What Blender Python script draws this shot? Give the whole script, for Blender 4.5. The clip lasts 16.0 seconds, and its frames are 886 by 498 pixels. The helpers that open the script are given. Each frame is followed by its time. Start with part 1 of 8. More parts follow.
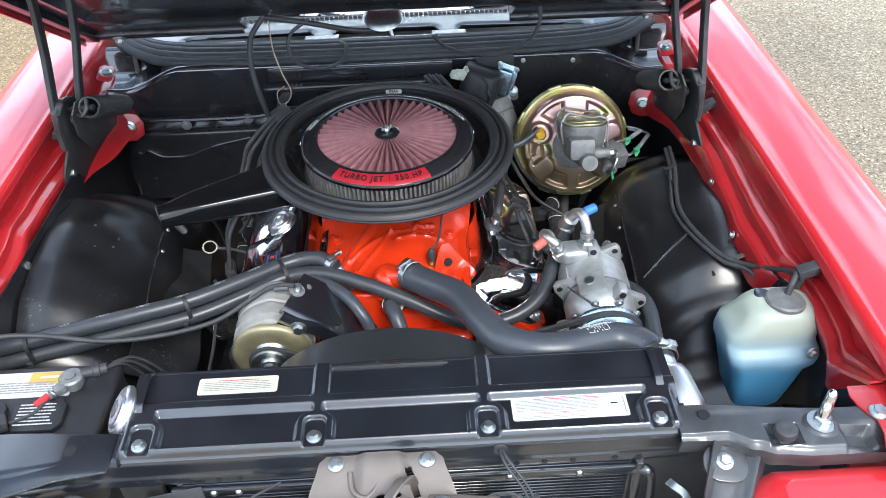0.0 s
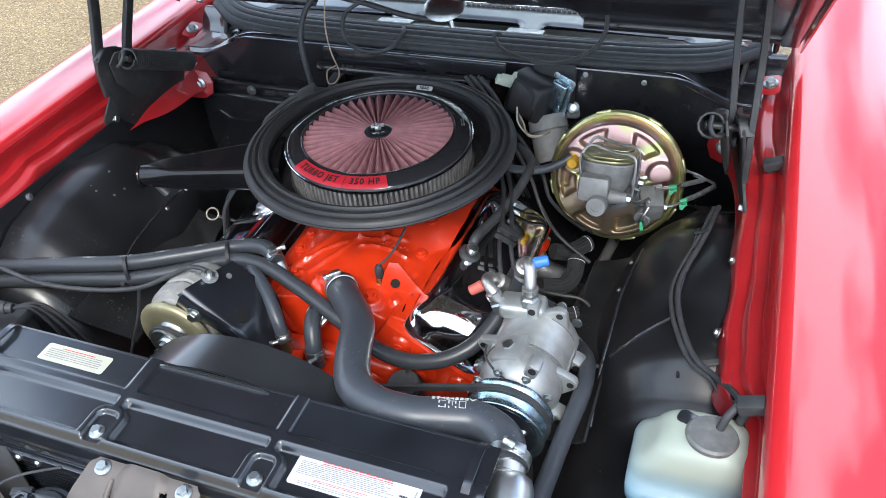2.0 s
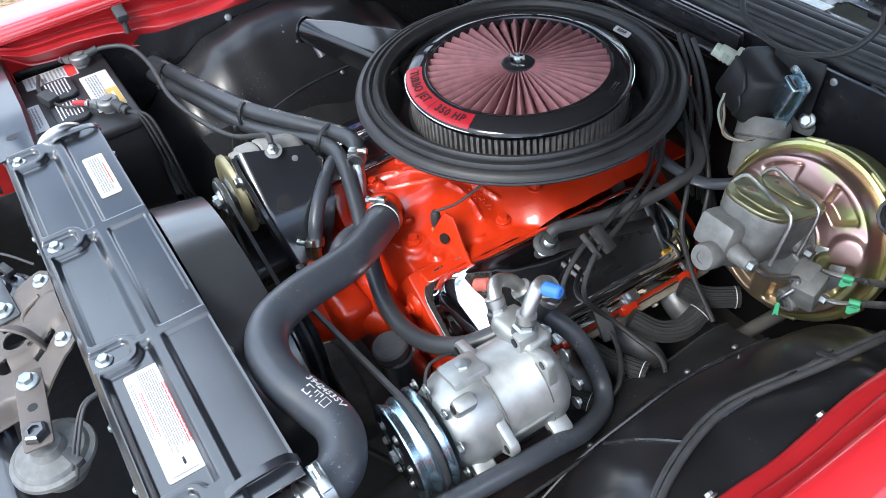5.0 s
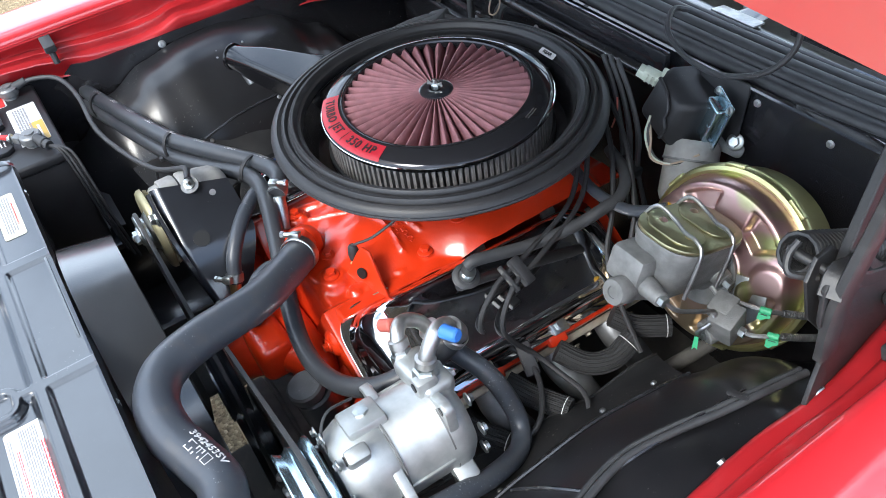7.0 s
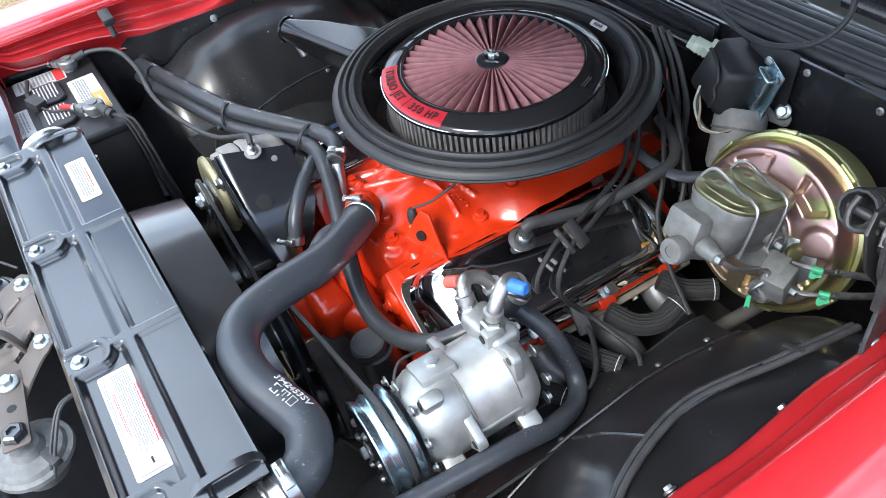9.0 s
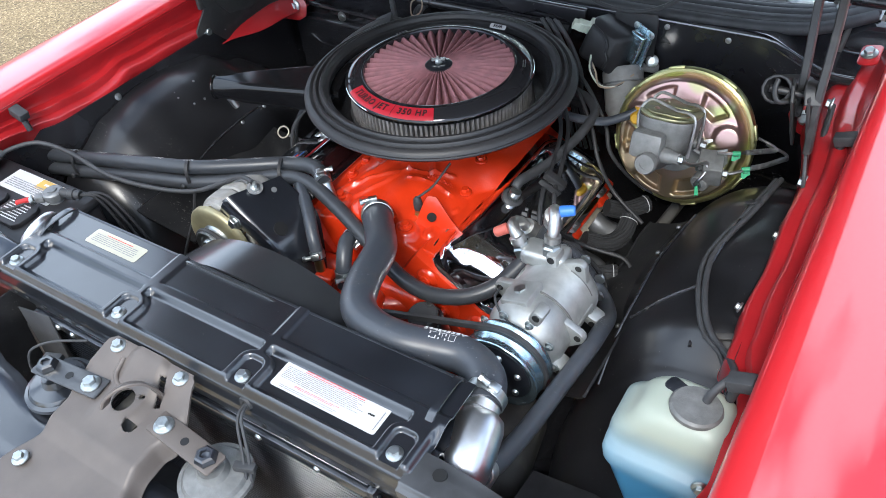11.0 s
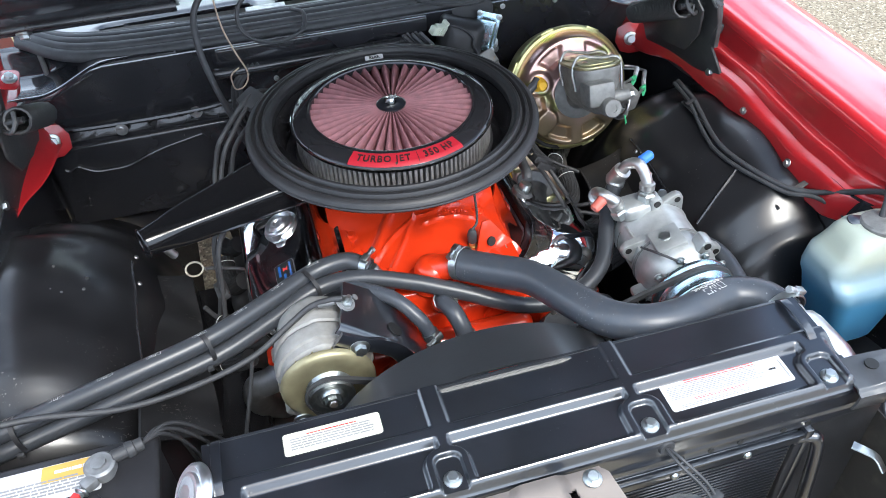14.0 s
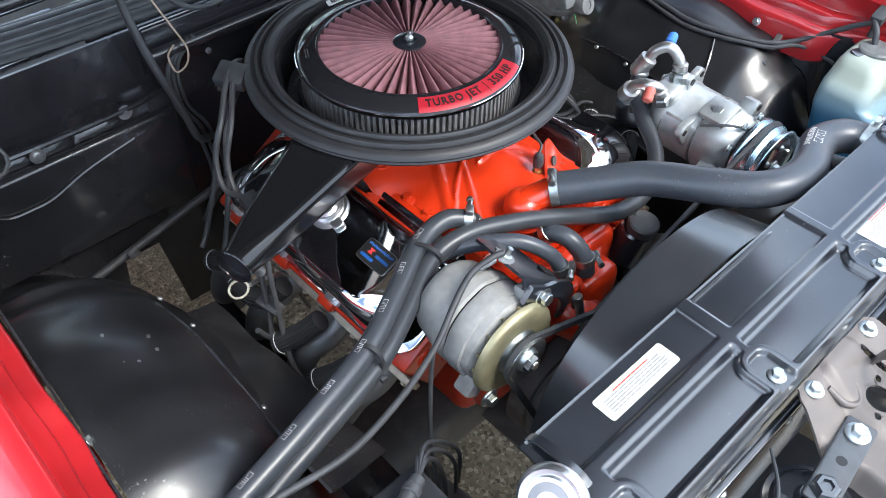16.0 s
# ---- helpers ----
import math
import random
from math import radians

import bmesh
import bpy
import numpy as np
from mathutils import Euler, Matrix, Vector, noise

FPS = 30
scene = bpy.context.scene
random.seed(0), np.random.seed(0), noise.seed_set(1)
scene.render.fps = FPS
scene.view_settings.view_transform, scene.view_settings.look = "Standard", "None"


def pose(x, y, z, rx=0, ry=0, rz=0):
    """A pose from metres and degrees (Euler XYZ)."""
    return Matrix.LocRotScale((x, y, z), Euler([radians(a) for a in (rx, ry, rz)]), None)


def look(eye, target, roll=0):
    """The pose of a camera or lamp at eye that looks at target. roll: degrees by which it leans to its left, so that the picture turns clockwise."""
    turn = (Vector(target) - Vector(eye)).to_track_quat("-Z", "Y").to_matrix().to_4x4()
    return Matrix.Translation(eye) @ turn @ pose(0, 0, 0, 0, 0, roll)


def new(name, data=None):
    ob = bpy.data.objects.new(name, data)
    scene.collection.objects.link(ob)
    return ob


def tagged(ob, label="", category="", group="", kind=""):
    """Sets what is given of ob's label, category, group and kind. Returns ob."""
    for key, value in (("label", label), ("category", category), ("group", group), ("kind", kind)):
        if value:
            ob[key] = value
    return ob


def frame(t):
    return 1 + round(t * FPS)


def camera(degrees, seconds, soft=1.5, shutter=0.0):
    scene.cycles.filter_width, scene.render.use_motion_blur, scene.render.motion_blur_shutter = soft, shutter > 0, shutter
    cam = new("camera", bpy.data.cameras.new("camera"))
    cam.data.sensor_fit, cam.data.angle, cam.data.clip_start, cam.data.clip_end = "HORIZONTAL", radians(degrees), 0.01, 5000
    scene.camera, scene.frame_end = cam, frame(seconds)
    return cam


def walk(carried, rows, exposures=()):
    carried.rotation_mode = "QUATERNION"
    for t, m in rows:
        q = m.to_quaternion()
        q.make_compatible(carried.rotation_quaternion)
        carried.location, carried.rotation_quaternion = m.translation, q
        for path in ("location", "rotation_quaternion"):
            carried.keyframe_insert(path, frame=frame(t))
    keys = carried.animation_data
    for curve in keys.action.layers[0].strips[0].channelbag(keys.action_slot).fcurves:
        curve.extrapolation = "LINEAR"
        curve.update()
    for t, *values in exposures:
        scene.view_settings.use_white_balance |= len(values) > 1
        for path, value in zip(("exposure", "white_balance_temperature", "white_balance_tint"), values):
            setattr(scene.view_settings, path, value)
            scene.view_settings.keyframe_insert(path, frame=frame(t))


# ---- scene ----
cam = camera(58.7, 16.0, soft=0.6)
METRES = 3.742
BASE = pose(0.0497, -0.6778, 1.7782, -40.071, 1.505, -2.693)
ROWS = [
    (0.0, 0.0, 0.0, 0.0, 0.0, 0.0, 0.0),
    (0.5, 0.0467, 0.0113, 0.0057, 2.18, -0.0, -1.37),
    (1.0, 0.0836, 0.0202, 0.0089, 7.63, -0.5, -4.69),
    (1.5, 0.1118, 0.0439, 0.0192, 13.9, -1.31, -8.92),
    (2.0, 0.1413, 0.0684, 0.0347, 19.72, -3.3, -12.05),
    (2.5, 0.1825, 0.0933, 0.0511, 27.62, -5.77, -17.24),
    (3.0, 0.2119, 0.1184, 0.064, 35.18, -9.56, -20.46),
    (3.5, 0.2108, 0.1507, 0.0738, 44.15, -15.4, -24.04),
    (6.0, 0.2039, 0.1988, 0.1055, 55.18, -24.29, -30.17),
    (6.5, 0.2077, 0.2091, 0.1139, 54.84, -23.71, -29.34),
    (7.0, 0.2106, 0.2211, 0.1227, 54.1, -23.08, -28.21),
    (7.5, 0.2128, 0.2277, 0.1259, 53.58, -22.91, -27.51),
    (8.0, 0.2135, 0.2239, 0.1242, 53.94, -23.27, -27.63),
    (8.5, 0.2153, 0.2152, 0.1188, 54.9, -24.1, -28.45),
    (9.0, 0.214, 0.2003, 0.1099, 54.96, -24.38, -28.3),
    (11.5, 0.1398, 0.0607, 0.025, 23.14, -6.61, -14.21),
    (12.0, 0.0963, 0.0402, 0.0101, 15.81, -3.94, -9.3),
    (12.5, 0.0609, 0.0466, 0.0073, 10.56, -2.34, -5.91),
    (13.0, 0.0169, 0.0474, 0.0111, 3.79, -1.65, -2.09),
    (13.5, -0.0401, 0.0475, 0.0081, -3.73, -1.83, 4.21),
    (14.0, -0.0778, 0.061, 0.0108, -9.78, -2.86, 8.94),
    (14.5, -0.1062, 0.0885, 0.0215, -14.61, -5.9, 12.84),
    (15.0, -0.1363, 0.1055, 0.03, -24.39, -8.67, 14.96),
    (15.5, -0.1824, 0.1214, 0.0407, -30.7, -10.86, 19.92),
    (16.0, -0.2137, 0.1452, 0.0488, -34.16, -13.05, 22.95),
]
EDGES = [
    (3.7, look((0.8682, -0.0657, 1.5996), (-0.3474, 0.7976, 0.2665), -8.89)),
    (5.8, look((0.8409, 0.1007, 1.5783), (-0.4263, 0.7542, 0.1759), -6.89)),
    (9.2, look((0.8731, 0.0848, 1.5883), (-0.3987, 0.7434, 0.1923), -10.26)),
    (11.3, look((0.6659, -0.4310, 1.6829), (-0.1108, 0.8306, 0.3393), -6.33)),
]
walk(cam, sorted([(t, BASE @ pose(METRES * x, METRES * y, METRES * z, 90 + pitch, roll, yaw)) for t, x, y, z, yaw, pitch, roll in ROWS] + EDGES, key=lambda r: r[0]),
     exposures=[(t, e, 6250, 7) for t, e in ((0.0, 0.92), (1.0, 0.87), (2.0, 0.78), (3.5, 0.82), (6.0, 1.08), (9.0, 1.12), (11.5, 0.74), (12.5, 0.84), (13.0, 0.98), (14.5, 1.10), (16.0, 1.22))])

# ---- light: a bright, thinly clouded day ----
SUN_DIR = Vector((0.22, -0.62, 0.75)).normalized()
world = bpy.data.worlds.new("sky")
scene.world = world
world.use_nodes = True
wn, wl = world.node_tree.nodes, world.node_tree.links
bg = wn["Background"]
sky = wn.new("ShaderNodeTexSky")
sky.sky_type, sky.sun_disc = "NISHITA", False
sky.sun_elevation = math.asin(SUN_DIR.z)
sky.sun_rotation = math.atan2(SUN_DIR.x, SUN_DIR.y)
sky.air_density, sky.dust_density = 1.0, 3.0
tcw = wn.new("ShaderNodeTexCoord")
cloud = wn.new("ShaderNodeTexNoise")
cloud.inputs["Scale"].default_value, cloud.inputs["Detail"].default_value = 3.0, 6
ramp = wn.new("ShaderNodeValToRGB")
ramp.color_ramp.elements[0].position, ramp.color_ramp.elements[1].position = 0.42, 0.54
wmix = wn.new("ShaderNodeMix")
wmix.data_type = "RGBA"
wmix.inputs["B"].default_value = (9.0, 10.3, 12.4, 1)
wl.new(tcw.outputs["Generated"], cloud.inputs["Vector"])
wl.new(cloud.outputs["Fac"], ramp.inputs["Fac"])
wl.new(ramp.outputs["Color"], wmix.inputs["Factor"])
wl.new(sky.outputs["Color"], wmix.inputs["A"])
wl.new(wmix.outputs["Result"], bg.inputs["Color"])
bg.inputs["Strength"].default_value = 0.15
sun = new("sun", bpy.data.lights.new("sun", "SUN"))
sun.data.energy, sun.data.angle, sun.data.color = 1.6, radians(20), (1.0, 0.96, 0.9)
sun.matrix_world = look(SUN_DIR * 20, (0, 0, 0))

# ---- materials ----


def node_mat(name):
    m = bpy.data.materials.new(name)
    m.use_nodes = True
    return m, m.node_tree.nodes, m.node_tree.links, m.node_tree.nodes["Principled BSDF"]


def surface(name, color, rough=0.5, metal=0.0, coat=0.0, vary=0.15, scale=30.0, bump=0.05, fine=400.0, dirt=None, spec=0.5, glaze=None):
    """A material with two scales of variation: broad tone and wear, fine grain in relief."""
    m, n, l, b = node_mat(name)
    geo = n.new("ShaderNodeNewGeometry")
    big, small = n.new("ShaderNodeTexNoise"), n.new("ShaderNodeTexNoise")
    big.inputs["Scale"].default_value, big.inputs["Detail"].default_value = scale, 4
    small.inputs["Scale"].default_value, small.inputs["Detail"].default_value = fine, 2
    for t in (big, small):
        l.new(geo.outputs["Position"], t.inputs["Vector"])
    mix = n.new("ShaderNodeMix")
    mix.data_type = "RGBA"
    other = dirt if dirt else tuple(min(1, c * (1 + vary)) for c in color)
    mix.inputs["A"].default_value = (*(c * (1 - vary) for c in color), 1) if not dirt else (*color, 1)
    mix.inputs["B"].default_value = (*other, 1)
    cr = n.new("ShaderNodeMapRange")
    cr.inputs["From Min"].default_value, cr.inputs["From Max"].default_value = (0.3, 0.7) if not dirt else (0.5, 0.85)
    l.new(big.outputs["Fac"], cr.inputs["Value"])
    l.new(cr.outputs["Result"], mix.inputs["Factor"])
    l.new(mix.outputs["Result"], b.inputs["Base Color"])
    rr = n.new("ShaderNodeMapRange")
    rr.inputs["To Min"].default_value, rr.inputs["To Max"].default_value = max(0.0, rough * 0.88), min(1, rough * 1.14)
    l.new(big.outputs["Fac"], rr.inputs["Value"])
    l.new(rr.outputs["Result"], b.inputs["Roughness"])
    b.inputs["Metallic"].default_value = metal
    b.inputs["Coat Weight"].default_value = coat
    b.inputs["Coat Roughness"].default_value = glaze if glaze else (0.03 if coat > 0.9 else 0.08)
    b.inputs["Coat IOR"].default_value = 1.75 if coat > 0.9 else 1.5
    b.inputs["Specular IOR Level"].default_value = spec
    if bump > 0:
        bp = n.new("ShaderNodeBump")
        bp.inputs["Strength"].default_value, bp.inputs["Distance"].default_value = bump, 0.001
        l.new(small.outputs["Fac"], bp.inputs["Height"])
        l.new(bp.outputs["Normal"], b.inputs["Normal"])
    return m


RED = surface("red_body_paint", (0.58, 0.019, 0.026), 0.35, coat=1.0, vary=0.06, scale=3, bump=0.0)
# body red again, its base colour darkened for the shade in the gutter
REDSHADED = surface("shaded_red_body_paint", (0.38, 0.013, 0.017), 0.34, coat=0.85, vary=0.12, scale=12, bump=0.16, fine=70)
BLACK = surface("gloss_black_paint", (0.020, 0.020, 0.023), 0.24, coat=0.5, vary=0.3, scale=8, bump=0.06, fine=220)
PAN = surface("deep_gloss_black_paint", (0.020, 0.020, 0.023), 0.22, coat=1.0, glaze=0.06, vary=0.3, scale=8, bump=0.10, fine=60)
WHEELHOUSE = surface("semi_gloss_chassis_black", (0.012, 0.012, 0.0135), 0.32, coat=0.3, glaze=0.14, vary=0.4, scale=9, bump=0.10, fine=120)
FLAP = surface("black_shield_rubber", (0.016, 0.016, 0.017), 0.42, vary=0.5, scale=16, bump=0.25, fine=90)
CLEANBLACK = surface("clean_gloss_black_paint", (0.007, 0.007, 0.008), 0.13, vary=0.3, scale=10, bump=0.03, fine=60)
DULLBLACK = surface("dull_black_plastic", (0.022, 0.022, 0.024), 0.55, vary=0.3, scale=40, bump=0.1, fine=500)
SATIN = surface("satin_black_paint", (0.013, 0.015, 0.020), 0.30, coat=1.0, glaze=0.13, vary=0.3, scale=14, bump=0.05, fine=500)
SUPPORT = surface("satin_grey_black_paint", (0.05, 0.052, 0.056), 0.36, coat=0.5, vary=0.35, scale=22, bump=0.12, fine=160)
DARK = surface("dark_grimy_metal", (0.075, 0.072, 0.068), 0.6, vary=0.5, scale=25, bump=0.3, dirt=(0.16, 0.15, 0.13))
RUBBER = surface("black_rubber", (0.042, 0.043, 0.046), 0.55, vary=0.25, scale=40, bump=0.08, fine=900)
HEATERHOSE = surface("smooth_heater_hose", (0.042, 0.046, 0.053), 0.33, vary=0.3, scale=60, bump=0.05, fine=900, dirt=(0.05, 0.05, 0.054))
HOSE = surface("hose_rubber", (0.052, 0.059, 0.072), 0.34, vary=0.3, scale=60, bump=0.08, fine=900, dirt=(0.07, 0.07, 0.075))


def scuffed(m, colour, scale=55.0, edge=0.66):
    """Pale scuffs and grains of dust over a finished material."""
    n, l = m.node_tree.nodes, m.node_tree.links
    b = n["Principled BSDF"]
    geo = n.new("ShaderNodeNewGeometry")
    t, u = n.new("ShaderNodeTexNoise"), n.new("ShaderNodeTexNoise")
    t.inputs["Scale"].default_value, t.inputs["Detail"].default_value, t.inputs["Roughness"].default_value = scale * 5, 3, 0.7
    u.inputs["Scale"].default_value, u.inputs["Detail"].default_value = scale * 0.35, 2
    for q in (t, u):
        l.new(geo.outputs["Position"], q.inputs["Vector"])
    mul = n.new("ShaderNodeMath")
    mul.operation = "MULTIPLY_ADD"
    mul.inputs[1].default_value, mul.inputs[2].default_value = 0.45, -0.225
    l.new(u.outputs["Fac"], mul.inputs[0])
    add = n.new("ShaderNodeMath")
    l.new(t.outputs["Fac"], add.inputs[0])
    l.new(mul.outputs["Value"], add.inputs[1])
    r = n.new("ShaderNodeMapRange")
    r.inputs["From Min"].default_value, r.inputs["From Max"].default_value = edge, edge + 0.06
    l.new(add.outputs["Value"], r.inputs["Value"])
    old = b.inputs["Base Color"].links[0].from_socket
    mix = n.new("ShaderNodeMix")
    mix.data_type = "RGBA"
    l.new(r.outputs["Result"], mix.inputs["Factor"])
    l.new(old, mix.inputs["A"])
    mix.inputs["B"].default_value = (*colour, 1)
    l.new(mix.outputs["Result"], b.inputs["Base Color"])


scuffed(HOSE, (0.22, 0.23, 0.24), 55, 0.68)
scuffed(HEATERHOSE, (0.12, 0.12, 0.125), 70, 0.70)
scuffed(RUBBER, (0.10, 0.10, 0.10), 60, 0.70)
scuffed(BLACK, (0.16, 0.15, 0.14), 26, 0.72)
scuffed(WHEELHOUSE, (0.15, 0.14, 0.13), 34, 0.70)
scuffed(FLAP, (0.13, 0.12, 0.11), 40, 0.66)
scuffed(DULLBLACK, (0.11, 0.105, 0.10), 60, 0.69)
scuffed(SATIN, (0.10, 0.10, 0.10), 45, 0.73)
FOAM = surface("foam_rubber", (0.019, 0.019, 0.021), 0.46, vary=0.2, scale=30, bump=0.15, fine=1200)
CHROME = surface("chrome", (0.85, 0.86, 0.88), 0.05, metal=1.0, vary=0.02, scale=10, bump=0.0)
DARKCHROME = surface("polished_lid_chrome", (0.035, 0.035, 0.04), 0.07, metal=0.55, vary=0.04, scale=10, bump=0.0)
ZINC = surface("zinc_plated_steel", (0.50, 0.53, 0.53), 0.36, metal=1.0, vary=0.15, scale=120, bump=0.1)
BRIGHTZINC = surface("bright_blue_zinc", (0.44, 0.58, 0.66), 0.26, metal=0.95, vary=0.10, scale=80, bump=0.03)
STEEL = surface("grey_steel", (0.42, 0.42, 0.42), 0.42, metal=1.0, vary=0.25, scale=80, bump=0.15)
ALU = surface("cast_aluminium", (0.44, 0.455, 0.45), 0.46, metal=0.70, vary=0.14, scale=50, bump=0.10, fine=500)
FITTING = surface("dull_aluminium_pipe", (0.52, 0.52, 0.51), 0.40, metal=0.9, vary=0.15, scale=60, bump=0.1)
POLISHED = surface("polished_aluminium", (0.80, 0.81, 0.82), 0.34, metal=1.0, vary=0.06, scale=60, bump=0.03)
ALTGREY = surface("matt_cast_grey", (0.31, 0.305, 0.29), 0.58, metal=0.1, vary=0.15, scale=60, bump=0.3, fine=800)
IRON = surface("cast_iron_grey", (0.185, 0.187, 0.183), 0.52, metal=0.3, vary=0.25, scale=60, bump=0.45, fine=600)
ORANGE = surface("engine_enamel_orange", (0.62, 0.034, 0.006), 0.30, coat=0.6, vary=0.10, scale=18, bump=0.25, fine=180)
HEADER = surface("ceramic_coated_tube", (0.21, 0.215, 0.225), 0.45, metal=0.6, vary=0.2, scale=40, bump=0.2)
PRIMER = surface("phosphate_brown_steel", (0.130, 0.110, 0.098), 0.48, metal=0.15, vary=0.12, scale=20, bump=0.1)
FILTER = surface("red_oiled_gauze", (0.225, 0.095, 0.110), 0.7, vary=0.2, scale=60, bump=0.6, fine=1500)
PLEAT = surface("dark_filter_pleat", (0.17, 0.163, 0.165), 0.7, vary=0.3, scale=60, bump=0.5, fine=1500)
BADGE = surface("red_enamel_badge", (0.36, 0.012, 0.024), 0.42, vary=0.06, scale=20, bump=0.0)
INK = surface("black_ink", (0.01, 0.01, 0.01), 0.5, vary=0.1, bump=0.0)
REDINK = surface("red_ink", (0.6, 0.04, 0.04), 0.5, vary=0.1, bump=0.0)
GREYINK = surface("grey_ink", (0.26, 0.26, 0.275), 0.6, vary=0.1, bump=0.0)
WHITEINK = surface("white_hose_ink", (0.62, 0.62, 0.62), 0.6, vary=0.2, bump=0.0)
BLUEINK = surface("blue_ink", (0.015, 0.10, 0.36), 0.4, vary=0.1, bump=0.0)
LABEL = surface("white_paper_label", (0.60, 0.60, 0.61), 0.45, vary=0.04, bump=0.0)
CREAM = surface("cream_paper_label", (0.52, 0.505, 0.41), 0.45, vary=0.04, bump=0.0)
GOLDLAB = surface("gold_label", (0.55, 0.36, 0.08), 0.4, vary=0.1, bump=0.0)
GREENTAPE = surface("green_tape", (0.05, 0.36, 0.17), 0.5, vary=0.1, bump=0.0)
BLUECAP = surface("blue_plastic", (0.05, 0.19, 0.62), 0.4, vary=0.1, bump=0.0)
REDCAP = surface("faded_red_plastic", (0.50, 0.12, 0.09), 0.5, vary=0.15, bump=0.0)
YELLOW = surface("yellow_plastic", (0.75, 0.42, 0.03), 0.5, vary=0.1, bump=0.0)
WHITEPL = surface("white_nylon", (0.56, 0.60, 0.50), 0.5, vary=0.1, bump=0.0)
STRING = surface("tan_string", (0.42, 0.32, 0.24), 0.8, vary=0.1, bump=0.0)
COPPER = surface("brass", (0.55, 0.38, 0.18), 0.35, metal=1.0, vary=0.15, bump=0.1)
OLIVE = surface("dull_chromate_lid", (0.30, 0.29, 0.17), 0.34, metal=0.85, vary=0.3, scale=30, bump=0.08)
SHROUD = surface("grey_black_moulded_plastic", (0.026, 0.028, 0.031), 0.34, coat=1.0, glaze=0.19, vary=0.2, scale=10, bump=0.1, fine=300)
GOLDFAN = surface("yellow_zinc_plate", (0.36, 0.325, 0.20), 0.46, metal=0.65, vary=0.15, scale=40, bump=0.05)
CASE = surface("battery_plastic", (0.022, 0.022, 0.025), 0.45, vary=0.2, scale=30, bump=0.06)
LEAD = surface("lead_grey", (0.23, 0.235, 0.24), 0.5, metal=0.5, vary=0.2, scale=90, bump=0.3)
GASKET = surface("tan_gasket_steel", (0.50, 0.45, 0.36), 0.5, metal=0.4, vary=0.2, scale=60, bump=0.1)
SLEEVE = surface("woven_black_sleeve", (0.019, 0.019, 0.02), 0.75, vary=0.3, scale=90, bump=0.6, fine=1500)


def dichromate():
    """Yellow-chromate plating: rose, gold and green bands that drift over the pressing."""
    m, n, l, b = node_mat("yellow_chromate_plate")
    geo = n.new("ShaderNodeNewGeometry")
    t = n.new("ShaderNodeTexNoise")
    t.inputs["Scale"].default_value, t.inputs["Detail"].default_value = 9.0, 2.0
    l.new(geo.outputs["Position"], t.inputs["Vector"])
    sep = n.new("ShaderNodeSeparateXYZ")
    l.new(geo.outputs["Position"], sep.inputs["Vector"])
    up = n.new("ShaderNodeMapRange")
    up.inputs["From Min"].default_value, up.inputs["From Max"].default_value = 0.63, 0.90
    up.inputs["To Min"].default_value, up.inputs["To Max"].default_value = -0.25, 0.45
    l.new(sep.outputs["Z"], up.inputs["Value"])
    add = n.new("ShaderNodeMath")
    l.new(t.outputs["Fac"], add.inputs[0])
    l.new(up.outputs["Result"], add.inputs[1])
    r = n.new("ShaderNodeValToRGB")
    cr = r.color_ramp
    cr.elements[0].position, cr.elements[0].color = 0.25, (0.30, 0.25, 0.15, 1)
    cr.elements[1].position, cr.elements[1].color = 0.95, (0.52, 0.45, 0.22, 1)
    for p, c in ((0.42, (0.38, 0.29, 0.20)), (0.55, (0.46, 0.33, 0.27)), (0.63, (0.40, 0.42, 0.18)), (0.70, (0.56, 0.38, 0.34)), (0.82, (0.58, 0.37, 0.36)), (0.89, (0.44, 0.47, 0.20))):
        cr.elements.new(p).color = (*c, 1)
    l.new(add.outputs["Value"], r.inputs["Fac"])
    l.new(r.outputs["Color"], b.inputs["Base Color"])
    b.inputs["Metallic"].default_value, b.inputs["Roughness"].default_value = 0.88, 0.30
    return m


GOLD = dichromate()
GOLDRIM = surface("yellow_green_chromate", (0.56, 0.54, 0.26), 0.32, metal=0.92, vary=0.15, scale=14, bump=0.03)
HINGE = surface("black_phosphate_steel", (0.030, 0.030, 0.031), 0.42, vary=0.4, scale=40, bump=0.3, fine=300, dirt=(0.07, 0.068, 0.064))


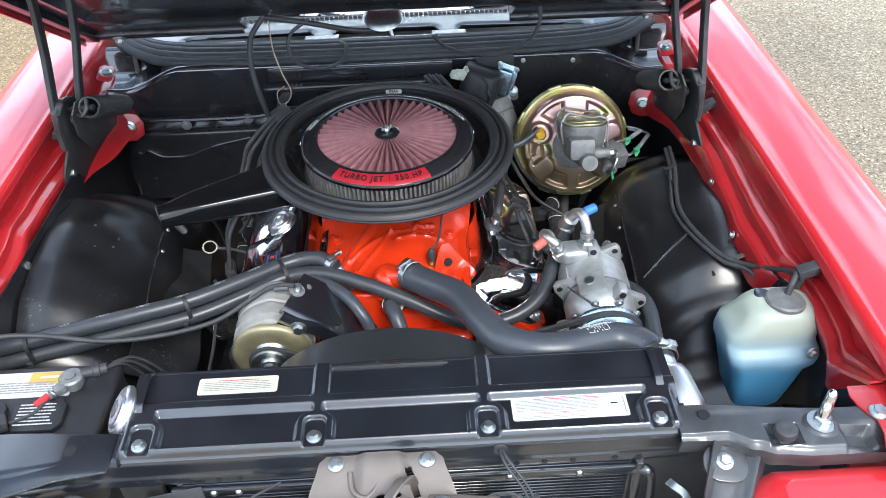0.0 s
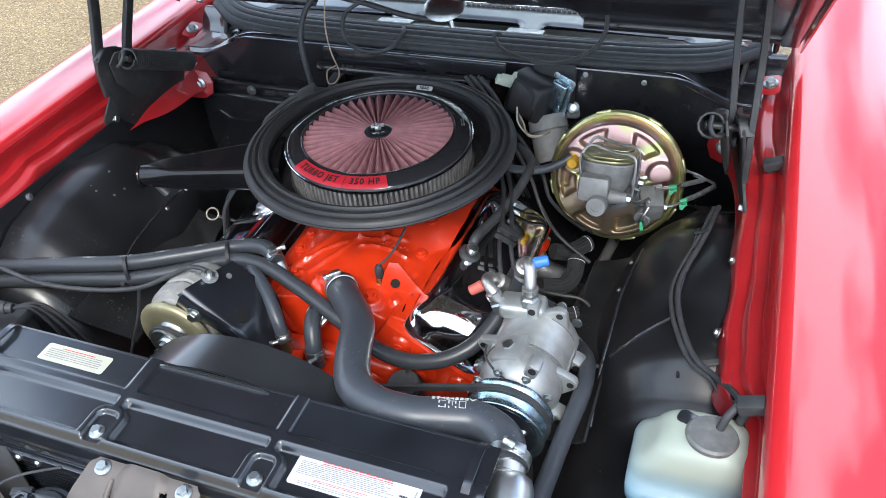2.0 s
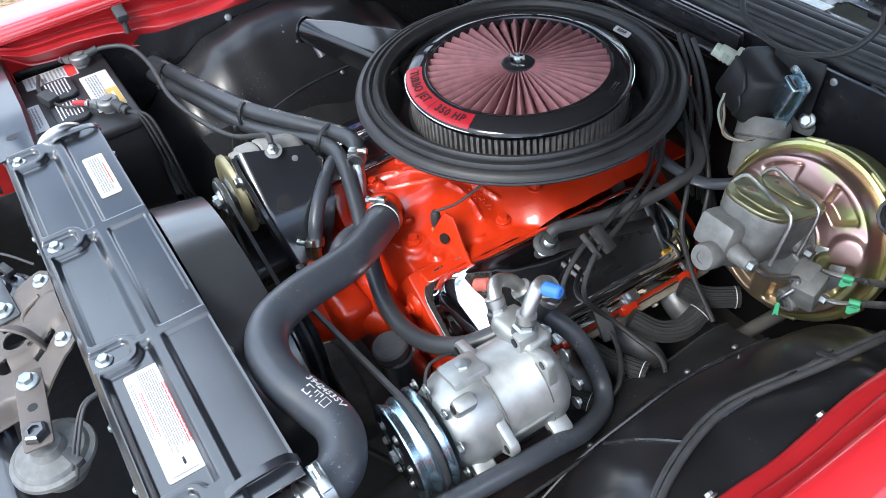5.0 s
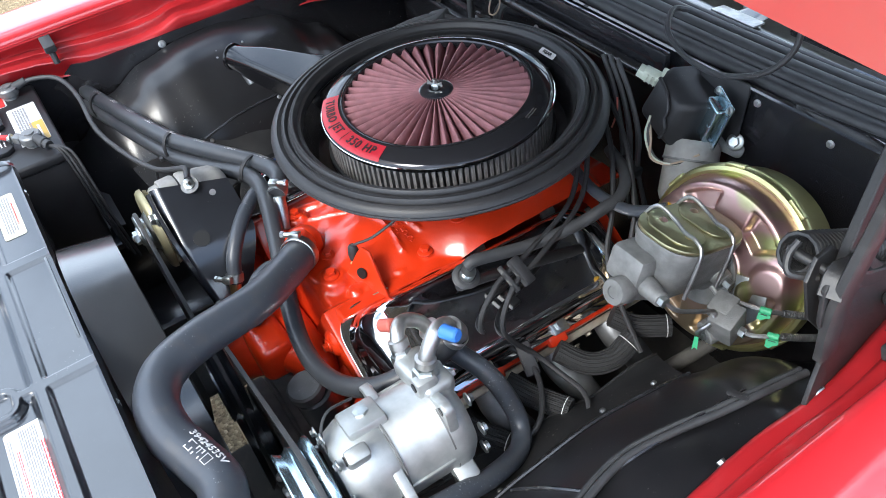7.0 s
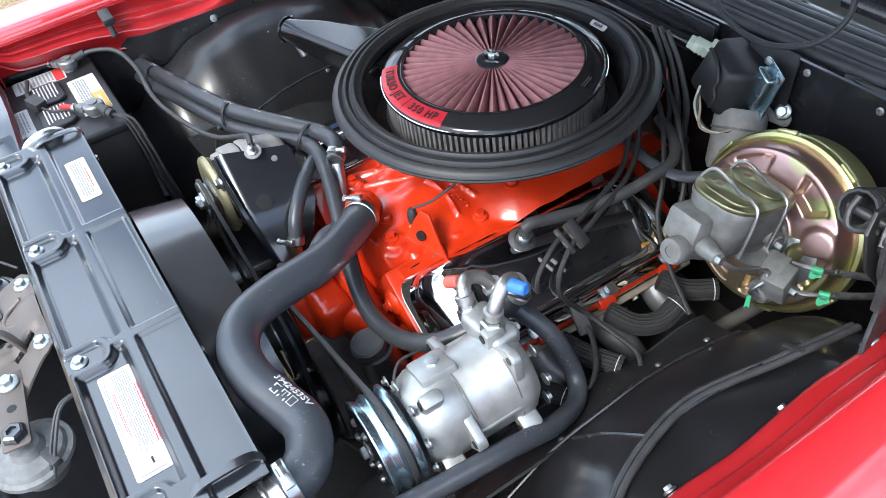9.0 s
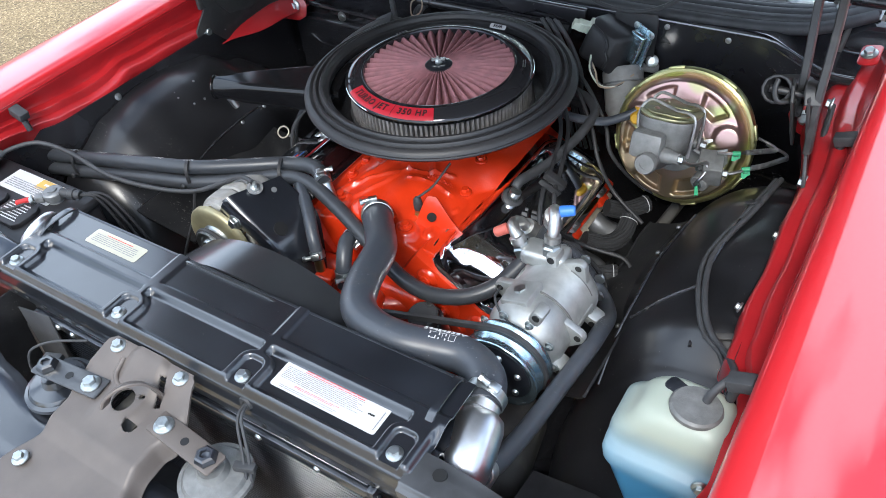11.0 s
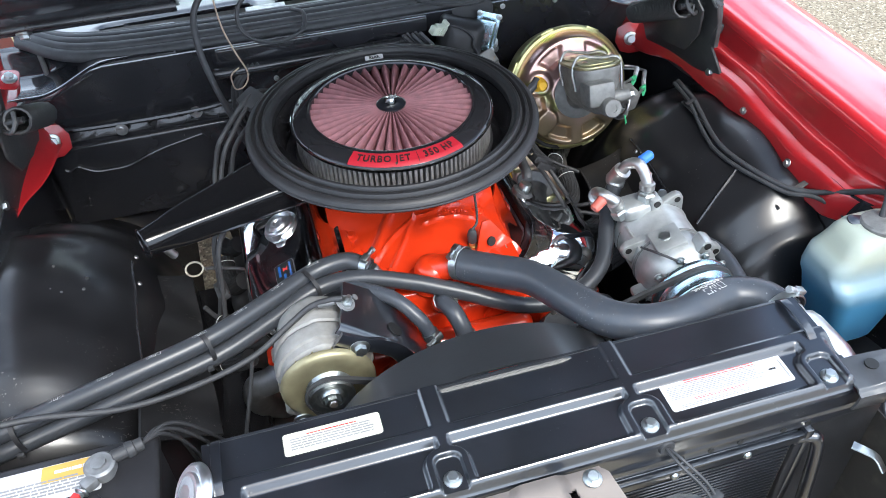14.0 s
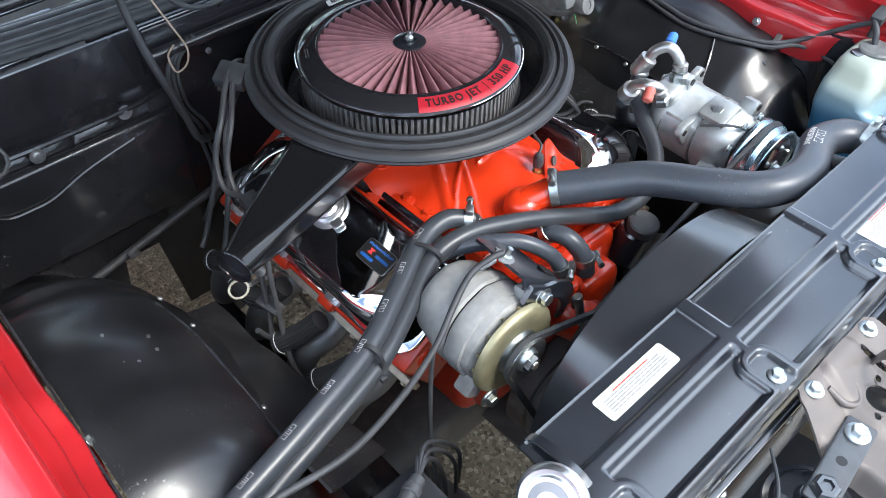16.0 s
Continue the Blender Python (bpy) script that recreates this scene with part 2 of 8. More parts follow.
def bottle_plastic():
    """Milky polythene; the blue washer fluid shows through up to its level."""
    m, n, l, b = node_mat("milky_polythene_with_fluid")
    geo = n.new("ShaderNodeNewGeometry")
    sep = n.new("ShaderNodeSeparateXYZ")
    l.new(geo.outputs["Position"], sep.inputs["Vector"])
    noi = n.new("ShaderNodeTexNoise")
    noi.inputs["Scale"].default_value = 9
    l.new(geo.outputs["Position"], noi.inputs["Vector"])
    add = n.new("ShaderNodeMath")
    add.operation = "MULTIPLY_ADD"
    add.inputs[1].default_value = 0.012
    l.new(noi.outputs["Fac"], add.inputs[0])
    l.new(sep.outputs["Z"], add.inputs[2])
    r = n.new("ShaderNodeMapRange")
    r.inputs["From Min"].default_value, r.inputs["From Max"].default_value = 0.749, 0.832
    l.new(add.outputs["Value"], r.inputs["Value"])
    mix = n.new("ShaderNodeMix")
    mix.data_type = "RGBA"
    mix.inputs["A"].default_value, mix.inputs["B"].default_value = (0.07, 0.27, 0.48, 1), (0.36, 0.40, 0.34, 1)
    l.new(r.outputs["Result"], mix.inputs["Factor"])
    l.new(mix.outputs["Result"], b.inputs["Base Color"])
    b.inputs["Roughness"].default_value = 0.38
    b.inputs["Subsurface Weight"].default_value = 0.5
    b.inputs["Subsurface Radius"].default_value = (0.02, 0.02, 0.02)
    b.inputs["Subsurface Scale"].default_value = 0.5
    return m


BOTTLE = bottle_plastic()


def chip_ground():
    """Chip-seal: small pale and dark stones in tar, browner and sandier on one side of the car."""
    m, n, l, b = node_mat("chip_seal")
    geo = n.new("ShaderNodeNewGeometry")
    sep = n.new("ShaderNodeSeparateXYZ")
    l.new(geo.outputs["Position"], sep.inputs["Vector"])
    v = n.new("ShaderNodeTexVoronoi")
    v.inputs["Scale"].default_value = 125
    l.new(geo.outputs["Position"], v.inputs["Vector"])
    r = n.new("ShaderNodeValToRGB")
    cr = r.color_ramp
    cr.elements[0].color, cr.elements[1].color = (0.17, 0.15, 0.12, 1), (0.70, 0.66, 0.58, 1)
    for p_, c_ in ((0.12, (0.26, 0.23, 0.18)), (0.5, (0.38, 0.345, 0.28)), (0.86, (0.47, 0.43, 0.35)), (0.93, (0.66, 0.62, 0.53))):
        cr.elements.new(p_).color = (*c_, 1)
    bw = n.new("ShaderNodeSeparateColor")
    l.new(v.outputs["Color"], bw.inputs["Color"])
    l.new(bw.outputs["Red"], r.inputs["Fac"])
    big = n.new("ShaderNodeTexNoise")
    big.inputs["Scale"].default_value, big.inputs["Detail"].default_value = 1.3, 5
    l.new(geo.outputs["Position"], big.inputs["Vector"])
    side = n.new("ShaderNodeMapRange")
    side.inputs["From Min"].default_value, side.inputs["From Max"].default_value = -0.9, 0.3
    l.new(sep.outputs["X"], side.inputs["Value"])
    tone = n.new("ShaderNodeMix")
    tone.data_type = "RGBA"
    tone.inputs["A"].default_value, tone.inputs["B"].default_value = (1.0, 0.80, 0.52, 1), (1.0, 0.93, 0.80, 1)
    l.new(side.outputs["Result"], tone.inputs["Factor"])
    mul = n.new("ShaderNodeMix")
    mul.data_type, mul.blend_type = "RGBA", "MULTIPLY"
    mul.inputs["Factor"].default_value = 1
    l.new(r.outputs["Color"], mul.inputs["A"])
    l.new(tone.outputs["Result"], mul.inputs["B"])
    mul2 = n.new("ShaderNodeMix")
    mul2.data_type, mul2.blend_type = "RGBA", "MULTIPLY"
    mul2.inputs["Factor"].default_value = 0.6
    l.new(mul.outputs["Result"], mul2.inputs["A"])
    l.new(big.outputs["Fac"], mul2.inputs["B"])
    l.new(mul2.outputs["Result"], b.inputs["Base Color"])
    b.inputs["Roughness"].default_value = 0.85
    bp = n.new("ShaderNodeBump")
    bp.inputs["Strength"].default_value, bp.inputs["Distance"].default_value = 0.8, 0.004
    l.new(v.outputs["Distance"], bp.inputs["Height"])
    l.new(bp.outputs["Normal"], b.inputs["Normal"])
    return m


CHIPSEAL = chip_ground()


def pane():
    m, n, l, b = node_mat("windshield_glass")
    b.inputs["Base Color"].default_value = (0.75, 0.85, 0.82, 1)
    b.inputs["Roughness"].default_value = 0.02
    b.inputs["Transmission Weight"].default_value = 0.9
    b.inputs["IOR"].default_value = 1.5
    return m


GLASS = pane()

# ---- building tools ----
AT = {}


def thing(name, at, label, category, group="", kind=""):
    """A top-level thing: an Empty at its base."""
    ob = new(name)
    ob.empty_display_size = 0.02
    ob.location = at
    AT[ob] = Matrix.Translation(at)
    return tagged(ob, label, category, group, kind)


def part(name, bm, material, parent=None, label="", sharp=38):
    """Links a bmesh, in the place's own metres, as one mesh object under a thing or a part."""
    bmesh.ops.recalc_face_normals(bm, faces=bm.faces)
    for f in bm.faces:
        f.smooth = True
    lim = radians(sharp)
    for e in bm.edges:
        if len(e.link_faces) == 2 and e.calc_face_angle(0) > lim:
            e.smooth = False
    me = bpy.data.meshes.new(name)
    bm.to_mesh(me)
    bm.free()
    me.materials.append(material)
    ob = new(name, me)
    AT[ob] = Matrix()
    if parent:
        ob.parent = parent
        ob.matrix_parent_inverse = AT[parent].inverted()
    if label:
        ob["label"] = label
    return ob


def B():
    return bmesh.new()


def blend_in(dst, src):
    me = bpy.data.meshes.new("tmp")
    src.to_mesh(me)
    src.free()
    dst.from_mesh(me)
    bpy.data.meshes.remove(me)
    return dst


def axes(z, x=(1, 0, 0)):
    """A turn whose local z is z and whose local x is near x."""
    z = Vector(z).normalized()
    x = Vector(x)
    if abs(z.dot(x.normalized())) > 0.98:
        x = Vector((0, 1, 0))
    y = z.cross(x).normalized()
    x = y.cross(z)
    return Matrix((x, y, z)).transposed()


def place(at, z=(0, 0, 1), x=(1, 0, 0)):
    return Matrix.Translation(at) @ axes(z, x).to_4x4()


def box(bm, at, size, turn=(0, 0, 0), bev=0.003, seg=2, m=None):
    t = B()
    bmesh.ops.create_cube(t, size=1)
    bmesh.ops.scale(t, vec=size, verts=t.verts)
    if bev:
        bmesh.ops.bevel(t, geom=list(t.edges), offset=min(bev, min(size) * 0.49), segments=seg, affect="EDGES", profile=0.5)
    bmesh.ops.transform(t, matrix=(m if m else pose(*at, *turn)), verts=t.verts)
    return blend_in(bm, t)


def lathe(bm, at, axis, profile, n=32, xdir=(1, 0, 0), shape=None):
    """Revolves (radius, height) pairs about an axis; shape(angle) scales the radius."""
    m = place(at, axis, xdir)
    rings = []
    for r, h in profile:
        if r < 1e-6:
            rings.append([bm.verts.new(m @ Vector((0, 0, h)))])
        else:
            rings.append([bm.verts.new(m @ Vector((r * (shape(a) if shape else 1) * math.cos(a), r * (shape(a) if shape else 1) * math.sin(a), h))) for a in (2 * math.pi * k / n for k in range(n))])
    for a, b in zip(rings, rings[1:]):
        for k in range(n):
            j = (k + 1) % n
            if len(a) == 1 and len(b) == 1:
                continue
            if len(a) == 1:
                bm.faces.new((a[0], b[j], b[k]))
            elif len(b) == 1:
                bm.faces.new((a[k], a[j], b[0]))
            else:
                bm.faces.new((a[k], a[j], b[j], b[k]))
    return bm


def rod(bm, a, b, r, r2=None, n=16, bev=0.0):
    a, b = Vector(a), Vector(b)
    r2 = r if r2 is None else r2
    d = (b - a).length
    c = bev if bev else min(r, r2, d) * 0.12
    return lathe(bm, a, b - a, [(0, 0), (r - c, 0), (r, c), (r2, d - c), (r2 - c, d), (0, d)], n)


def spline(pts, per=8, closed=False):
    """Points along a smooth curve through pts (centripetal enough for hoses)."""
    p = [Vector(q) for q in pts]
    n = len(p)
    out = []
    for i in range(n if closed else n - 1):
        p1, p2 = p[i], p[(i + 1) % n]
        p0 = p[i - 1] if (i > 0 or closed) else p1 * 2 - p2
        p3 = p[(i + 2) % n] if (i + 2 < n or closed) else p2 * 2 - p1
        for k in range(per):
            t = k / per
            out.append(0.5 * ((2 * p1) + (p2 - p0) * t + (2 * p0 - 5 * p1 + 4 * p2 - p3) * t * t + (3 * p1 - p0 - 3 * p2 + p3) * t ** 3))
    if not closed:
        out.append(p[-1])
    return out


def sweep(bm, pts, r, n=12, per=8, raw=False, closed=False, flat=None):
    """A round bar or hose along a curve. r: a number, or a function of 0..1; flat: (width, height) for a band."""
    path = [Vector(q) for q in pts] if raw else spline(pts, per, closed)
    cnt = len(path)
    up = None
    rings = []
    for i, q in enumerate(path):
        a = path[(i - 1) % cnt] if (i or closed) else q
        b = path[(i + 1) % cnt] if (i < cnt - 1 or closed) else q
        d = (b - a).normalized()
        if up is None:
            up = Vector((0, 0, 1)) if abs(d.z) < 0.9 else Vector((0, 1, 0))
        up = (up - d * up.dot(d)).normalized()
        s = d.cross(up)
        rad = r(i / (cnt - 1)) if callable(r) else r
        ring = []
        for k in range(n):
            t = 2 * math.pi * k / n
            if flat:
                ca, sa = math.cos(t), math.sin(t)
                e = 0.35
                ring.append(bm.verts.new(q + s * flat[0] * math.copysign(abs(ca) ** e, ca) + up * flat[1] * math.copysign(abs(sa) ** e, sa)))
            else:
                ring.append(bm.verts.new(q + (s * math.cos(t) + up * math.sin(t)) * rad))
        rings.append(ring)
    pairs = list(zip(rings, rings[1:])) + ([(rings[-1], rings[0])] if closed else [])
    for a, b in pairs:
        for k in range(n):
            j = (k + 1) % n
            bm.faces.new((a[k], a[j], b[j], b[k]))
    if not closed:
        bm.faces.new(rings[0][::-1])
        bm.faces.new(rings[-1])
    return bm


def plate(bm, outline, m, thick, bev=0.0015, holes=()):
    """A flat plate from a 2D outline, in the local x-y plane of m, thickness along local z."""
    t = B()
    vs = [t.verts.new((x, y, 0)) for x, y in outline]
    f = t.faces.new(vs)
    ext = bmesh.ops.extrude_face_region(t, geom=[f])
    bmesh.ops.translate(t, vec=(0, 0, thick), verts=[v for v in ext["geom"] if isinstance(v, bmesh.types.BMVert)])
    bmesh.ops.recalc_face_normals(t, faces=t.faces)
    if bev:
        es = [e for e in t.edges if abs(e.verts[0].co.z - e.verts[1].co.z) < 1e-6]
        bmesh.ops.bevel(t, geom=es, offset=min(bev, thick * 0.45), segments=2, affect="EDGES", profile=0.5)
    bmesh.ops.transform(t, matrix=m, verts=t.verts)
    return blend_in(bm, t)


def rounded(w, h, r, seg=5, cx=0.0, cy=0.0):
    """Outline of a rectangle with round corners."""
    out = []
    for sx, sy, a0 in ((1, 1, 0), (-1, 1, 90), (-1, -1, 180), (1, -1, 270)):
        for k in range(seg + 1):
            a = radians(a0 + 90 * k / seg)
            out.append((cx + sx * (w / 2 - r) + r * math.cos(a), cy + sy * (h / 2 - r) + r * math.sin(a)))
    return out


def even(path, n):
    """Points spaced evenly along a path."""
    run = [0.0]
    for a, b in zip(path, path[1:]):
        run.append(run[-1] + (b - a).length)
    out, k = [], 0
    for i in range(n + 1):
        d = run[-1] * i / n
        while k < len(path) - 2 and run[k + 1] < d:
            k += 1
        out.append(path[k].lerp(path[k + 1], (d - run[k]) / max(1e-9, run[k + 1] - run[k])))
    return out


def supported(outline, seg, d=0.002):
    """A rounded rectangle's outline with points added near the ends of its straight edges, which keeps flats flat."""
    out = []
    for k, (a, b) in enumerate(zip(outline, outline[1:] + outline[:1])):
        a, b = Vector(a), Vector(b)
        out.append(tuple(a))
        if k % (seg + 1) == seg:
            f = min(0.3, d / max(1e-6, (b - a).length))
            out += [tuple(a.lerp(b, f)), tuple(a.lerp(b, 1 - f))]
    return out


def skin(bm, rings):
    """Quads between rings of equal count."""
    for a, b in zip(rings, rings[1:]):
        for k in range(len(a)):
            j = (k + 1) % len(a)
            bm.faces.new((a[k], a[j], b[j], b[k]))


def sheet(bm, f, nu, nv, thick=0.0, closed_u=False):
    """A surface f(u, v) for u, v in 0..1; with thickness it gets a back and rims."""
    def grid(off):
        rows = []
        for i in range(nu + 1):
            row = []
            for j in range(nv + 1):
                u, v = i / nu, j / nv
                p = Vector(f(u, v))
                if off:
                    e = 1e-3
                    du = Vector(f(min(1, u + e), v)) - Vector(f(max(0, u - e), v))
                    dv = Vector(f(u, min(1, v + e))) - Vector(f(u, max(0, v - e)))
                    nn = du.cross(dv)
                    if nn.length > 1e-12:
                        p = p - nn.normalized() * off
                row.append(bm.verts.new(p))
            rows.append(row)
        return rows

    def skin(g, flip):
        for i in range(nu):
            for j in range(nv):
                q = (g[i][j], g[i + 1][j], g[i + 1][j + 1], g[i][j + 1])
                bm.faces.new(q[::-1] if flip else q)
    a = grid(0)
    skin(a, False)
    if thick:
        b = grid(thick)
        skin(b, True)
        rim = [(i, 0) for i in range(nu)] + [(nu, j) for j in range(nv)] + [(i, nv) for i in range(nu, 0, -1)] + [(0, j) for j in range(nv, 0, -1)]
        for k, (i, j) in enumerate(rim):
            i2, j2 = rim[(k + 1) % len(rim)]
            bm.faces.new((a[i][j], b[i][j], b[i2][j2], a[i2][j2]))
    return bm


def bolt(parent, at, axis, r=0.0075, name="bolt", label="", washer=True, material=None):
    """A hex flange bolt seated at a point."""
    bm = B()
    if washer:
        lathe(bm, at, axis, [(0, -0.001), (r * 1.42, -0.001), (r * 1.48, r * 0.10), (r * 1.42, r * 0.24), (r * 1.0, r * 0.42), (0, r * 0.42)], 24)
    spin = (Vector(at).x * 37 + Vector(at).y * 53) % 1.0
    lathe(bm, Vector(at) + Vector(axis).normalized() * r * 0.3, axis, [(0, 0), (r * 0.92, 0), (r * 0.92, r * 0.72), (r * 0.84, r * 0.84), (0, r * 0.86)], 6, (math.cos(spin * 6), math.sin(spin * 6), 0.1))
    return part(name, bm, material or ZINC, parent, label, sharp=25)


def clamp(parent, at, axis, r, screw_dir=(0, 0, 1), width=0.014, label="zinc worm-drive hose clamp"):
    """A band clamp round a hose with its screw housing."""
    bm = B()
    ax = Vector(axis).normalized()
    lathe(bm, Vector(at) - ax * width / 2, ax, [(r, 0), (r + 0.0018, 0.0006), (r + 0.0018, width - 0.0006), (r, width)], 28)
    sd = Vector(screw_dir)
    sd = (sd - ax * sd.dot(ax)).normalized()
    side = ax.cross(sd)
    c = Vector(at) + sd * (r + 0.005)
    box(bm, None, (0.012, 0.016, 0.009), m=place(c, sd, ax), bev=0.002)
    rod(bm, c - side * 0.006, c + side * 0.018, 0.0042, n=10)
    lathe(bm, c + side * 0.018, side, [(0, 0), (0.0055, 0), (0.0055, 0.005), (0, 0.005)], 6)
    return part("clamp", bm, ZINC, parent, label, sharp=28)


def lettering(parent, body, size, m, material, name="lettering", depth=0.0004, bend=None, bold=0.018, space=1.0):
    """Words in the built-in font, as a mesh in the local x-y plane of m; bend maps a local point to a new one."""
    cu = bpy.data.curves.new("words", "FONT")
    cu.body, cu.size, cu.align_x, cu.align_y, cu.extrude = body, size, "CENTER", "CENTER", depth
    cu.resolution_u, cu.offset, cu.space_character = 3, bold * size, space
    ob = new("words", cu)
    dg = bpy.context.evaluated_depsgraph_get()
    me = bpy.data.meshes.new_from_object(ob.evaluated_get(dg))
    bpy.data.objects.remove(ob)
    bm = B()
    bm.from_mesh(me)
    bpy.data.meshes.remove(me)
    for v in bm.verts:
        v.co = m @ Vector(bend(v.co) if bend else v.co)
    return part(name, bm, material, parent)


def bars(parent, m, w, h, rows, material, name="small_print", seed=1, fill=0.55, ragged=0.25):
    """Small print that cannot be read: rows of plain bars."""
    rnd = random.Random(seed)
    bm = B()
    step = h / rows
    for k in range(rows):
        y = h / 2 - step * (k + 0.5)
        x = -w / 2
        end = w / 2 * (1 - ragged * rnd.random() * 1.2)
        while x < end:
            lw = min(rnd.uniform(0.02, 0.07) * w * 2, end - x)
            hh = step * fill / 2
            vs = [bm.verts.new(m @ Vector(q)) for q in ((x, y - hh, 0), (x + lw, y - hh, 0), (x + lw, y + hh, 0), (x, y + hh, 0))]
            bm.faces.new(vs)
            x += lw + w * 0.012
    return part(name, bm, material, parent)

# ---- ground and body ----
CX = -0.025          # the car's centre line

bm = B()
sheet(bm, lambda u, v: (-60 + 120 * u, -60 + 120 * v, 0.0), 2, 2)
tagged(part("ground", bm, CHIPSEAL), "grey-brown chip-seal ground of small stones under the car", "ground", kind="structure")


def step(x, a, b):
    t = max(0.0, min(1.0, (x - a) / (b - a)))
    return t * t * (3 - 2 * t)


def smooth_profile(pts, per=4):
    return [(p.x, p.y) for p in spline([(a, b, 0) for a, b in pts], per)]


def lerp(a, b, t):
    return a + (b - a) * t


def table(y, rows):
    """Smooth look-up in (y, value) rows."""
    if y <= rows[0][0]:
        return rows[0][1]
    for (a, va), (b, vb) in zip(rows, rows[1:]):
        if y <= b:
            t = (y - a) / (b - a)
            return lerp(va, vb, t * t * (3 - 2 * t))
    return rows[-1][1]


def fender(sx, label):
    th = thing("fender", (CX + sx * 0.8, 0.6, 0.3), label, "fender", "front fenders", "structure")
    prof = smooth_profile([(0.720, 0.905), (0.722, 0.918), (0.728, 0.9255), (0.745, 0.929), (0.80, 0.927), (0.87, 0.915), (0.925, 0.885), (0.955, 0.83), (0.965, 0.75), (0.97, 0.60), (0.955, 0.40), (0.93, 0.26)], 4)

    def skin(u, v):
        y = lerp(-0.30, 2.2, u)
        i = v * (len(prof) - 1)
        k = min(int(i), len(prof) - 2)
        s, z = lerp(prof[k][0], prof[k + 1][0], i - k), lerp(prof[k][1], prof[k + 1][1], i - k)
        pull = max(0.0, -0.02 - y)
        return (CX + sx * (s - pull * 0.25 * (s - 0.7) * 3), y, z - 0.5 * pull * pull - 0.012 * max(0, 0.35 - y))
    part("outer_panel", sheet(B(), skin, 60, len(prof) - 1, 0.004), RED, th)

    gut = [(0.6605, 0.002), (0.6625, 0.0), (0.664, 0.003), (0.6665, 0.024), (0.6695, 0.044), (0.672, 0.0475), (0.6755, 0.0490), (0.6885, 0.0510), (0.6915, 0.0525), (0.6930, 0.0560), (0.6945, 0.0665), (0.6965, 0.0690), (0.7000, 0.0700), (0.7115, 0.0700), (0.7150, 0.0715), (0.7170, 0.0760), (0.7180, 0.0900), (0.7195, 0.112)]

    def flange(u, v):
        y = lerp(0.032, 1.22, u)
        low = 0.796 + 0.012 * math.sin(y * 9 + 1.0) + 0.006 * math.sin(y * 31) + 0.025 * max(0, 0.25 - y)
        if y < 0.24:
            low = lerp(lerp(0.880, 0.769, (y - 0.03) / 0.092), low, step(y, 0.122, 0.24)) if y < 0.122 else lerp(0.769, low, step(y, 0.122, 0.24))
        i = v * (len(gut) - 1)
        k = min(int(i), len(gut) - 2)
        s, h = lerp(gut[k][0], gut[k + 1][0], i - k), lerp(gut[k][1], gut[k + 1][1], i - k)
        f = h / 0.112
        s += (0.042 + 0.022 * step(y, 0.12, 0.17)) * (1 - step(y, 0.27, 0.37)) * (1 - f) * (1 if sx > 0 else 0.3)
        s -= 0.040 * step(y, 0.70, 1.0) * (1 - f)
        lip = math.exp(-((y - 0.465) / 0.055) ** 2) * (1 - f)
        s -= 0.012 * lip
        low -= 0.022 * lip
        if sx < 0:
            low = table(y, ((0.03, 0.884), (0.09, 0.850), (0.23, 0.832), (0.28, 0.820), (0.35, 0.801), (0.43, 0.796), (0.475, 0.799), (0.53, 0.822), (0.60, 0.816), (0.68, 0.807), (0.785, 0.792), (0.90, 0.790))) + 0.003 * math.sin(y * 41)
            s += (0.026 * (1 - step(y, 0.70, 0.95)) + 0.012 * (1 - step(y, 0.25, 0.36))) * (1 - f)
        return (CX + sx * (s + 0.004 * math.sin(y * 17) * (1 - f)), y, lerp(low, 0.910 - 0.012 * max(0, 0.35 - y), f))
    part("inner_flange", sheet(B(), flange, 120, len(gut) - 1, 0.003), REDSHADED, th, "red painted hood gutter flange")
    for s, y, z in ((0.655, 0.463, 0.818), (0.662, 0.62, 0.83)) if sx > 0 else ((0.678, 0.471, 0.823), (0.676, 0.80, 0.826)):
        bolt(th, (CX + sx * s, y, z), (-sx, 0, 0.35), 0.0055, material=STEEL)
    # square rubber hood rests clipped in the gutter
    for y in (0.273, 0.82):
        c = part("hood_rest", box(B(), (CX + sx * 0.703, y, 0.893), (0.034, 0.022, 0.018), (0, sx * -20, 0), 0.003), RUBBER, th, "black rubber hood rest clip")
        part("stem", rod(B(), (CX + sx * 0.694, y, 0.855), (CX + sx * 0.700, y, 0.885), 0.006), RUBBER, c)
    return th


fender(1, "glossy red front fender beside the washer bottle")
fender(-1, "glossy red front fender beside the battery")


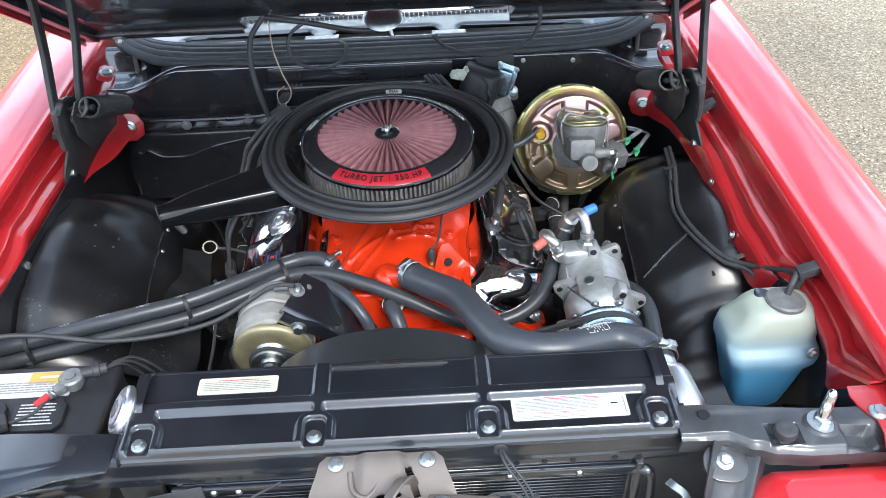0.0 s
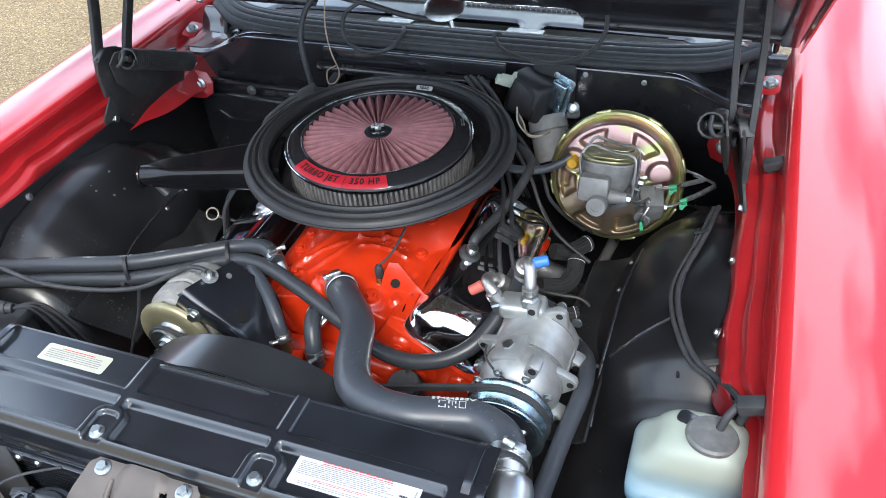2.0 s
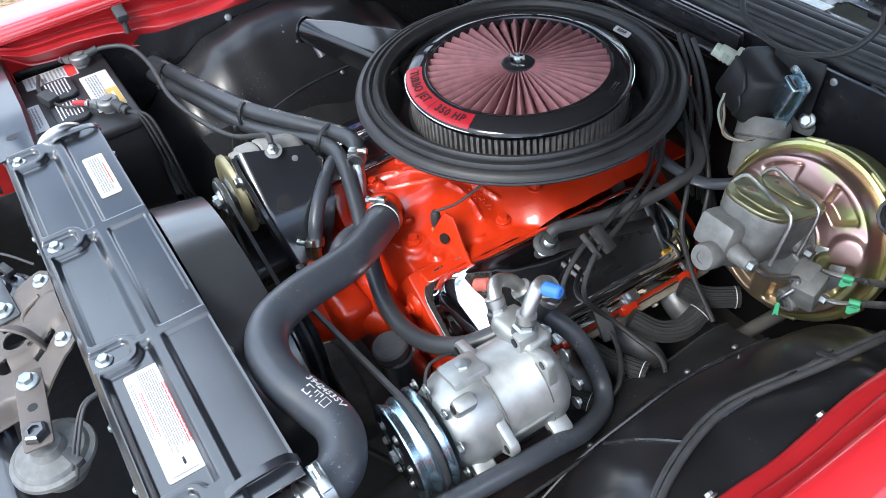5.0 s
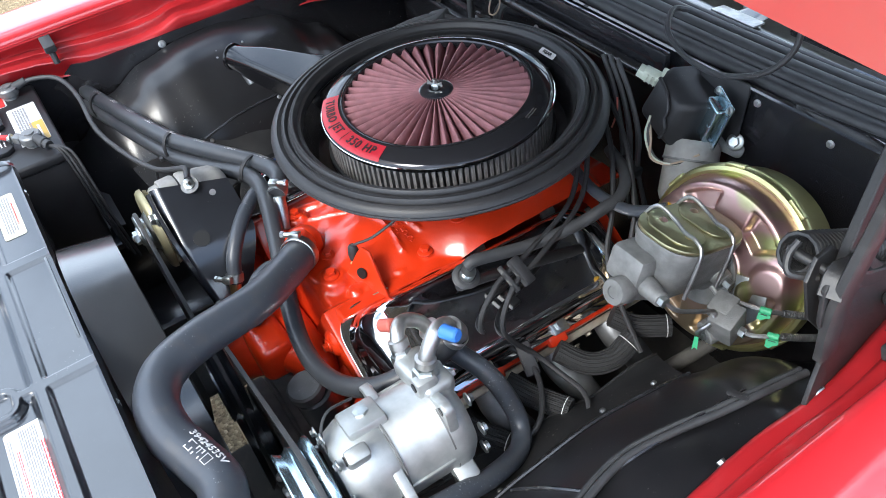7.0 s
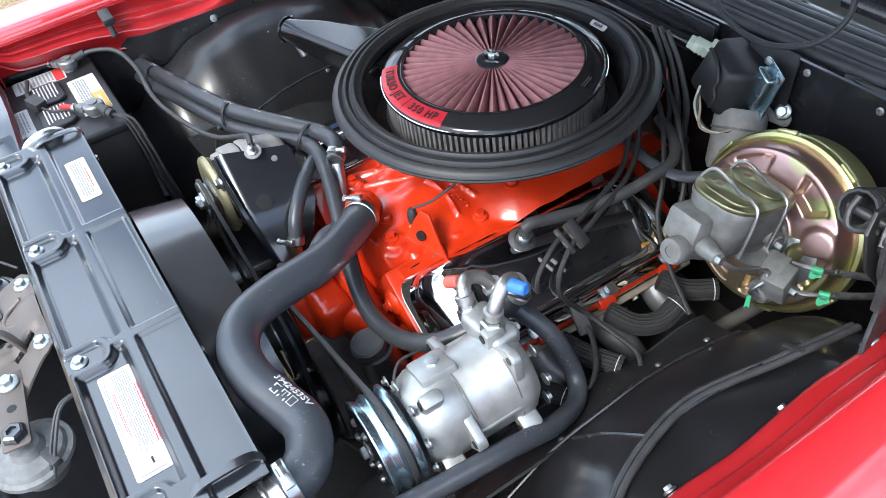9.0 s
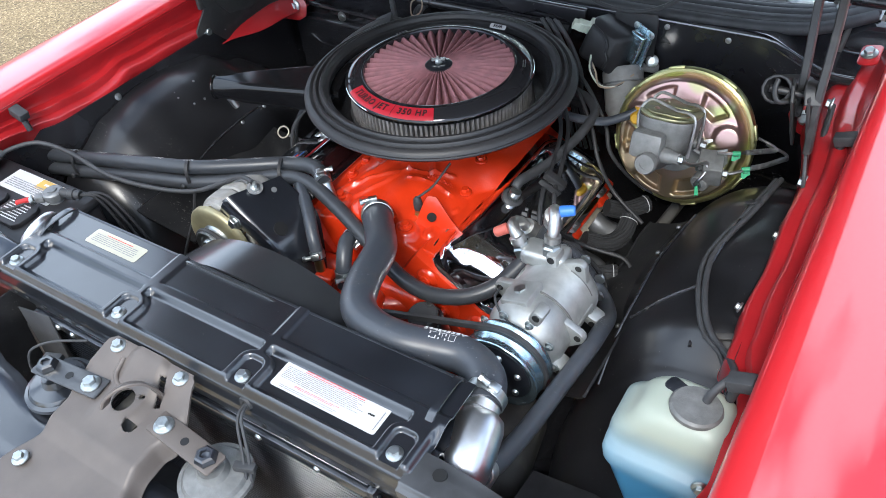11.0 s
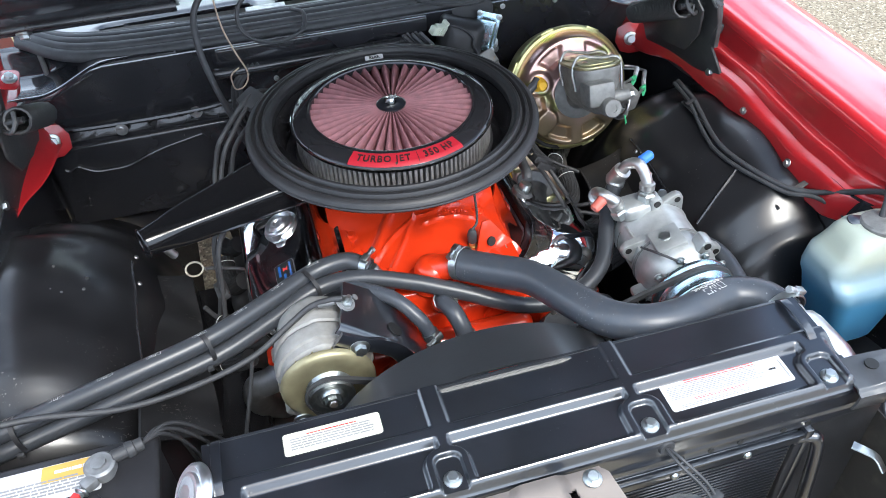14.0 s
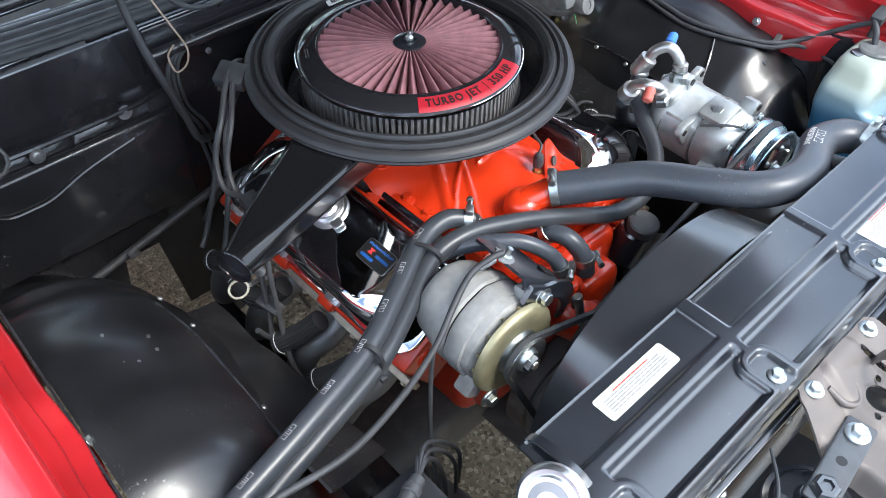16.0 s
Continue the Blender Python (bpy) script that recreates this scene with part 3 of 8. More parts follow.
def inner_fender(sx):
    th = thing("inner_fender", (CX + sx * 0.55, 0.5, 0.4), "semi-gloss black steel inner fender, bolted under the fender flange", "inner fender", "inner fenders", "structure")
    crest = [(-0.10, 0.45), (0.02, 0.47), (0.12, 0.51), (0.22, 0.57), (0.29, 0.65), (0.36, 0.755), (0.44, 0.805), (0.58, 0.818), (0.72, 0.808), (0.82, 0.77), (0.92, 0.68), (1.05, 0.60)]
    if sx < 0:
        crest = [(-0.10, 0.46), (0.06, 0.50), (0.15, 0.58), (0.24, 0.69), (0.33, 0.765), (0.42, 0.803), (0.50, 0.815), (0.58, 0.816), (0.70, 0.800), (0.80, 0.745), (0.90, 0.65), (1.05, 0.56)]
    foot = [(-0.10, 0.40), (0.10, 0.40), (0.3, 0.44), (0.8, 0.44), (1.05, 0.38)]
    inner = [(-0.10, 0.50), (0.15, 0.475), (0.35, 0.43), (0.6, 0.41), (0.85, 0.44), (1.05, 0.50)]

    def f(u, v):
        y = lerp(0.04 if sx > 0 else 0.02, 1.055, u)
        hi, lo, si = table(y, crest), table(y, foot), table(y, inner)
        w = v ** 0.8
        s = lerp(0.676, si, 1 - (1 - w) ** 1.0)
        z = lo + (hi - lo) * max(0.0, 1 - w ** 2.2) ** 0.5
        z += 0.004 * math.sin(y * 14 + v * 5) * (1 - v)
        return (CX + sx * s, y, z)
    part("wheelhouse_panel", sheet(B(), f, 70, 44, 0.003), WHEELHOUSE, th)

    def side(u, v):
        y = lerp(0.15 if sx > 0 else 0.04, 1.055, u)
        return (CX + sx * (0.678 + 0.045 * (1 - step(y, 0.24, 0.34)) + 0.004 * math.sin(6 * y)), y, lerp(table(y, crest) - 0.02, 0.84 - 0.02 * (1 - step(y, 0.10, 0.30)), v))
    part("upper_wall", sheet(B(), side, 40, 4, 0.003), BLACK, th)
    part("front_wall", sheet(B(), lambda u, v: (CX + sx * (0.738 - 0.02 * u), lerp(0.045, 0.36, u), lerp(0.42, 0.835, v)), 12, 8, 0.003), BLACK, th)
    part("front_apron", sheet(B(), lambda u, v: (CX + sx * lerp(0.44, 0.78, u), lerp(0.040, 0.24, v), (0.540 if sx > 0 else 0.620) + 0.05 * u + 0.02 * math.sin(v * 3)), 10, 10, 0.003), RUBBER, th, "black rubber apron")
    # pressed seam with a welded bead
    edge = [(0.492, 0.36), (0.488, 0.44), (0.490, 0.52), (0.492, 0.60), (0.500, 0.68), (0.507, 0.75)]
    seams = [edge] if sx < 0 else [edge, [(0.600, 0.73), (0.592, 0.60), (0.590, 0.505), (0.61, 0.40)], [(0.590, 0.505), (0.545, 0.482), (0.500, 0.465)]]
    for line in seams:
        pts = []
        for s, y in line:
            w = min(1, max(0, (0.676 - s) / (0.676 - table(y, inner))))
            z = table(y, foot) + (table(y, crest) - table(y, foot)) * max(0.0, 1 - w ** 2.2) ** 0.5
            pts.append((CX + sx * s, y, z + 0.003))
        part("seam_bead", sweep(B(), pts, 0.0030, 8), BLACK, th)
        for k in (1, 3, 4):
            if line is edge:
                part("shield_clip", lathe(B(), Vector(pts[k]) + Vector((-sx * 0.008, 0.02, -0.002)), (-sx * 0.7, 0, 0.7), [(0, 0.002), (0.003, 0.0017), (0.0045, 0.0), (0.0045, -0.002)], 12), STEEL, th)
    for s, y in ((0.597, 0.611), (0.551, 0.591), (0.554, 0.563), (0.597, 0.553), (0.582, 0.548)) if sx < 0 else ():
        w = (0.676 - s) / (0.676 - table(y, inner))
        z = table(y, foot) + (table(y, crest) - table(y, foot)) * max(0.0, 1 - w ** 2.2) ** 0.5
        part("plug", lathe(B(), (CX + sx * s, y, z + 0.004), (-sx * 0.4, 0, 1), [(0, 0.0010), (0.0024, 0.0007), (0.0030, -0.004)], 10), STEEL, th)
    return th


inner_fender(1)
inner_fender(-1)

# frame rails and crossmember under the engine
for sx in (1, -1):
    tagged(part("frame_rail", box(B(), (CX + sx * 0.395, 0.30, 0.36), (0.14, 1.16, 0.16), (0, 0, 0), 0.012), BLACK), "dirty black steel frame rail under the engine bay", "frame rail", "frame rails", "structure")
tagged(part("crossmember", box(B(), (CX, 0.52, 0.30), (0.76, 0.20, 0.12), (0, 0, 0), 0.03, 3), DARK), "dirty black steel front crossmember under the engine", "crossmember", kind="structure")

# black splash shields hanging between the inner fenders and the engine
for sx in (1, -1):
    flapm = B()

    def shield(u, v, sx=sx):
        y = lerp(0.30, 0.76 if sx > 0 else 0.68, u)
        wave = 0.006 * math.sin(u * 11 + v * 3) + 0.004 * math.sin(u * 23)
        tip = 0.385 + 0.03 * u
        return (CX + sx * lerp(0.492 + 0.012 * step(u, 0.7, 1.0), tip, v), y + 0.03 * v, lerp(0.700, 0.628, v ** 0.8) + wave * v)
    sheet(flapm, shield, 40, 14, 0.004)
    sweep(flapm, [shield(k / 16, 1.0) for k in range(17)], 0.0028, 6)
    tagged(part("splash_shield", flapm, FLAP), "black rubber splash shield beside the exhaust tubes", "splash shield", "splash shields", "structure")
st_ = thing("steering_box", (0.30, 0.30, 0.35), "dirty black steering box and linkage under the compressor", "steering box")
part("case", box(B(), (0.30, 0.30, 0.42), (0.16, 0.20, 0.16), (0, 0, 10), 0.03, 3), DARK, st_)
part("shaft", rod(B(), (0.30, 0.38, 0.46), (0.42, 1.02, 0.60), 0.012), DARK, st_)
# added dark sheet: keeps bright ground out of the shaded depth below the engine
part("ground_blank", box(B(), (0.17, 0.61, 0.29), (0.56, 1.12, 0.012), (0, 0, 0), 0.004), DARK, st_)
part("idler_arm", box(B(), (-0.33, 0.33, 0.30), (0.16, 0.14, 0.03), (0, 0, 8), 0.012, 3), DARK, st_)

# firewall
fw = thing("firewall", (CX, 1.07, 0.4), "black painted steel firewall with pressed ledges and bolts", "firewall", kind="structure")


def edge_z(s):
    """Height of the bay's rear edge, dipping towards the hinges."""
    return 0.911 - 0.046 * step(s, 0.50, 0.645)


def wall(u, v):
    x = lerp(CX - 0.72, CX + 0.72, u)
    z = lerp(0.46 if -0.465 < x < -0.37 else 0.26, edge_z(abs(x - CX)) - 0.003, v)
    y = 1.062 + 0.03 * (1 if z < 0.60 else 0) * 0.5
    if z < 0.78:
        y -= 0.012 * min(1, (0.78 - z) / 0.015) * (1 if x < -0.25 else 0.3)
    return (x, y, z)


part("panel", sheet(B(), wall, 60, 60, 0.006), BLACK, fw)
part("ledge", sweep(B(), [(-0.66, 1.045, 0.792), (-0.50, 1.040, 0.790), (-0.36, 1.036, 0.794), (-0.30, 1.04, 0.800)], 0.006, 8), BLACK, fw)
part("heater_cover", box(B(), (-0.49, 1.040, 0.66), (0.40, 0.02, 0.20), (0, 0, 0), 0.008, 3), BLACK, fw)
part("crease", sweep(B(), [(-0.664, 1.030, 0.710), (-0.652, 1.028, 0.705), (-0.638, 1.027, 0.714), (-0.624, 1.027, 0.706), (-0.604, 1.026, 0.696), (-0.57, 1.026, 0.694), (-0.534, 1.026, 0.697), (-0.468, 1.026, 0.721), (-0.377, 1.028, 0.739)], 0.0026, 6), BLACK, fw)
part("upper_rail", sweep(B(), [(-0.32, 1.030, 0.868), (-0.05, 1.028, 0.870), (0.10, 1.03, 0.870)], 0.012, 10), BLACK, fw)
part("upper_pad", box(B(), (-0.09, 1.045, 0.893), (0.44, 0.014, 0.040), (0, 0, 0), 0.004), BLACK, fw)
for x, z in ((-0.529, 0.779), (-0.376, 0.789), (-0.276, 0.888), (0.004, 0.884), (-0.200, 0.828), (-0.195, 0.747), (0.42, 0.90), (0.30, 0.905)):
    big = z > 0.77 and z < 0.80
    if big:
        part("washer", lathe(B(), (x, 1.0345, z), (0, -1, 0.1), [(0, 0), (0.0125, 0), (0.0125, 0.002), (0, 0.002)], 24), STEEL, fw, "pale steel washer")
    bolt(fw, (x, 1.034 if big else 1.046, z), (0, -1, 0.1), 0.0055 if big else 0.0040, name="firewall_bolt", material=STEEL)

# cowl with its air slots, drip channel and the hood seal
cowl = thing("cowl_panel", (CX, 1.2, 0.9), "gloss black cowl panel with long air slots below the windshield", "cowl panel", kind="structure")


SLOTS = ((-0.548, -0.215), (-0.165, 0.105), (0.155, 0.492))


def zc(y):
    return 0.912 - 0.10 * (y - 1.16) ** 2


def cowl_pt(u, v):
    """The cowl bows forward at both ends and rolls down at the slots' edges."""
    x = lerp(CX - 0.68, CX + 0.68, u)
    w = lerp(1.150 + 0.10 * (abs(x - CX) / 0.68) ** 6, 1.345, v)
    dip = 0.0
    for x0, x1 in SLOTS:
        q = math.hypot(max(0.0, abs(x - (x0 + x1) / 2) - (x1 - x0) / 2 + 0.024), max(0.0, abs(w - 1.237) - 0.002)) - 0.024
        dip = max(dip, 1 - step(q, 0.0, 0.010))
    return (x, w - 0.028 * ((x - CX) / 0.56) ** 2, zc(w) - 0.005 * dip)


def in_slot(x, y):
    w = y + 0.028 * ((x - CX) / 0.56) ** 2
    return any(math.hypot(max(0.0, abs(x - (x0 + x1) / 2) - (x1 - x0) / 2 + 0.024), max(0.0, abs(w - 1.237) - 0.002)) < 0.024 for x0, x1 in SLOTS)


bm = sheet(B(), cowl_pt, 272, 44, 0.003)
bmesh.ops.delete(bm, geom=[f for f in bm.faces if in_slot(*f.calc_center_median()[:2])], context="FACES")
part("pressing", bm, SATIN, cowl, sharp=50)
for x0, x1 in SLOTS:
    part("slot_well", box(B(), ((x0 + x1) / 2, 1.22, 0.86), (x1 - x0, 0.08, 0.02), (0, 0, 0), 0.004), DARK, cowl)
bm = B()
for k in range(60):
    box(bm, (-0.40 + k * 0.0125, 1.330, zc(1.330) + 0.003), (0.010, 0.008, 0.006), (0, 0, 0), 0.001, 1)
part("screen_comb", bm, RUBBER, cowl)
for x in (-0.19, 0.13):
    part("clip_plate", box(B(), (x, 1.196, 0.917), (0.085, 0.030, 0.004), (-8, 0, 0), 0.0015), STEEL, cowl)

part("plenum_floor", box(B(), (CX, 1.218, 0.842), (1.36, 0.30, 0.008), (0, 0, 0), 0.002), DARK, cowl)

seal = thing("cowl_seal", (CX, 1.11, 0.90), "ribbed black rubber hood seal along the cowl", "seal", kind="structure")
for k, (dy, dz, r) in enumerate(((0.0, -0.004, 0.012), (0.020, 0.003, 0.012), (0.041, 0.006, 0.012), (0.062, 0.006, 0.011), (0.080, 0.003, 0.009))):
    pts = [(CX - 0.67 + 0.67 * 2 * i / 16, 1.088 + dy + 0.040 * (abs(i - 8) / 8) ** 2.4 + 0.075 * (abs(i - 8) / 8) ** 9 * (1 - dy * 4), 0.912 + dz - 0.010 * (abs(i - 8) / 8) ** 3 + 0.022 * (abs(i - 8) / 8) ** 8) for i in range(17)]
    part("rib", sweep(B(), pts, r, 12), RUBBER, seal)

# cowl corners: pressed gloss-black pans by the hinges
for sx in (1, -1):
    pan = thing("cowl_corner", (CX + sx * 0.6, 1.13, 0.88), "gloss black pressed steel cowl corner beside the hood hinge", "cowl corner", "cowl corners", "structure")

    def f(u, v, sx=sx):
        s = lerp(0.36, 0.71, u)
        y = lerp(lerp(1.078, 1.054, step(s, 0.47, 0.56)), 1.21, v)
        low = edge_z(s) - 0.006 * (1 - step(s, 0.47, 0.56))
        z = lerp(low, 0.907, step(v, 0.45 + 0.2 * u, 1.0)) - 0.010 * (1 - step(v, 0.0, 0.09)) - 0.006 * math.sin(math.pi * min(1, v * 1.4)) * step(u, 0.3, 0.6)
        return (CX + sx * s, y, z)
    part("pan", sheet(B(), f, 40, 40, 0.003), PAN, pan)
    bump = thing("hood_bumper", (CX + sx * 0.625, 1.16, 0.875), "hood bumper with a worn pale pad on a threaded post", "hood bumper", "hood bumpers")
    part("post", rod(B(), (CX + sx * 0.628, 1.150, 0.862), (CX + sx * 0.634, 1.180, 0.912), 0.0055), DARK, bump)
    part("pad", lathe(B(), (CX + sx * 0.634, 1.180, 0.909), (0, 0.1, 1), [(0, 0), (0.010, 0), (0.013, 0.003), (0.012, 0.007), (0, 0.008)], 20), STEEL, bump, "worn pale pad")

# windshield, wipers and the pale sunshade behind it
shield = thing("windshield", (CX, 1.4, 0.9), "sloping windshield glass in a black lower trim", "windshield", kind="structure")
gl = part("pane", sheet(B(), lambda u, v: (lerp(-0.72, 0.68, u) * (1 - 0.1 * v), lerp(1.36, 2.05, v) + 0.12 * (2 * u - 1) ** 2, lerp(0.905, 1.32, v)), 24, 10, 0.005), GLASS, shield)
gl.visible_shadow = False
part("trim", sweep(B(), [(lerp(-0.72, 0.68, i / 12), 1.352 + 0.12 * (2 * i / 12 - 1) ** 2, 0.908) for i in range(13)], 0.009, 8), CHROME, shield)
shade = thing("sunshade", (CX, 1.5, 0.93), "folded pale silver sunshade lying inside the windshield", "sunshade")
for k in range(6):
    x0 = -0.62 + k * 0.20
    part("fold", sheet(B(), lambda u, v, x0=x0, k=k: (x0 + 0.197 * u, lerp(1.47, 2.02, v), lerp(0.905, 1.235, v) + 0.012 * (abs(2 * u - 1) if k % 2 else 1 - abs(2 * u - 1))), 8, 6, 0.003), LABEL, shade)
dash = part("dashboard", box(B(), (CX, 1.75, 0.84), (1.4, 0.75, 0.10), (0, 0, 0), 0.03), SATIN)
tagged(dash, "black dashboard top behind the windshield", "dashboard", kind="structure")
roof = part("cabin", box(B(), (CX, 2.9, 0.78), (1.44, 1.7, 0.9), (0, 0, 0), 0.12, 4), RED)
tagged(roof, "red car body behind the windshield", "car body", kind="structure")

# ---- hood, standing open ----
HO = Vector((CX, 1.13, 0.957))
HF = Vector((0, -0.8216, 0.5702))      # towards the hood's front
HN = Vector((0, 0.5702, 0.8216))       # out of its painted side
hood = thing("hood", tuple(HO), "open red hood with a black underside and a rear air flap", "hood")


def hp(s, a, d):
    return HO + Vector((s, 0, 0)) + HF * a + HN * d


def under(u, v):
    s, a = lerp(-0.715, 0.715, u), lerp(0.0, 1.15, v)
    d = 0.02
    if 0.10 < v < 0.95 and 0.05 < u < 0.95:
        d += 0.018 * min(1, abs(math.sin(u * math.pi * 3)) * 3) * min(1, abs(math.sin((v - 0.1) / 0.85 * math.pi * 2)) * 3)
    if abs(s + 0.02) < 0.31:
        d += 0.05 * max(0, min(1, (0.12 - a) / 0.05))
        a = max(a, 0.07)
    return hp(s, a, d)


part("inner_panel", sheet(B(), under, 90, 60, 0.003), BLACK, hood, "gloss black ribbed hood underside")
part("skin", sheet(B(), lambda u, v: hp(lerp(-0.725, 0.725, u), lerp(0.0, 1.17, v), 0.075 + 0.02 * (1 - (2 * u - 1) ** 4)), 30, 20, 0.003), RED, hood)
for sx in (1, -1):
    part("side_flange", sheet(B(), lambda u, v, sx=sx: hp(sx * (0.725 + 0.003 * math.sin(v * 3)), lerp(0.0, 1.17, u), lerp(-0.005, 0.078, v)), 20, 4, 0.004), RED, hood)
    part("side_rail", sweep(B(), [hp(sx * 0.705, a, 0.012) for a in (0.0, 0.3, 0.6, 0.9, 1.15)], 0, 10, flat=(0.018, 0.008)), BLACK, hood)
part("front_flange", sheet(B(), lambda u, v: hp(lerp(-0.725, 0.725, u), 1.17, lerp(0.0, 0.08, v)), 10, 3, 0.004), RED, hood)
part("rear_lip", sweep(B(), [hp(s, 0.005, 0.02) for s in (-0.70, -0.5, -0.34)], 0.012, 10), BLACK, hood)
part("rear_lip", sweep(B(), [hp(s, 0.005, 0.02) for s in (0.30, 0.5, 0.70)], 0.012, 10), BLACK, hood)
flap = part("vacuum_actuator", lathe(B(), (-0.03, 1.118, 0.998), (0, -0.35, 0.93), [(0, -0.012), (0.030, -0.012), (0.044, -0.004), (0.047, 0.0), (0.044, 0.004), (0.034, 0.010), (0.012, 0.014), (0, 0.014)], 32), ZINC, hood, "round zinc vacuum actuator of the hood flap")
part("nipple", rod(B(), (-0.02, 1.112, 0.985), (-0.01, 1.105, 0.955), 0.005), ZINC, flap)
bolt(hood, hp(0.62, 0.06, 0.0), -HN, 0.010)
bolt(hood, hp(-0.62, 0.06, 0.0), -HN, 0.010)


def hinge(sx):
    X = CX + sx * (0.655 if sx > 0 else 0.666)
    out = [(0.724, 0.852), (0.726, 0.826), (0.742, 0.806), (0.785, 0.798), (0.84, 0.795), (0.92, 0.800), (0.962, 0.818), (0.972, 0.850), (0.945, 0.885), (0.905, 0.912), (0.868, 0.940), (0.838, 0.972), (0.80, 0.995), (0.765, 1.005), (0.742, 0.992), (0.738, 0.955), (0.752, 0.922), (0.752, 0.895), (0.736, 0.872)]
    m = Matrix(((-sx * 0.17, -sx * 0.16, sx, X + sx * 0.271), (1, 0, 0, 0), (0, 1, 0, 0), (0, 0, 0, 1)))
    th = part("hinge", plate(B(), out, m, 0.006), HINGE, hood, "black phosphated hinge with two arms and a coil spring")
    m2 = m.copy()
    m2[0][3] = X + sx * 0.247
    part("cheek", plate(B(), [(0.760, 0.925), (0.80, 0.872), (0.86, 0.862), (0.895, 0.872), (0.885, 0.915), (0.835, 0.955), (0.80, 0.992), (0.768, 0.998), (0.750, 0.98)], m2, 0.005), HINGE, th)
    part("web", sweep(B(), [(X - sx * 0.005, 0.745, 0.985), (X - sx * 0.012, 0.765, 1.003), (X - sx * 0.010, 0.80, 0.992)], 0, 8, flat=(0.012, 0.003)), HINGE, th)
    part("edge_roll", sweep(B(), [(X + sx * 0.016, 0.745, 0.835), (X + sx * 0.012, 0.80, 0.842), (X + sx * 0.010, 0.87, 0.852), (X + sx * 0.006, 0.945, 0.872)], 0.005, 8), HINGE, th)
    for y, z in ((0.775, 0.955), (0.83, 0.925), (0.885, 0.885)):
        part("pivot", lathe(B(), (X - sx * 0.016 + sx * (0.93 - z) * 0.2, y, z), (-sx, 0, 0), [(0, 0.007), (0.006, 0.007), (0.009, 0.004), (0.010, 0)], 16), HINGE, th)
    part("front_arm", sweep(B(), [(X + sx * 0.004, 0.755, 0.90), (X, 0.758, 0.975), (X - sx * 0.004, 0.80, 1.10), (X - sx * 0.012, 0.82, 1.235)], 0, 10, flat=(0.006, 0.013)), HINGE, th)
    part("rear_arm", sweep(B(), [(X - sx * 0.03, 0.80, 0.93), (X - sx * 0.035, 0.82, 1.00), (X - sx * 0.045, 0.86, 1.09), (X - sx * 0.05, 0.89, 1.175)], 0, 10, flat=(0.006, 0.012)), HINGE, th)
    part("link", sweep(B(), [(X - sx * 0.012, 0.775, 0.985), (X - sx * 0.02, 0.86, 0.93), (X - sx * 0.02, 0.97, 0.90)], 0, 10, flat=(0.005, 0.010)), HINGE, th)
    # coil spring
    a, b = Vector((X - sx * 0.064, 0.772, 0.984)), Vector((X - sx * 0.052, 0.972, 0.878))
    d = (b - a).normalized()
    q = axes(d)
    turns, steps = 30, 30 * 12
    pts = [a + (b - a) * (k / steps) + q @ Vector((0.0205 * math.cos(k * 2 * math.pi / 12), 0.0205 * math.sin(k * 2 * math.pi / 12), 0)) for k in range(steps + 1)]
    part("spring", sweep(B(), pts, 0.0029, 6, raw=True), HINGE, th, "closely wound black coil spring")
    part("hook", sweep(B(), [a + Vector((0, 0, 0.018)), a + Vector((0, -0.012, 0.004)), a + Vector((sx * 0.01, -0.02, -0.008)), a + Vector((sx * 0.03, 0.0, -0.012))], 0.004, 8), HINGE, th)
    part("spring_post", rod(B(), (X, 0.785, 0.975), a + Vector((-sx * 0.01, 0, 0)), 0.006), HINGE, th)
    for p in ((X + sx * 0.013, 0.752, 0.840), (X + sx * 0.004, 0.945, 0.872)):
        bolt(th, p, (-sx, 0, 0.1), 0.009)
    return th


for sx in (1, -1):
    hinge(sx)
    tab = thing("fender_bracket", (CX + sx * 0.63, 1.0, 0.78), "red painted fender mounting tab bolted at the cowl", "bracket", "fender brackets", "structure")
    lug = [(-0.055, -0.032), (0.010, -0.036), (0.030, -0.024), (0.034, 0.004), (0.022, 0.028), (0.0, 0.034), (-0.055, 0.026)]
    part("tab", plate(B(), lug if sx < 0 else lug, place((CX + sx * (0.618 if sx > 0 else 0.632), 1.008, 0.797), (-sx * 0.25, -0.93, 0.25), (-sx, 0.2, 0)), 0.004), REDSHADED, tab)
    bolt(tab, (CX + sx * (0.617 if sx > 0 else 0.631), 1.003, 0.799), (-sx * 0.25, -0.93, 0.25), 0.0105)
    part("upper_tab", plate(B(), rounded(0.036, 0.055, 0.010), place((CX + sx * 0.686, 1.100, 0.892), (-sx * 0.2, -0.2, 0.9), (1, 0, 0)), 0.004), REDSHADED, tab)
    bolt(tab, (CX + sx * 0.684, 1.098, 0.897), (-sx * 0.2, -0.2, 0.9), 0.010)

# ---- front of the bay ----
sup = thing("radiator_support", (CX, 0.0, 0.5), "satin black steel radiator support bar with punched holes", "radiator support", kind="structure")


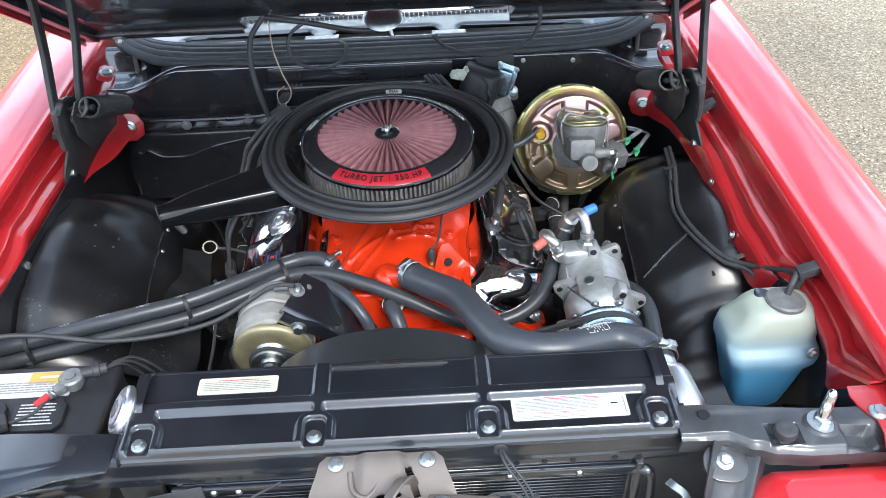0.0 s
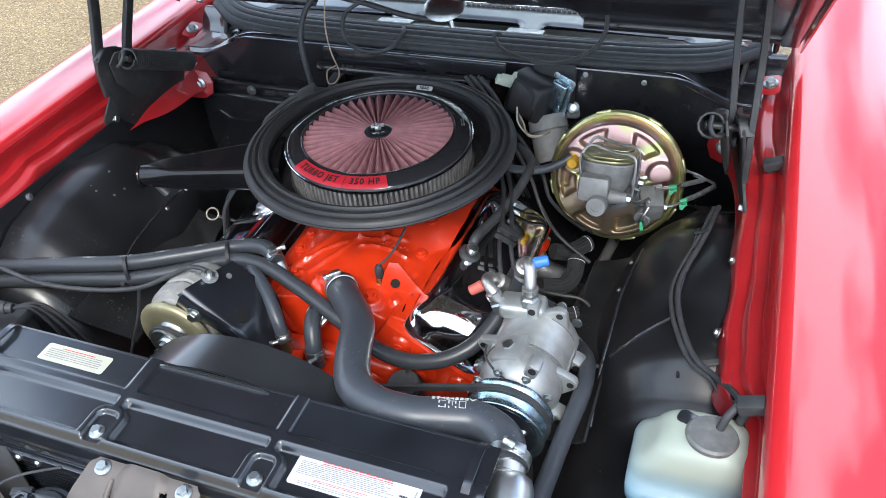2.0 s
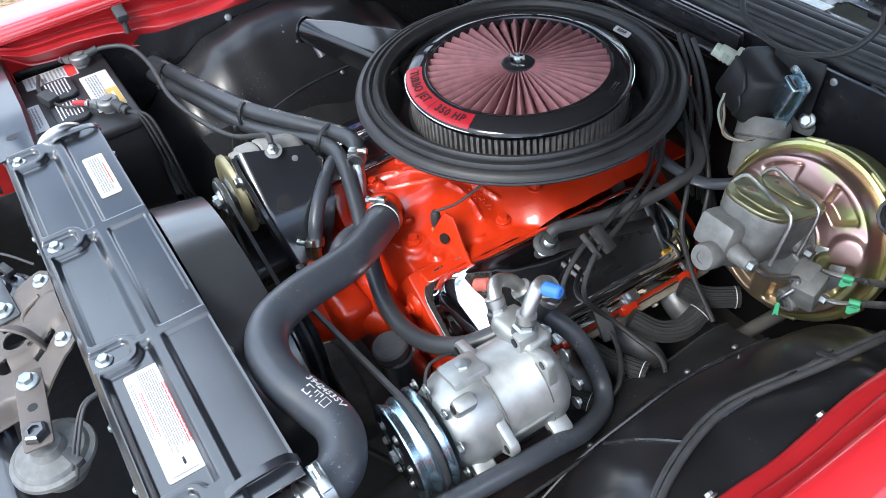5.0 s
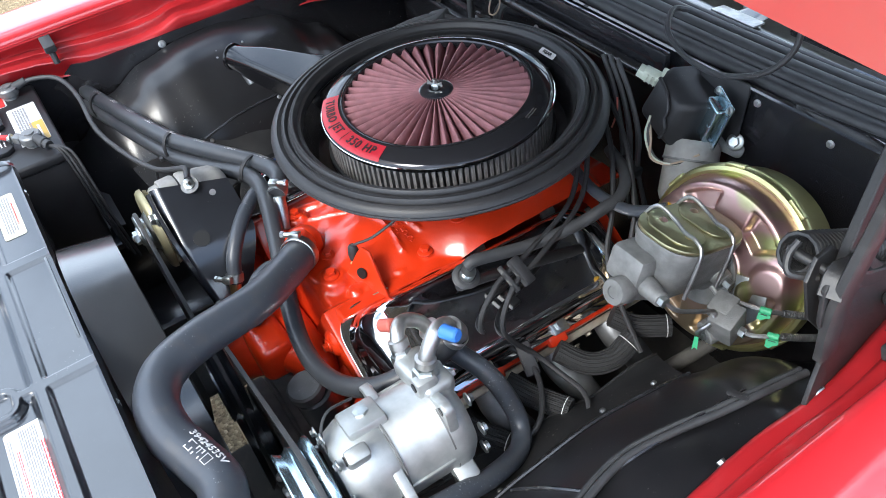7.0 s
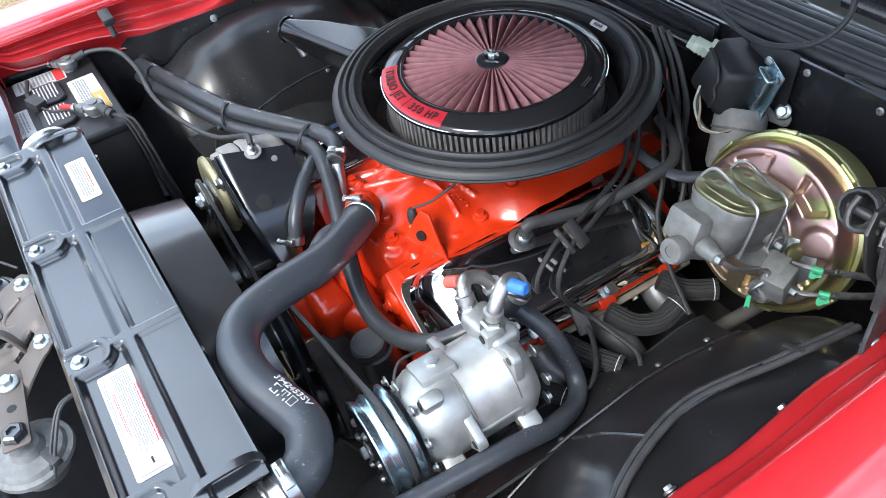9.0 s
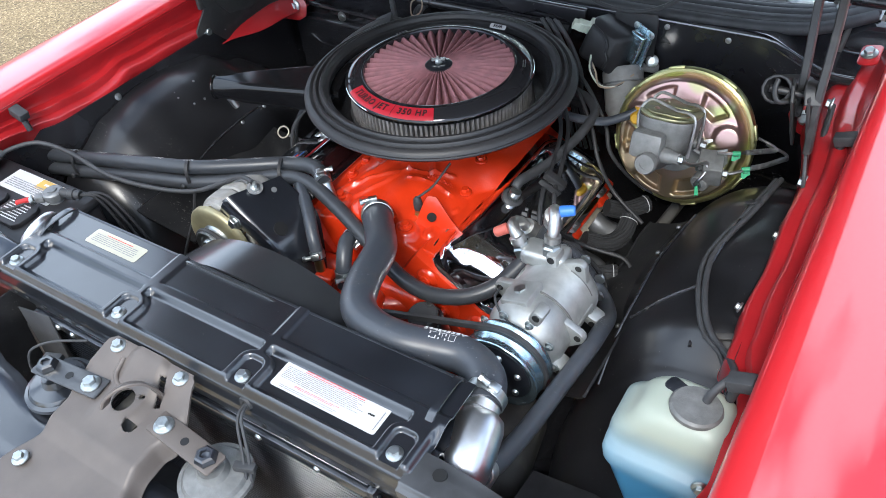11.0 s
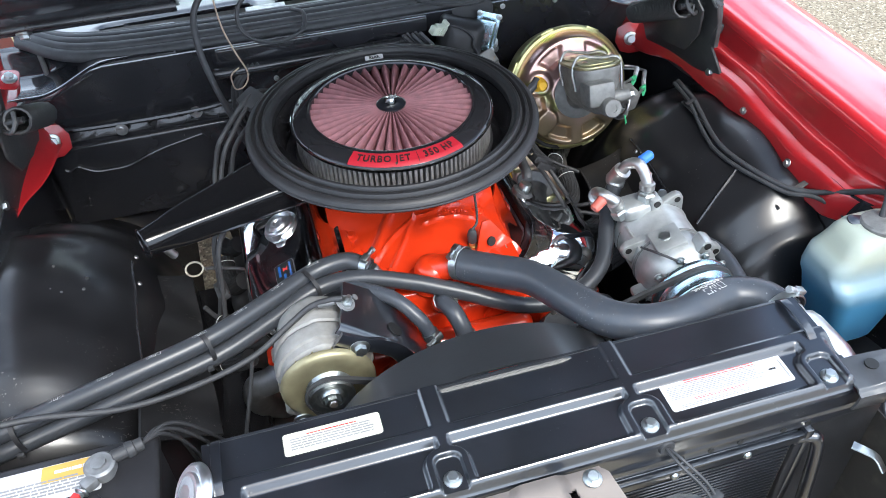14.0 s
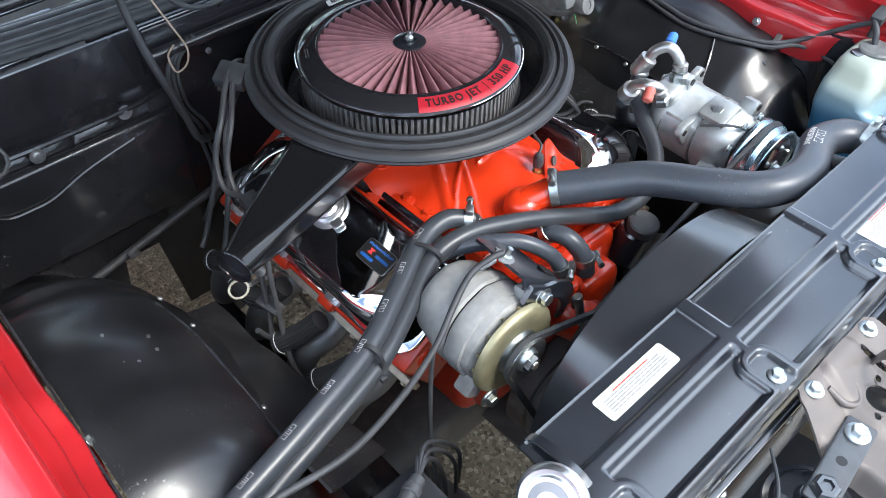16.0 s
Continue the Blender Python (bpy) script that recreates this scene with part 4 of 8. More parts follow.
def bar(u, v):
    x = lerp(-0.76, 0.405, u)
    prof = ((-0.008, 0.815), (-0.020, 0.815), (-0.0225, 0.8175), (-0.0230, 0.822), (-0.0225, 0.832), (-0.0205, 0.838), (-0.0205, 0.864), (-0.018, 0.870), (-0.012, 0.872), (0.03, 0.872), (0.036, 0.864), (0.038, 0.80))
    i = v * (len(prof) - 1)
    k = min(int(i), len(prof) - 2)
    y, z = lerp(prof[k][0], prof[k + 1][0], i - k), lerp(prof[k][1], prof[k + 1][1], i - k)
    edge = max(0, abs(x) - 0.42)
    return (x, y - 0.02 * min(1, edge * 8) * (1 if y < 0 else -0.3), z + 0.004 * min(1, edge * 10))


part("bar", sheet(B(), bar, 60, 55, 0.003), SATIN, sup)
for sx in (1, -1):
    part("side_panel", box(B(), (CX + sx * 0.425 + 0.01, 0.012, 0.63), (0.16, 0.012, 0.42), (0, 0, 0), 0.003), RUBBER, sup, "black radiator support side panel")
for x in (0.425, -0.46):
    part("round_hole", lathe(B(), (x, 0.003, 0.8745), (0, 0, 1), [(0, 0), (0.009, 0), (0.0095, -0.003)], 20), INK, sup)
for x in (-0.375, -0.345, -0.30, -0.26, -0.23, 0.16, 0.20, 0.24, 0.30, 0.335):
    part("small_hole", lathe(B(), (x, -0.0234, 0.8250), (0, -1, 0.05), [(0, 0.0006), (0.0042, 0.0006), (0.0047, -0.002)], 14), INK, sup)
# right-hand end of the support: a pressed plate with two pockets and a rolled front lip
FRONT = [(0.385, -0.032), (0.445, -0.034), (0.482, -0.052), (0.51, -0.061), (0.56, -0.066), (0.66, -0.066)]


def end_z(x, y):
    z = 0.879 - 0.010 * step(x, 0.60, 0.66) * (1 - step(y, -0.045, -0.02))
    for x0, x1, y0, y1, d in ((0.504, 0.541, -0.052, -0.026, 0.013), (0.604, 0.640, -0.062, -0.034, 0.012)):
        k = min((x - x0) / 0.005, (x1 - x) / 0.005, (y - y0) / 0.005, (y1 - y) / 0.005)
        z -= d * max(0.0, min(1.0, 0.5 + k / 2))
    k = math.hypot((x - 0.578) / 0.026, (y + 0.026) / 0.024)
    return z + 0.003 * (1 - step(k, 0.75, 1.0)) + 0.003 * (1 - step(y, -0.004, 0.012)) * step(x, 0.40, 0.43)


def end_pt(u, v):
    x = lerp(0.385, 0.660, u)
    y0, y1 = table(x, FRONT), lerp(0.020, 0.000, step(x, 0.40, 0.62))
    if v < 0.16:
        f = v / 0.16
        return (x, y0 - 0.004 * math.sin(f * math.pi / 2), lerp(0.842, 0.874, f))
    y = lerp(y0, y1, (v - 0.16) / 0.84)
    return (x, y, end_z(x, y) - 0.005 * (1 - step(v, 0.16, 0.24)))


part("end_plate", sheet(B(), end_pt, 130, 60, 0.003), SUPPORT, sup, "grey-black pressed end plate with pockets")
part("hole", lathe(B(), (0.4235, 0.000, 0.8826), (0, 0, 1), [(0, 0), (0.0085, 0), (0.009, -0.003)], 20), INK, sup)
part("hole", lathe(B(), (0.568, -0.0455, 0.8800), (0, 0, 1), [(0, 0), (0.0095, 0), (0.010, -0.003)], 20), INK, sup)


def brace(u, v):
    """Arched strut dropping forward from the end plate, with a raised lip along one edge."""
    x = lerp(0.432, 0.335, u) + 0.075 * v * (1 - 0.25 * u)
    y = lerp(-0.030, -0.26, u) - 0.012 * v
    z = lerp(0.868, 0.755, u ** 1.1) - 0.012 * math.sin(v * math.pi) + 0.008 * (1 - step(v, 0.0, 0.16)) - 0.03 * step(v, 0.86, 1.0)
    return (x, y, z)


part("brace", sheet(B(), brace, 30, 24, 0.003), SUPPORT, sup, "pressed strut with a rolled lip")
part("brace_tab", plate(B(), rounded(0.062, 0.050, 0.022), place((0.441, -0.060, 0.848), (0.05, -0.3, 0.95), (1, -0.1, 0)), 0.005), SUPPORT, sup)
bolt(sup, (0.440, -0.058, 0.853), (0, -0.3, 0.95), 0.0085)
part("small_hook", sweep(B(), [(0.362, -0.070, 0.832), (0.370, -0.080, 0.832), (0.382, -0.090, 0.826), (0.386, -0.105, 0.815)], 0, 8, flat=(0.006, 0.0015)), ZINC, sup)
# red fender foot bolted to the end of the support
foot_ = thing("fender_foot", (0.67, -0.02, 0.86), "red painted fender foot bolted to the radiator support", "bracket", kind="structure")
part("foot_plate", plate(B(), [(0.640, 0.034), (0.636, 0.016), (0.640, 0.000), (0.648, -0.016), (0.656, -0.028), (0.654, -0.050), (0.645, -0.075), (0.650, -0.090), (0.720, -0.090), (0.722, 0.034)], Matrix.Translation((0, 0, 0.882)), 0.003, 0.001), REDSHADED, foot_)
bolt(foot_, (0.662, -0.015, 0.8855), (0, 0, 1), 0.0088)
bolt(foot_, (0.662, -0.078, 0.8855), (0, 0, 1), 0.0088)
for x, y in ((0.684, -0.045), (0.690, -0.035)):
    part("hole", lathe(B(), (x, y, 0.8856), (0, 0, 1), [(0, 0), (0.004, 0), (0.004, -0.001)], 12), INK, foot_)
part("end_plate", plate(B(), [(-0.40, -0.035), (-0.47, -0.045), (-0.54, -0.07), (-0.76, -0.07), (-0.76, 0.02), (-0.40, 0.03)], Matrix.Translation((0, 0, 0.869)), 0.005, 0.002), SATIN, sup)

rest = thing("hood_stop", (0.578, -0.024, 0.880), "chrome threaded hood stop with a nut and washer", "hood stop")
part("washer", lathe(B(), (0.578, -0.025, 0.8825), (0.05, 0, 1), [(0, 0), (0.018, 0), (0.019, 0.003), (0.008, 0.004), (0, 0.004)], 28), ZINC, rest)
part("nut", lathe(B(), (0.578, -0.025, 0.886), (0.08, 0, 1), [(0, 0), (0.0125, 0), (0.0125, 0.009), (0.010, 0.011), (0, 0.011)], 6), ZINC, rest, sharp=25)
part("pin", lathe(B(), (0.578, -0.025, 0.892), (0.10, 0.16, 1), [(0, 0), (0.0075, 0), (0.0075, 0.026), (0.0068, 0.027), (0.0068, 0.040), (0.0060, 0.046), (0.003, 0.050), (0, 0.051)], 24), CHROME, rest)
stop = thing("rubber_stop", (0.522, -0.040, 0.866), "black rubber hood stop screwed into a pocket", "rubber stop")
part("screw", rod(B(), (0.522, -0.040, 0.864), (0.522, -0.040, 0.886), 0.006), ZINC, stop)
part("nut", lathe(B(), (0.522, -0.040, 0.8665), (0, 0, 1), [(0, 0), (0.011, 0), (0.011, 0.007), (0, 0.007)], 6), ZINC, stop, sharp=25)
part("pad", lathe(B(), (0.522, -0.040, 0.883), (0, 0, 1), [(0, 0), (0.015, 0), (0.016, 0.003), (0.015, 0.012), (0.012, 0.014), (0.004, 0.0135), (0, 0.0125)], 24), RUBBER, stop)

# red nose panel before the bar and a black one at the other side
nose = thing("header_panel", (0.62, -0.15, 0.6), "glossy red header panel with a rounded lip over the headlight", "header panel", kind="structure")
part("skin", sheet(B(), lambda u, v: (lerp(0.476, 0.94, u), -0.070 - 0.19 * v, 0.856 - 0.004 * (1 - u) - 0.02 * v - 0.25 * max(0, v - 0.75) ** 2 - 0.03 * max(0, 0.06 - u) / 0.06 - 0.02 * max(0, 0.08 - v) / 0.08), 30, 16, 0.004), RED, nose)
nose2 = thing("filler_panel", (-0.2, -0.2, 0.6), "satin black filler panel between the radiator support and the nose", "filler panel", kind="structure")
REAR = [(-0.80, 0.03), (-0.60, -0.01), (-0.46, -0.055), (-0.40, -0.085), (-0.29, -0.115), (-0.18, -0.134), (0.0, -0.142), (0.11, -0.140), (0.26, -0.135), (0.34, -0.13)]


def filler(u, v):
    x = lerp(-0.80, 0.34, u)
    y0 = table(x, REAR)
    z0 = 0.782 + 0.06 * step(-x, 0.15, 0.60)
    y = lerp(y0, y0 - 0.17, v)
    return (x, y, z0 - 0.012 * max(0, 1 - v * 7) ** 2 - 0.012 * v - 0.006 * step(v, 0.45, 0.55))


part("skin", sheet(B(), filler, 60, 18, 0.004), SATIN, nose2)
part("bright_trim", sheet(B(), lambda u, v: Vector(filler(u, 1.0)) + Vector((0, -0.022 * v, 0.004 * math.sin(v * math.pi))), 50, 5, 0.002), CHROME, nose2, "bright metal trim strip")
part("nose_lip", sheet(B(), lambda u, v: Vector(filler(u, 1.0)) + Vector((0, -0.026 - 0.12 * v, -0.002 - 0.10 * v * v)), 40, 8, 0.003), RED, nose2, "red painted nose edge")
part("rubber_grommet", lathe(B(), (-0.455, -0.052, 0.815), (0, -1, 0.15), [(0.012, 0.006), (0.020, 0.006), (0.024, 0.0), (0.024, -0.004)], 28), RUBBER, nose2)

# ---- radiator, its top panel, shroud, condenser ----
cover = thing("radiator_top_panel", (0, 0.04, 0.86), "pressed satin black radiator top panel with recessed bays and two stickers", "radiator panel")
BOLTS = (-0.362, -0.121, 0.121, 0.362)


def inbox(x, y, x0, x1, y0, y1, w):
    return step(x, x0 - w, x0 + w) * (1 - step(x, x1 - w, x1 + w)) * step(y, y0 - w, y0 + w) * (1 - step(y, y1 - w, y1 + w))


def panel_z(x, y):
    """Pressed top panel: three deep bays, shallow rear bays, and open-fronted bolt wells with a raised rim."""
    z = 0.896
    near_bolt = min(math.hypot(max(0.0, abs(x - bx) - 0.006), max(0.0, y - 0.020)) for bx in BOLTS)
    for x0, x1 in ((-0.350, -0.126), (-0.112, 0.112), (0.126, 0.352)):
        side = min(x - x0, x1 - x)
        z -= 0.010 * step(side, -0.003, 0.004) * (1 - step(y, 0.046, 0.057)) * step(y, -0.013, -0.003) * step(near_bolt, 0.0180, 0.0235)
    for x0, x1 in ((-0.40, -0.128), (-0.105, 0.112), (0.130, 0.40)):
        z -= 0.0045 * inbox(x, y, x0, x1, 0.070, 0.145, 0.003)
    # wells: a low horseshoe round an open-fronted slot
    for bx in BOLTS:
        q = math.hypot(max(0.0, abs(x - bx) - 0.006), max(0.0, y - 0.020))
        z = max(z, lerp(z, 0.896, 1 - step(q, 0.0135, 0.0170)))
        z = lerp(z, 0.8892, 1 - step(q, 0.0080, 0.0115))
    # front roll
    z = min(z, 0.896 - 0.016 * (1 - step(y, -0.023, -0.010)) ** 1.5)
    side = max(0.0, abs(x) - 0.384)
    z -= 0.010 * step(side, 0.0, 0.010) * (1 - step(y, 0.03, 0.06))
    return z


def cover_pt(u, v):
    x, y = lerp(-0.392, 0.397, u), lerp(-0.022, 0.128, v)
    return (x, y, panel_z(x, y) - 0.008)


part("pressing", sheet(B(), cover_pt, 520, 120, 0.0025), SATIN, cover, sharp=60)
part("rear_fold", sheet(B(), lambda u, v: (lerp(-0.385, 0.385, u), 0.128 + 0.003 * v, lerp(0.885, 0.868, v)), 20, 3, 0.003), SATIN, cover)
for bx in BOLTS:
    bolt(cover, (bx, -0.001, 0.8813), (0, 0, 1), 0.0074, label="zinc flange bolt")
for cx in (-0.375, 0.375):
    part("end_clip", sweep(B(), [(cx, 0.05, 0.885), (cx, 0.07, 0.893), (cx, 0.115, 0.892), (cx, 0.130, 0.880)], 0, 8, flat=(0.006, 0.002)), SATIN, cover)
st = part("cream_sticker", plate(B(), rounded(0.117, 0.031, 0.004), place((-0.2400, 0.0970, 0.8838)), 0.0006, 0), CREAM, cover, "cream sticker with lines of small print")
mst = place((-0.2400, 0.0950, 0.8848))
bars(st, mst @ pose(0, 0.0115, 0), 0.06, 0.003, 1, REDINK, seed=4, ragged=0, fill=0.5)
bars(st, mst @ pose(0, 0.001, 0), 0.100, 0.0175, 5, GREYINK, seed=5, fill=0.42, ragged=0.12)
st = part("white_sticker", plate(B(), rounded(0.166, 0.042, 0.004), place((0.2405, 0.0295, 0.8782)), 0.0006, 0), LABEL, cover, "white sticker with red and blue small print")
mst = place((0.2405, 0.0295, 0.8792))
bars(st, mst @ pose(0, 0.0165, 0), 0.10, 0.0055, 2, REDINK, seed=6, ragged=0.1, fill=0.4)
bars(st, mst @ pose(-0.012, 0.004, 0), 0.130, 0.020, 8, GREYINK, seed=7, fill=0.38)
bars(st, mst @ pose(-0.01, -0.010, 0), 0.080, 0.004, 2, REDINK, seed=8, fill=0.35, ragged=0.6)
bars(st, mst @ pose(-0.02, -0.0165, 0), 0.100, 0.005, 2, GREYINK, seed=9, fill=0.35)
bars(st, mst @ pose(0.064, 0.002, 0), 0.010, 0.005, 1, INK, seed=10, ragged=0)
bars(st, mst @ pose(0.078, 0.0, 0, 0, 0, 90), 0.03, 0.003, 1, GREYINK, seed=11)

rad = thing("radiator", (0, 0.06, 0.42), "aluminium radiator with polished side tanks and a chrome cap", "radiator")
bm = B()
box(bm, (0.0, 0.068, 0.64), (0.70, 0.055, 0.42), (0, 0, 0), 0.004)
part("core", bm, DARK, rad)
for sx in (1, -1):
    part("side_tank", box(B(), (0.395 if sx > 0 else -0.388, 0.075, 0.645), (0.060, 0.075, 0.42), (0, 0, 0), 0.02, 4), SATIN, rad)
nk = part("outlet_neck", rod(B(), (0.404, 0.090, 0.835), (0.403, 0.136, 0.843), 0.0235, n=28), POLISHED, rad)
part("tank_end", lathe(B(), (0.406, 0.122, 0.836), (0.20, -1, -0.16), [(0, 0), (0.024, 0), (0.031, 0.006), (0.034, 0.018), (0.034, 0.070), (0.031, 0.086), (0.022, 0.097), (0.010, 0.101), (0, 0.102)], 40), POLISHED, rad, "polished aluminium tank end")
part("tank_foot", box(B(), (0.416, 0.062, 0.790), (0.058, 0.084, 0.07), (0, 0, 0), 0.018, 5), POLISHED, rad)
part("weld_bead", lathe(B(), (0.404, 0.116, 0.8395), (0, 0.046, 0.008), [(0.0235, -0.004), (0.027, -0.001), (0.027, 0.002), (0.0235, 0.005)], 28), POLISHED, nk)
part("filler_neck", rod(B(), (-0.385, 0.072, 0.862), (-0.405, 0.070, 0.876), 0.024, n=28), ZINC, rad)
cap = part("cap", lathe(B(), (-0.402, 0.070, 0.870), (-0.78, -0.12, 0.62), [(0, -0.004), (0.030, -0.004), (0.037, 0.0), (0.0385, 0.003), (0.0375, 0.008), (0.033, 0.012), (0.028, 0.011), (0.026, 0.014), (0.010, 0.016), (0, 0.016)], 48), POLISHED, rad, "chrome radiator cap")
part("cap_print", lathe(B(), (-0.402, 0.070, 0.870), (-0.78, -0.12, 0.62), [(0.013, 0.0164), (0.022, 0.0150)], 40), GREYINK, cap)

shr = thing("fan_shroud", (-0.02, 0.16, 0.45), "satin black plastic fan shroud with a domed top", "fan shroud")


def hoop(u, v):
    a = radians(lerp(270, -90, u))
    r = 0.237
    flat = 0.012 * max(0.0, math.sin(a)) ** 2
    y = lerp(0.132, 0.208, v)
    return (-0.022 + (r + 0.012 * (1 - v)) * math.cos(a), y, 0.655 + (r - flat + 0.006 * (1 - v)) * math.sin(a) - 0.006 * v)


part("hoop", sheet(B(), hoop, 120, 14, 0.004), SHROUD, shr)


def dish(u, v):
    x = lerp(-0.36, 0.34, u)
    top = 0.655 + math.sqrt(max(0.0, 0.247 ** 2 - (x + 0.022) ** 2)) if abs(x + 0.022) < 0.24 else 0.655
    zt = max(0.868 if abs(x + 0.022) > 0.12 else 0.866, min(top, 0.888))
    return (x, 0.119 + 0.030 * (1 - v) * abs(math.sin(u * math.pi)), lerp(0.45, zt, v))


part("face", sheet(B(), dish, 50, 10, 0.003), SHROUD, shr)
for x in (-0.205, 0.165):
    part("corner_rib", plate(B(), [(0, 0), (0.05, -0.09), (0.0, -0.10)] if x > 0 else [(0, 0), (0.0, -0.10), (-0.05, -0.09)], place((x, 0.12, 0.86), (0, -1, 0), (1, 0, 0)), 0.004), SHROUD, shr)
for x in (-0.30, 0.19):
    bolt(shr, (x, 0.124, 0.872), (0, 0.6, 0.8), 0.006)

cond = thing("condenser", (0, -0.02, 0.5), "black finned air conditioning condenser in front of the radiator", "condenser")
part("core", box(B(), (0.005, -0.008, 0.62), (0.66, 0.020, 0.40), (0, 0, 0), 0.002), DARK, cond)
tubes = []
for k in range(44):
    tubes.append(part("fin", box(B(), (0.005, -0.019, 0.812 - k * 0.0076), (0.64, 0.007, 0.0026), (0, 0, 0), 0.001, 1), SATIN, cond))
part("frame_strip", box(B(), (0.005, -0.026, 0.804), (0.67, 0.010, 0.016), (0, 0, 0), 0.002), SATIN, cond)
for x in (-0.27, -0.235, -0.1, 0.15, 0.25):
    part("rivet", lathe(B(), (x, -0.0315, 0.804), (0, -1, 0), [(0, 0.004), (0.004, 0.003), (0.006, 0)], 12), ZINC, cond)
part("side_tube", sweep(B(), [(-0.34, -0.02, 0.748), (-0.37, -0.02, 0.750), (-0.392, -0.02, 0.744), (-0.398, -0.022, 0.725), (-0.385, -0.03, 0.66), (-0.37, -0.035, 0.58)], 0.008, 12), STEEL, cond, "bare steel refrigerant tube")
part("mount_plate", plate(B(), [(0.0, 0.0), (0.09, 0.02), (0.10, -0.16), (0.03, -0.17)], place((-0.375, -0.030, 0.80), (0, -1, 0.1), (1, 0, 0)), 0.003), RUBBER, cond)
part("side_frame", box(B(), (0.336, -0.016, 0.62), (0.012, 0.034, 0.40), (0, 0, 0), 0.003), SATIN, cond)
part("inlet_pipe", sweep(B(), [(0.322, -0.022, 0.796), (0.340, -0.027, 0.801), (0.352, -0.034, 0.790), (0.351, -0.048, 0.71), (0.349, -0.060, 0.60), (0.349, -0.062, 0.48)], 0.0085, 14), SATIN, cond, "black refrigerant pipe")
# plain dark sheets added where the gaps by the condenser fall into shade
baffle = thing("front_blanking", (0.50, -0.1, 0.3), "dull black sheets added to close the dark gaps beside the radiator and condenser", "baffle", kind="structure")
part("side_panel", sheet(B(), lambda u, v: (0.500 + 0.004 * math.sin(u * 9), lerp(-0.36, 0.03, u), lerp(0.14, 0.735 - 0.05 * (1 - step(u, 0.1, 0.5)), v)), 24, 8, 0.003), DARK, baffle)
part("far_panel", sheet(B(), lambda u, v: (lerp(-0.78, -0.405, u), 0.034 + 0.003 * math.sin(u * 14), lerp(0.14, 0.755, v)), 16, 8, 0.003), DARK, baffle)
part("inner_side", sheet(B(), lambda u, v: (-0.425 + 0.004 * math.sin(u * 9), lerp(-0.30, 0.03, u), lerp(0.30, 0.80 - 0.10 * (1 - step(u, 0.1, 0.6)), v)), 24, 8, 0.003), DULLBLACK, baffle)
part("under_blank", sheet(B(), lambda u, v: (lerp(-0.80, 0.16, u), lerp(-0.34, 0.03, v), 0.46 + 0.02 * math.sin(v * 3)), 20, 8, 0.003), DULLBLACK, baffle)
part("rear_panel", sheet(B(), lambda u, v: (lerp(0.345, 0.74, u), 0.032 + 0.003 * math.sin(u * 14), lerp(0.14, 0.60, v)), 16, 8, 0.003), DARK, baffle)

# ---- hood latch support, horns ----
latch = thing("hood_latch_support", (-0.03, -0.1, 0.8), "bare brown-grey pressed steel hood latch support with a hook and holes", "latch support")


def apron(u, v):
    y = lerp(-0.0235, -0.275, v)
    half = 0.084 - 0.008 * (1 - step(v, 0.0, 0.04)) + 0.02 * step(v, 0.0, 0.25) - 0.01 * step(v, 0.3, 0.4) + 0.03 * step(v, 0.55, 0.85)
    x = -0.029 + lerp(-half, half, u)
    e = abs(2 * u - 1)
    z = 0.862 - 0.020 * step(v, 0.02, 0.22) - 0.012 * step(v, 0.5, 0.62) - 0.03 * v
    z -= 0.03 * step(e, 0.86, 1.0) * step(v, 0.15, 0.35)
    z += 0.006 * (1 - step(abs(2 * u - 1.0), 0.25, 0.45)) * (1 - step(v, 0.3, 0.5))
    return (x, y, z)


def punched(x, y):
    """True where the support is cut through."""
    if math.hypot(x + 0.029, (y + 0.091) * 0.9) < 0.0165 or math.hypot(x + 0.053, y + 0.100) < 0.0035 or math.hypot(x + 0.006, y + 0.076) < 0.0035:
        return True
    if math.hypot(x - 0.005, y + 0.112) < 0.011 and y + 0.112 < 0.004:
        return True
    sx_, sy_ = x - 0.013, y + 0.060
    return abs(sx_ * 0.94 + sy_ * 0.34) < 0.005 and abs(sy_ * 0.94 - sx_ * 0.34) < 0.019


bm = sheet(B(), apron, 150, 170, 0.003)
bmesh.ops.delete(bm, geom=[f for f in bm.faces if punched(*f.calc_center_median()[:2])], context="FACES")
for v in bm.verts:
    if any(len(e.link_faces) == 1 for e in v.link_edges):
        for hx, hy, hr in ((-0.029, -0.091, 0.0168), (-0.053, -0.100, 0.0036), (-0.006, -0.076, 0.0036)):
            d = math.hypot(v.co.x - hx, v.co.y - hy)
            if 0.5 * hr < d < 1.5 * hr:
                v.co.x, v.co.y = hx + (v.co.x - hx) * hr / d, hy + (v.co.y - hy) * hr / d
part("pressing", bm, PRIMER, latch, sharp=50)
part("emboss", sweep(B(), [(-0.072, -0.045, 0.857), (-0.068, -0.068, 0.847), (-0.050, -0.076, 0.842), (-0.036, -0.062, 0.848), (-0.034, -0.045, 0.857)], 0.004, 10), PRIMER, latch)
part("catch_plate", box(B(), (-0.026, -0.092, 0.816), (0.05, 0.05, 0.004), (0, 0, 0), 0.001), DARK, latch)
part("hook", sweep(B(), [(0.012, -0.058, 0.815), (0.011, -0.062, 0.850), (0.006, -0.072, 0.877), (-0.006, -0.090, 0.886), (-0.020, -0.108, 0.876), (-0.026, -0.116, 0.862)], 0, 10, flat=(0.010, 0.0022)), PRIMER, latch, "curved brown steel safety hook")
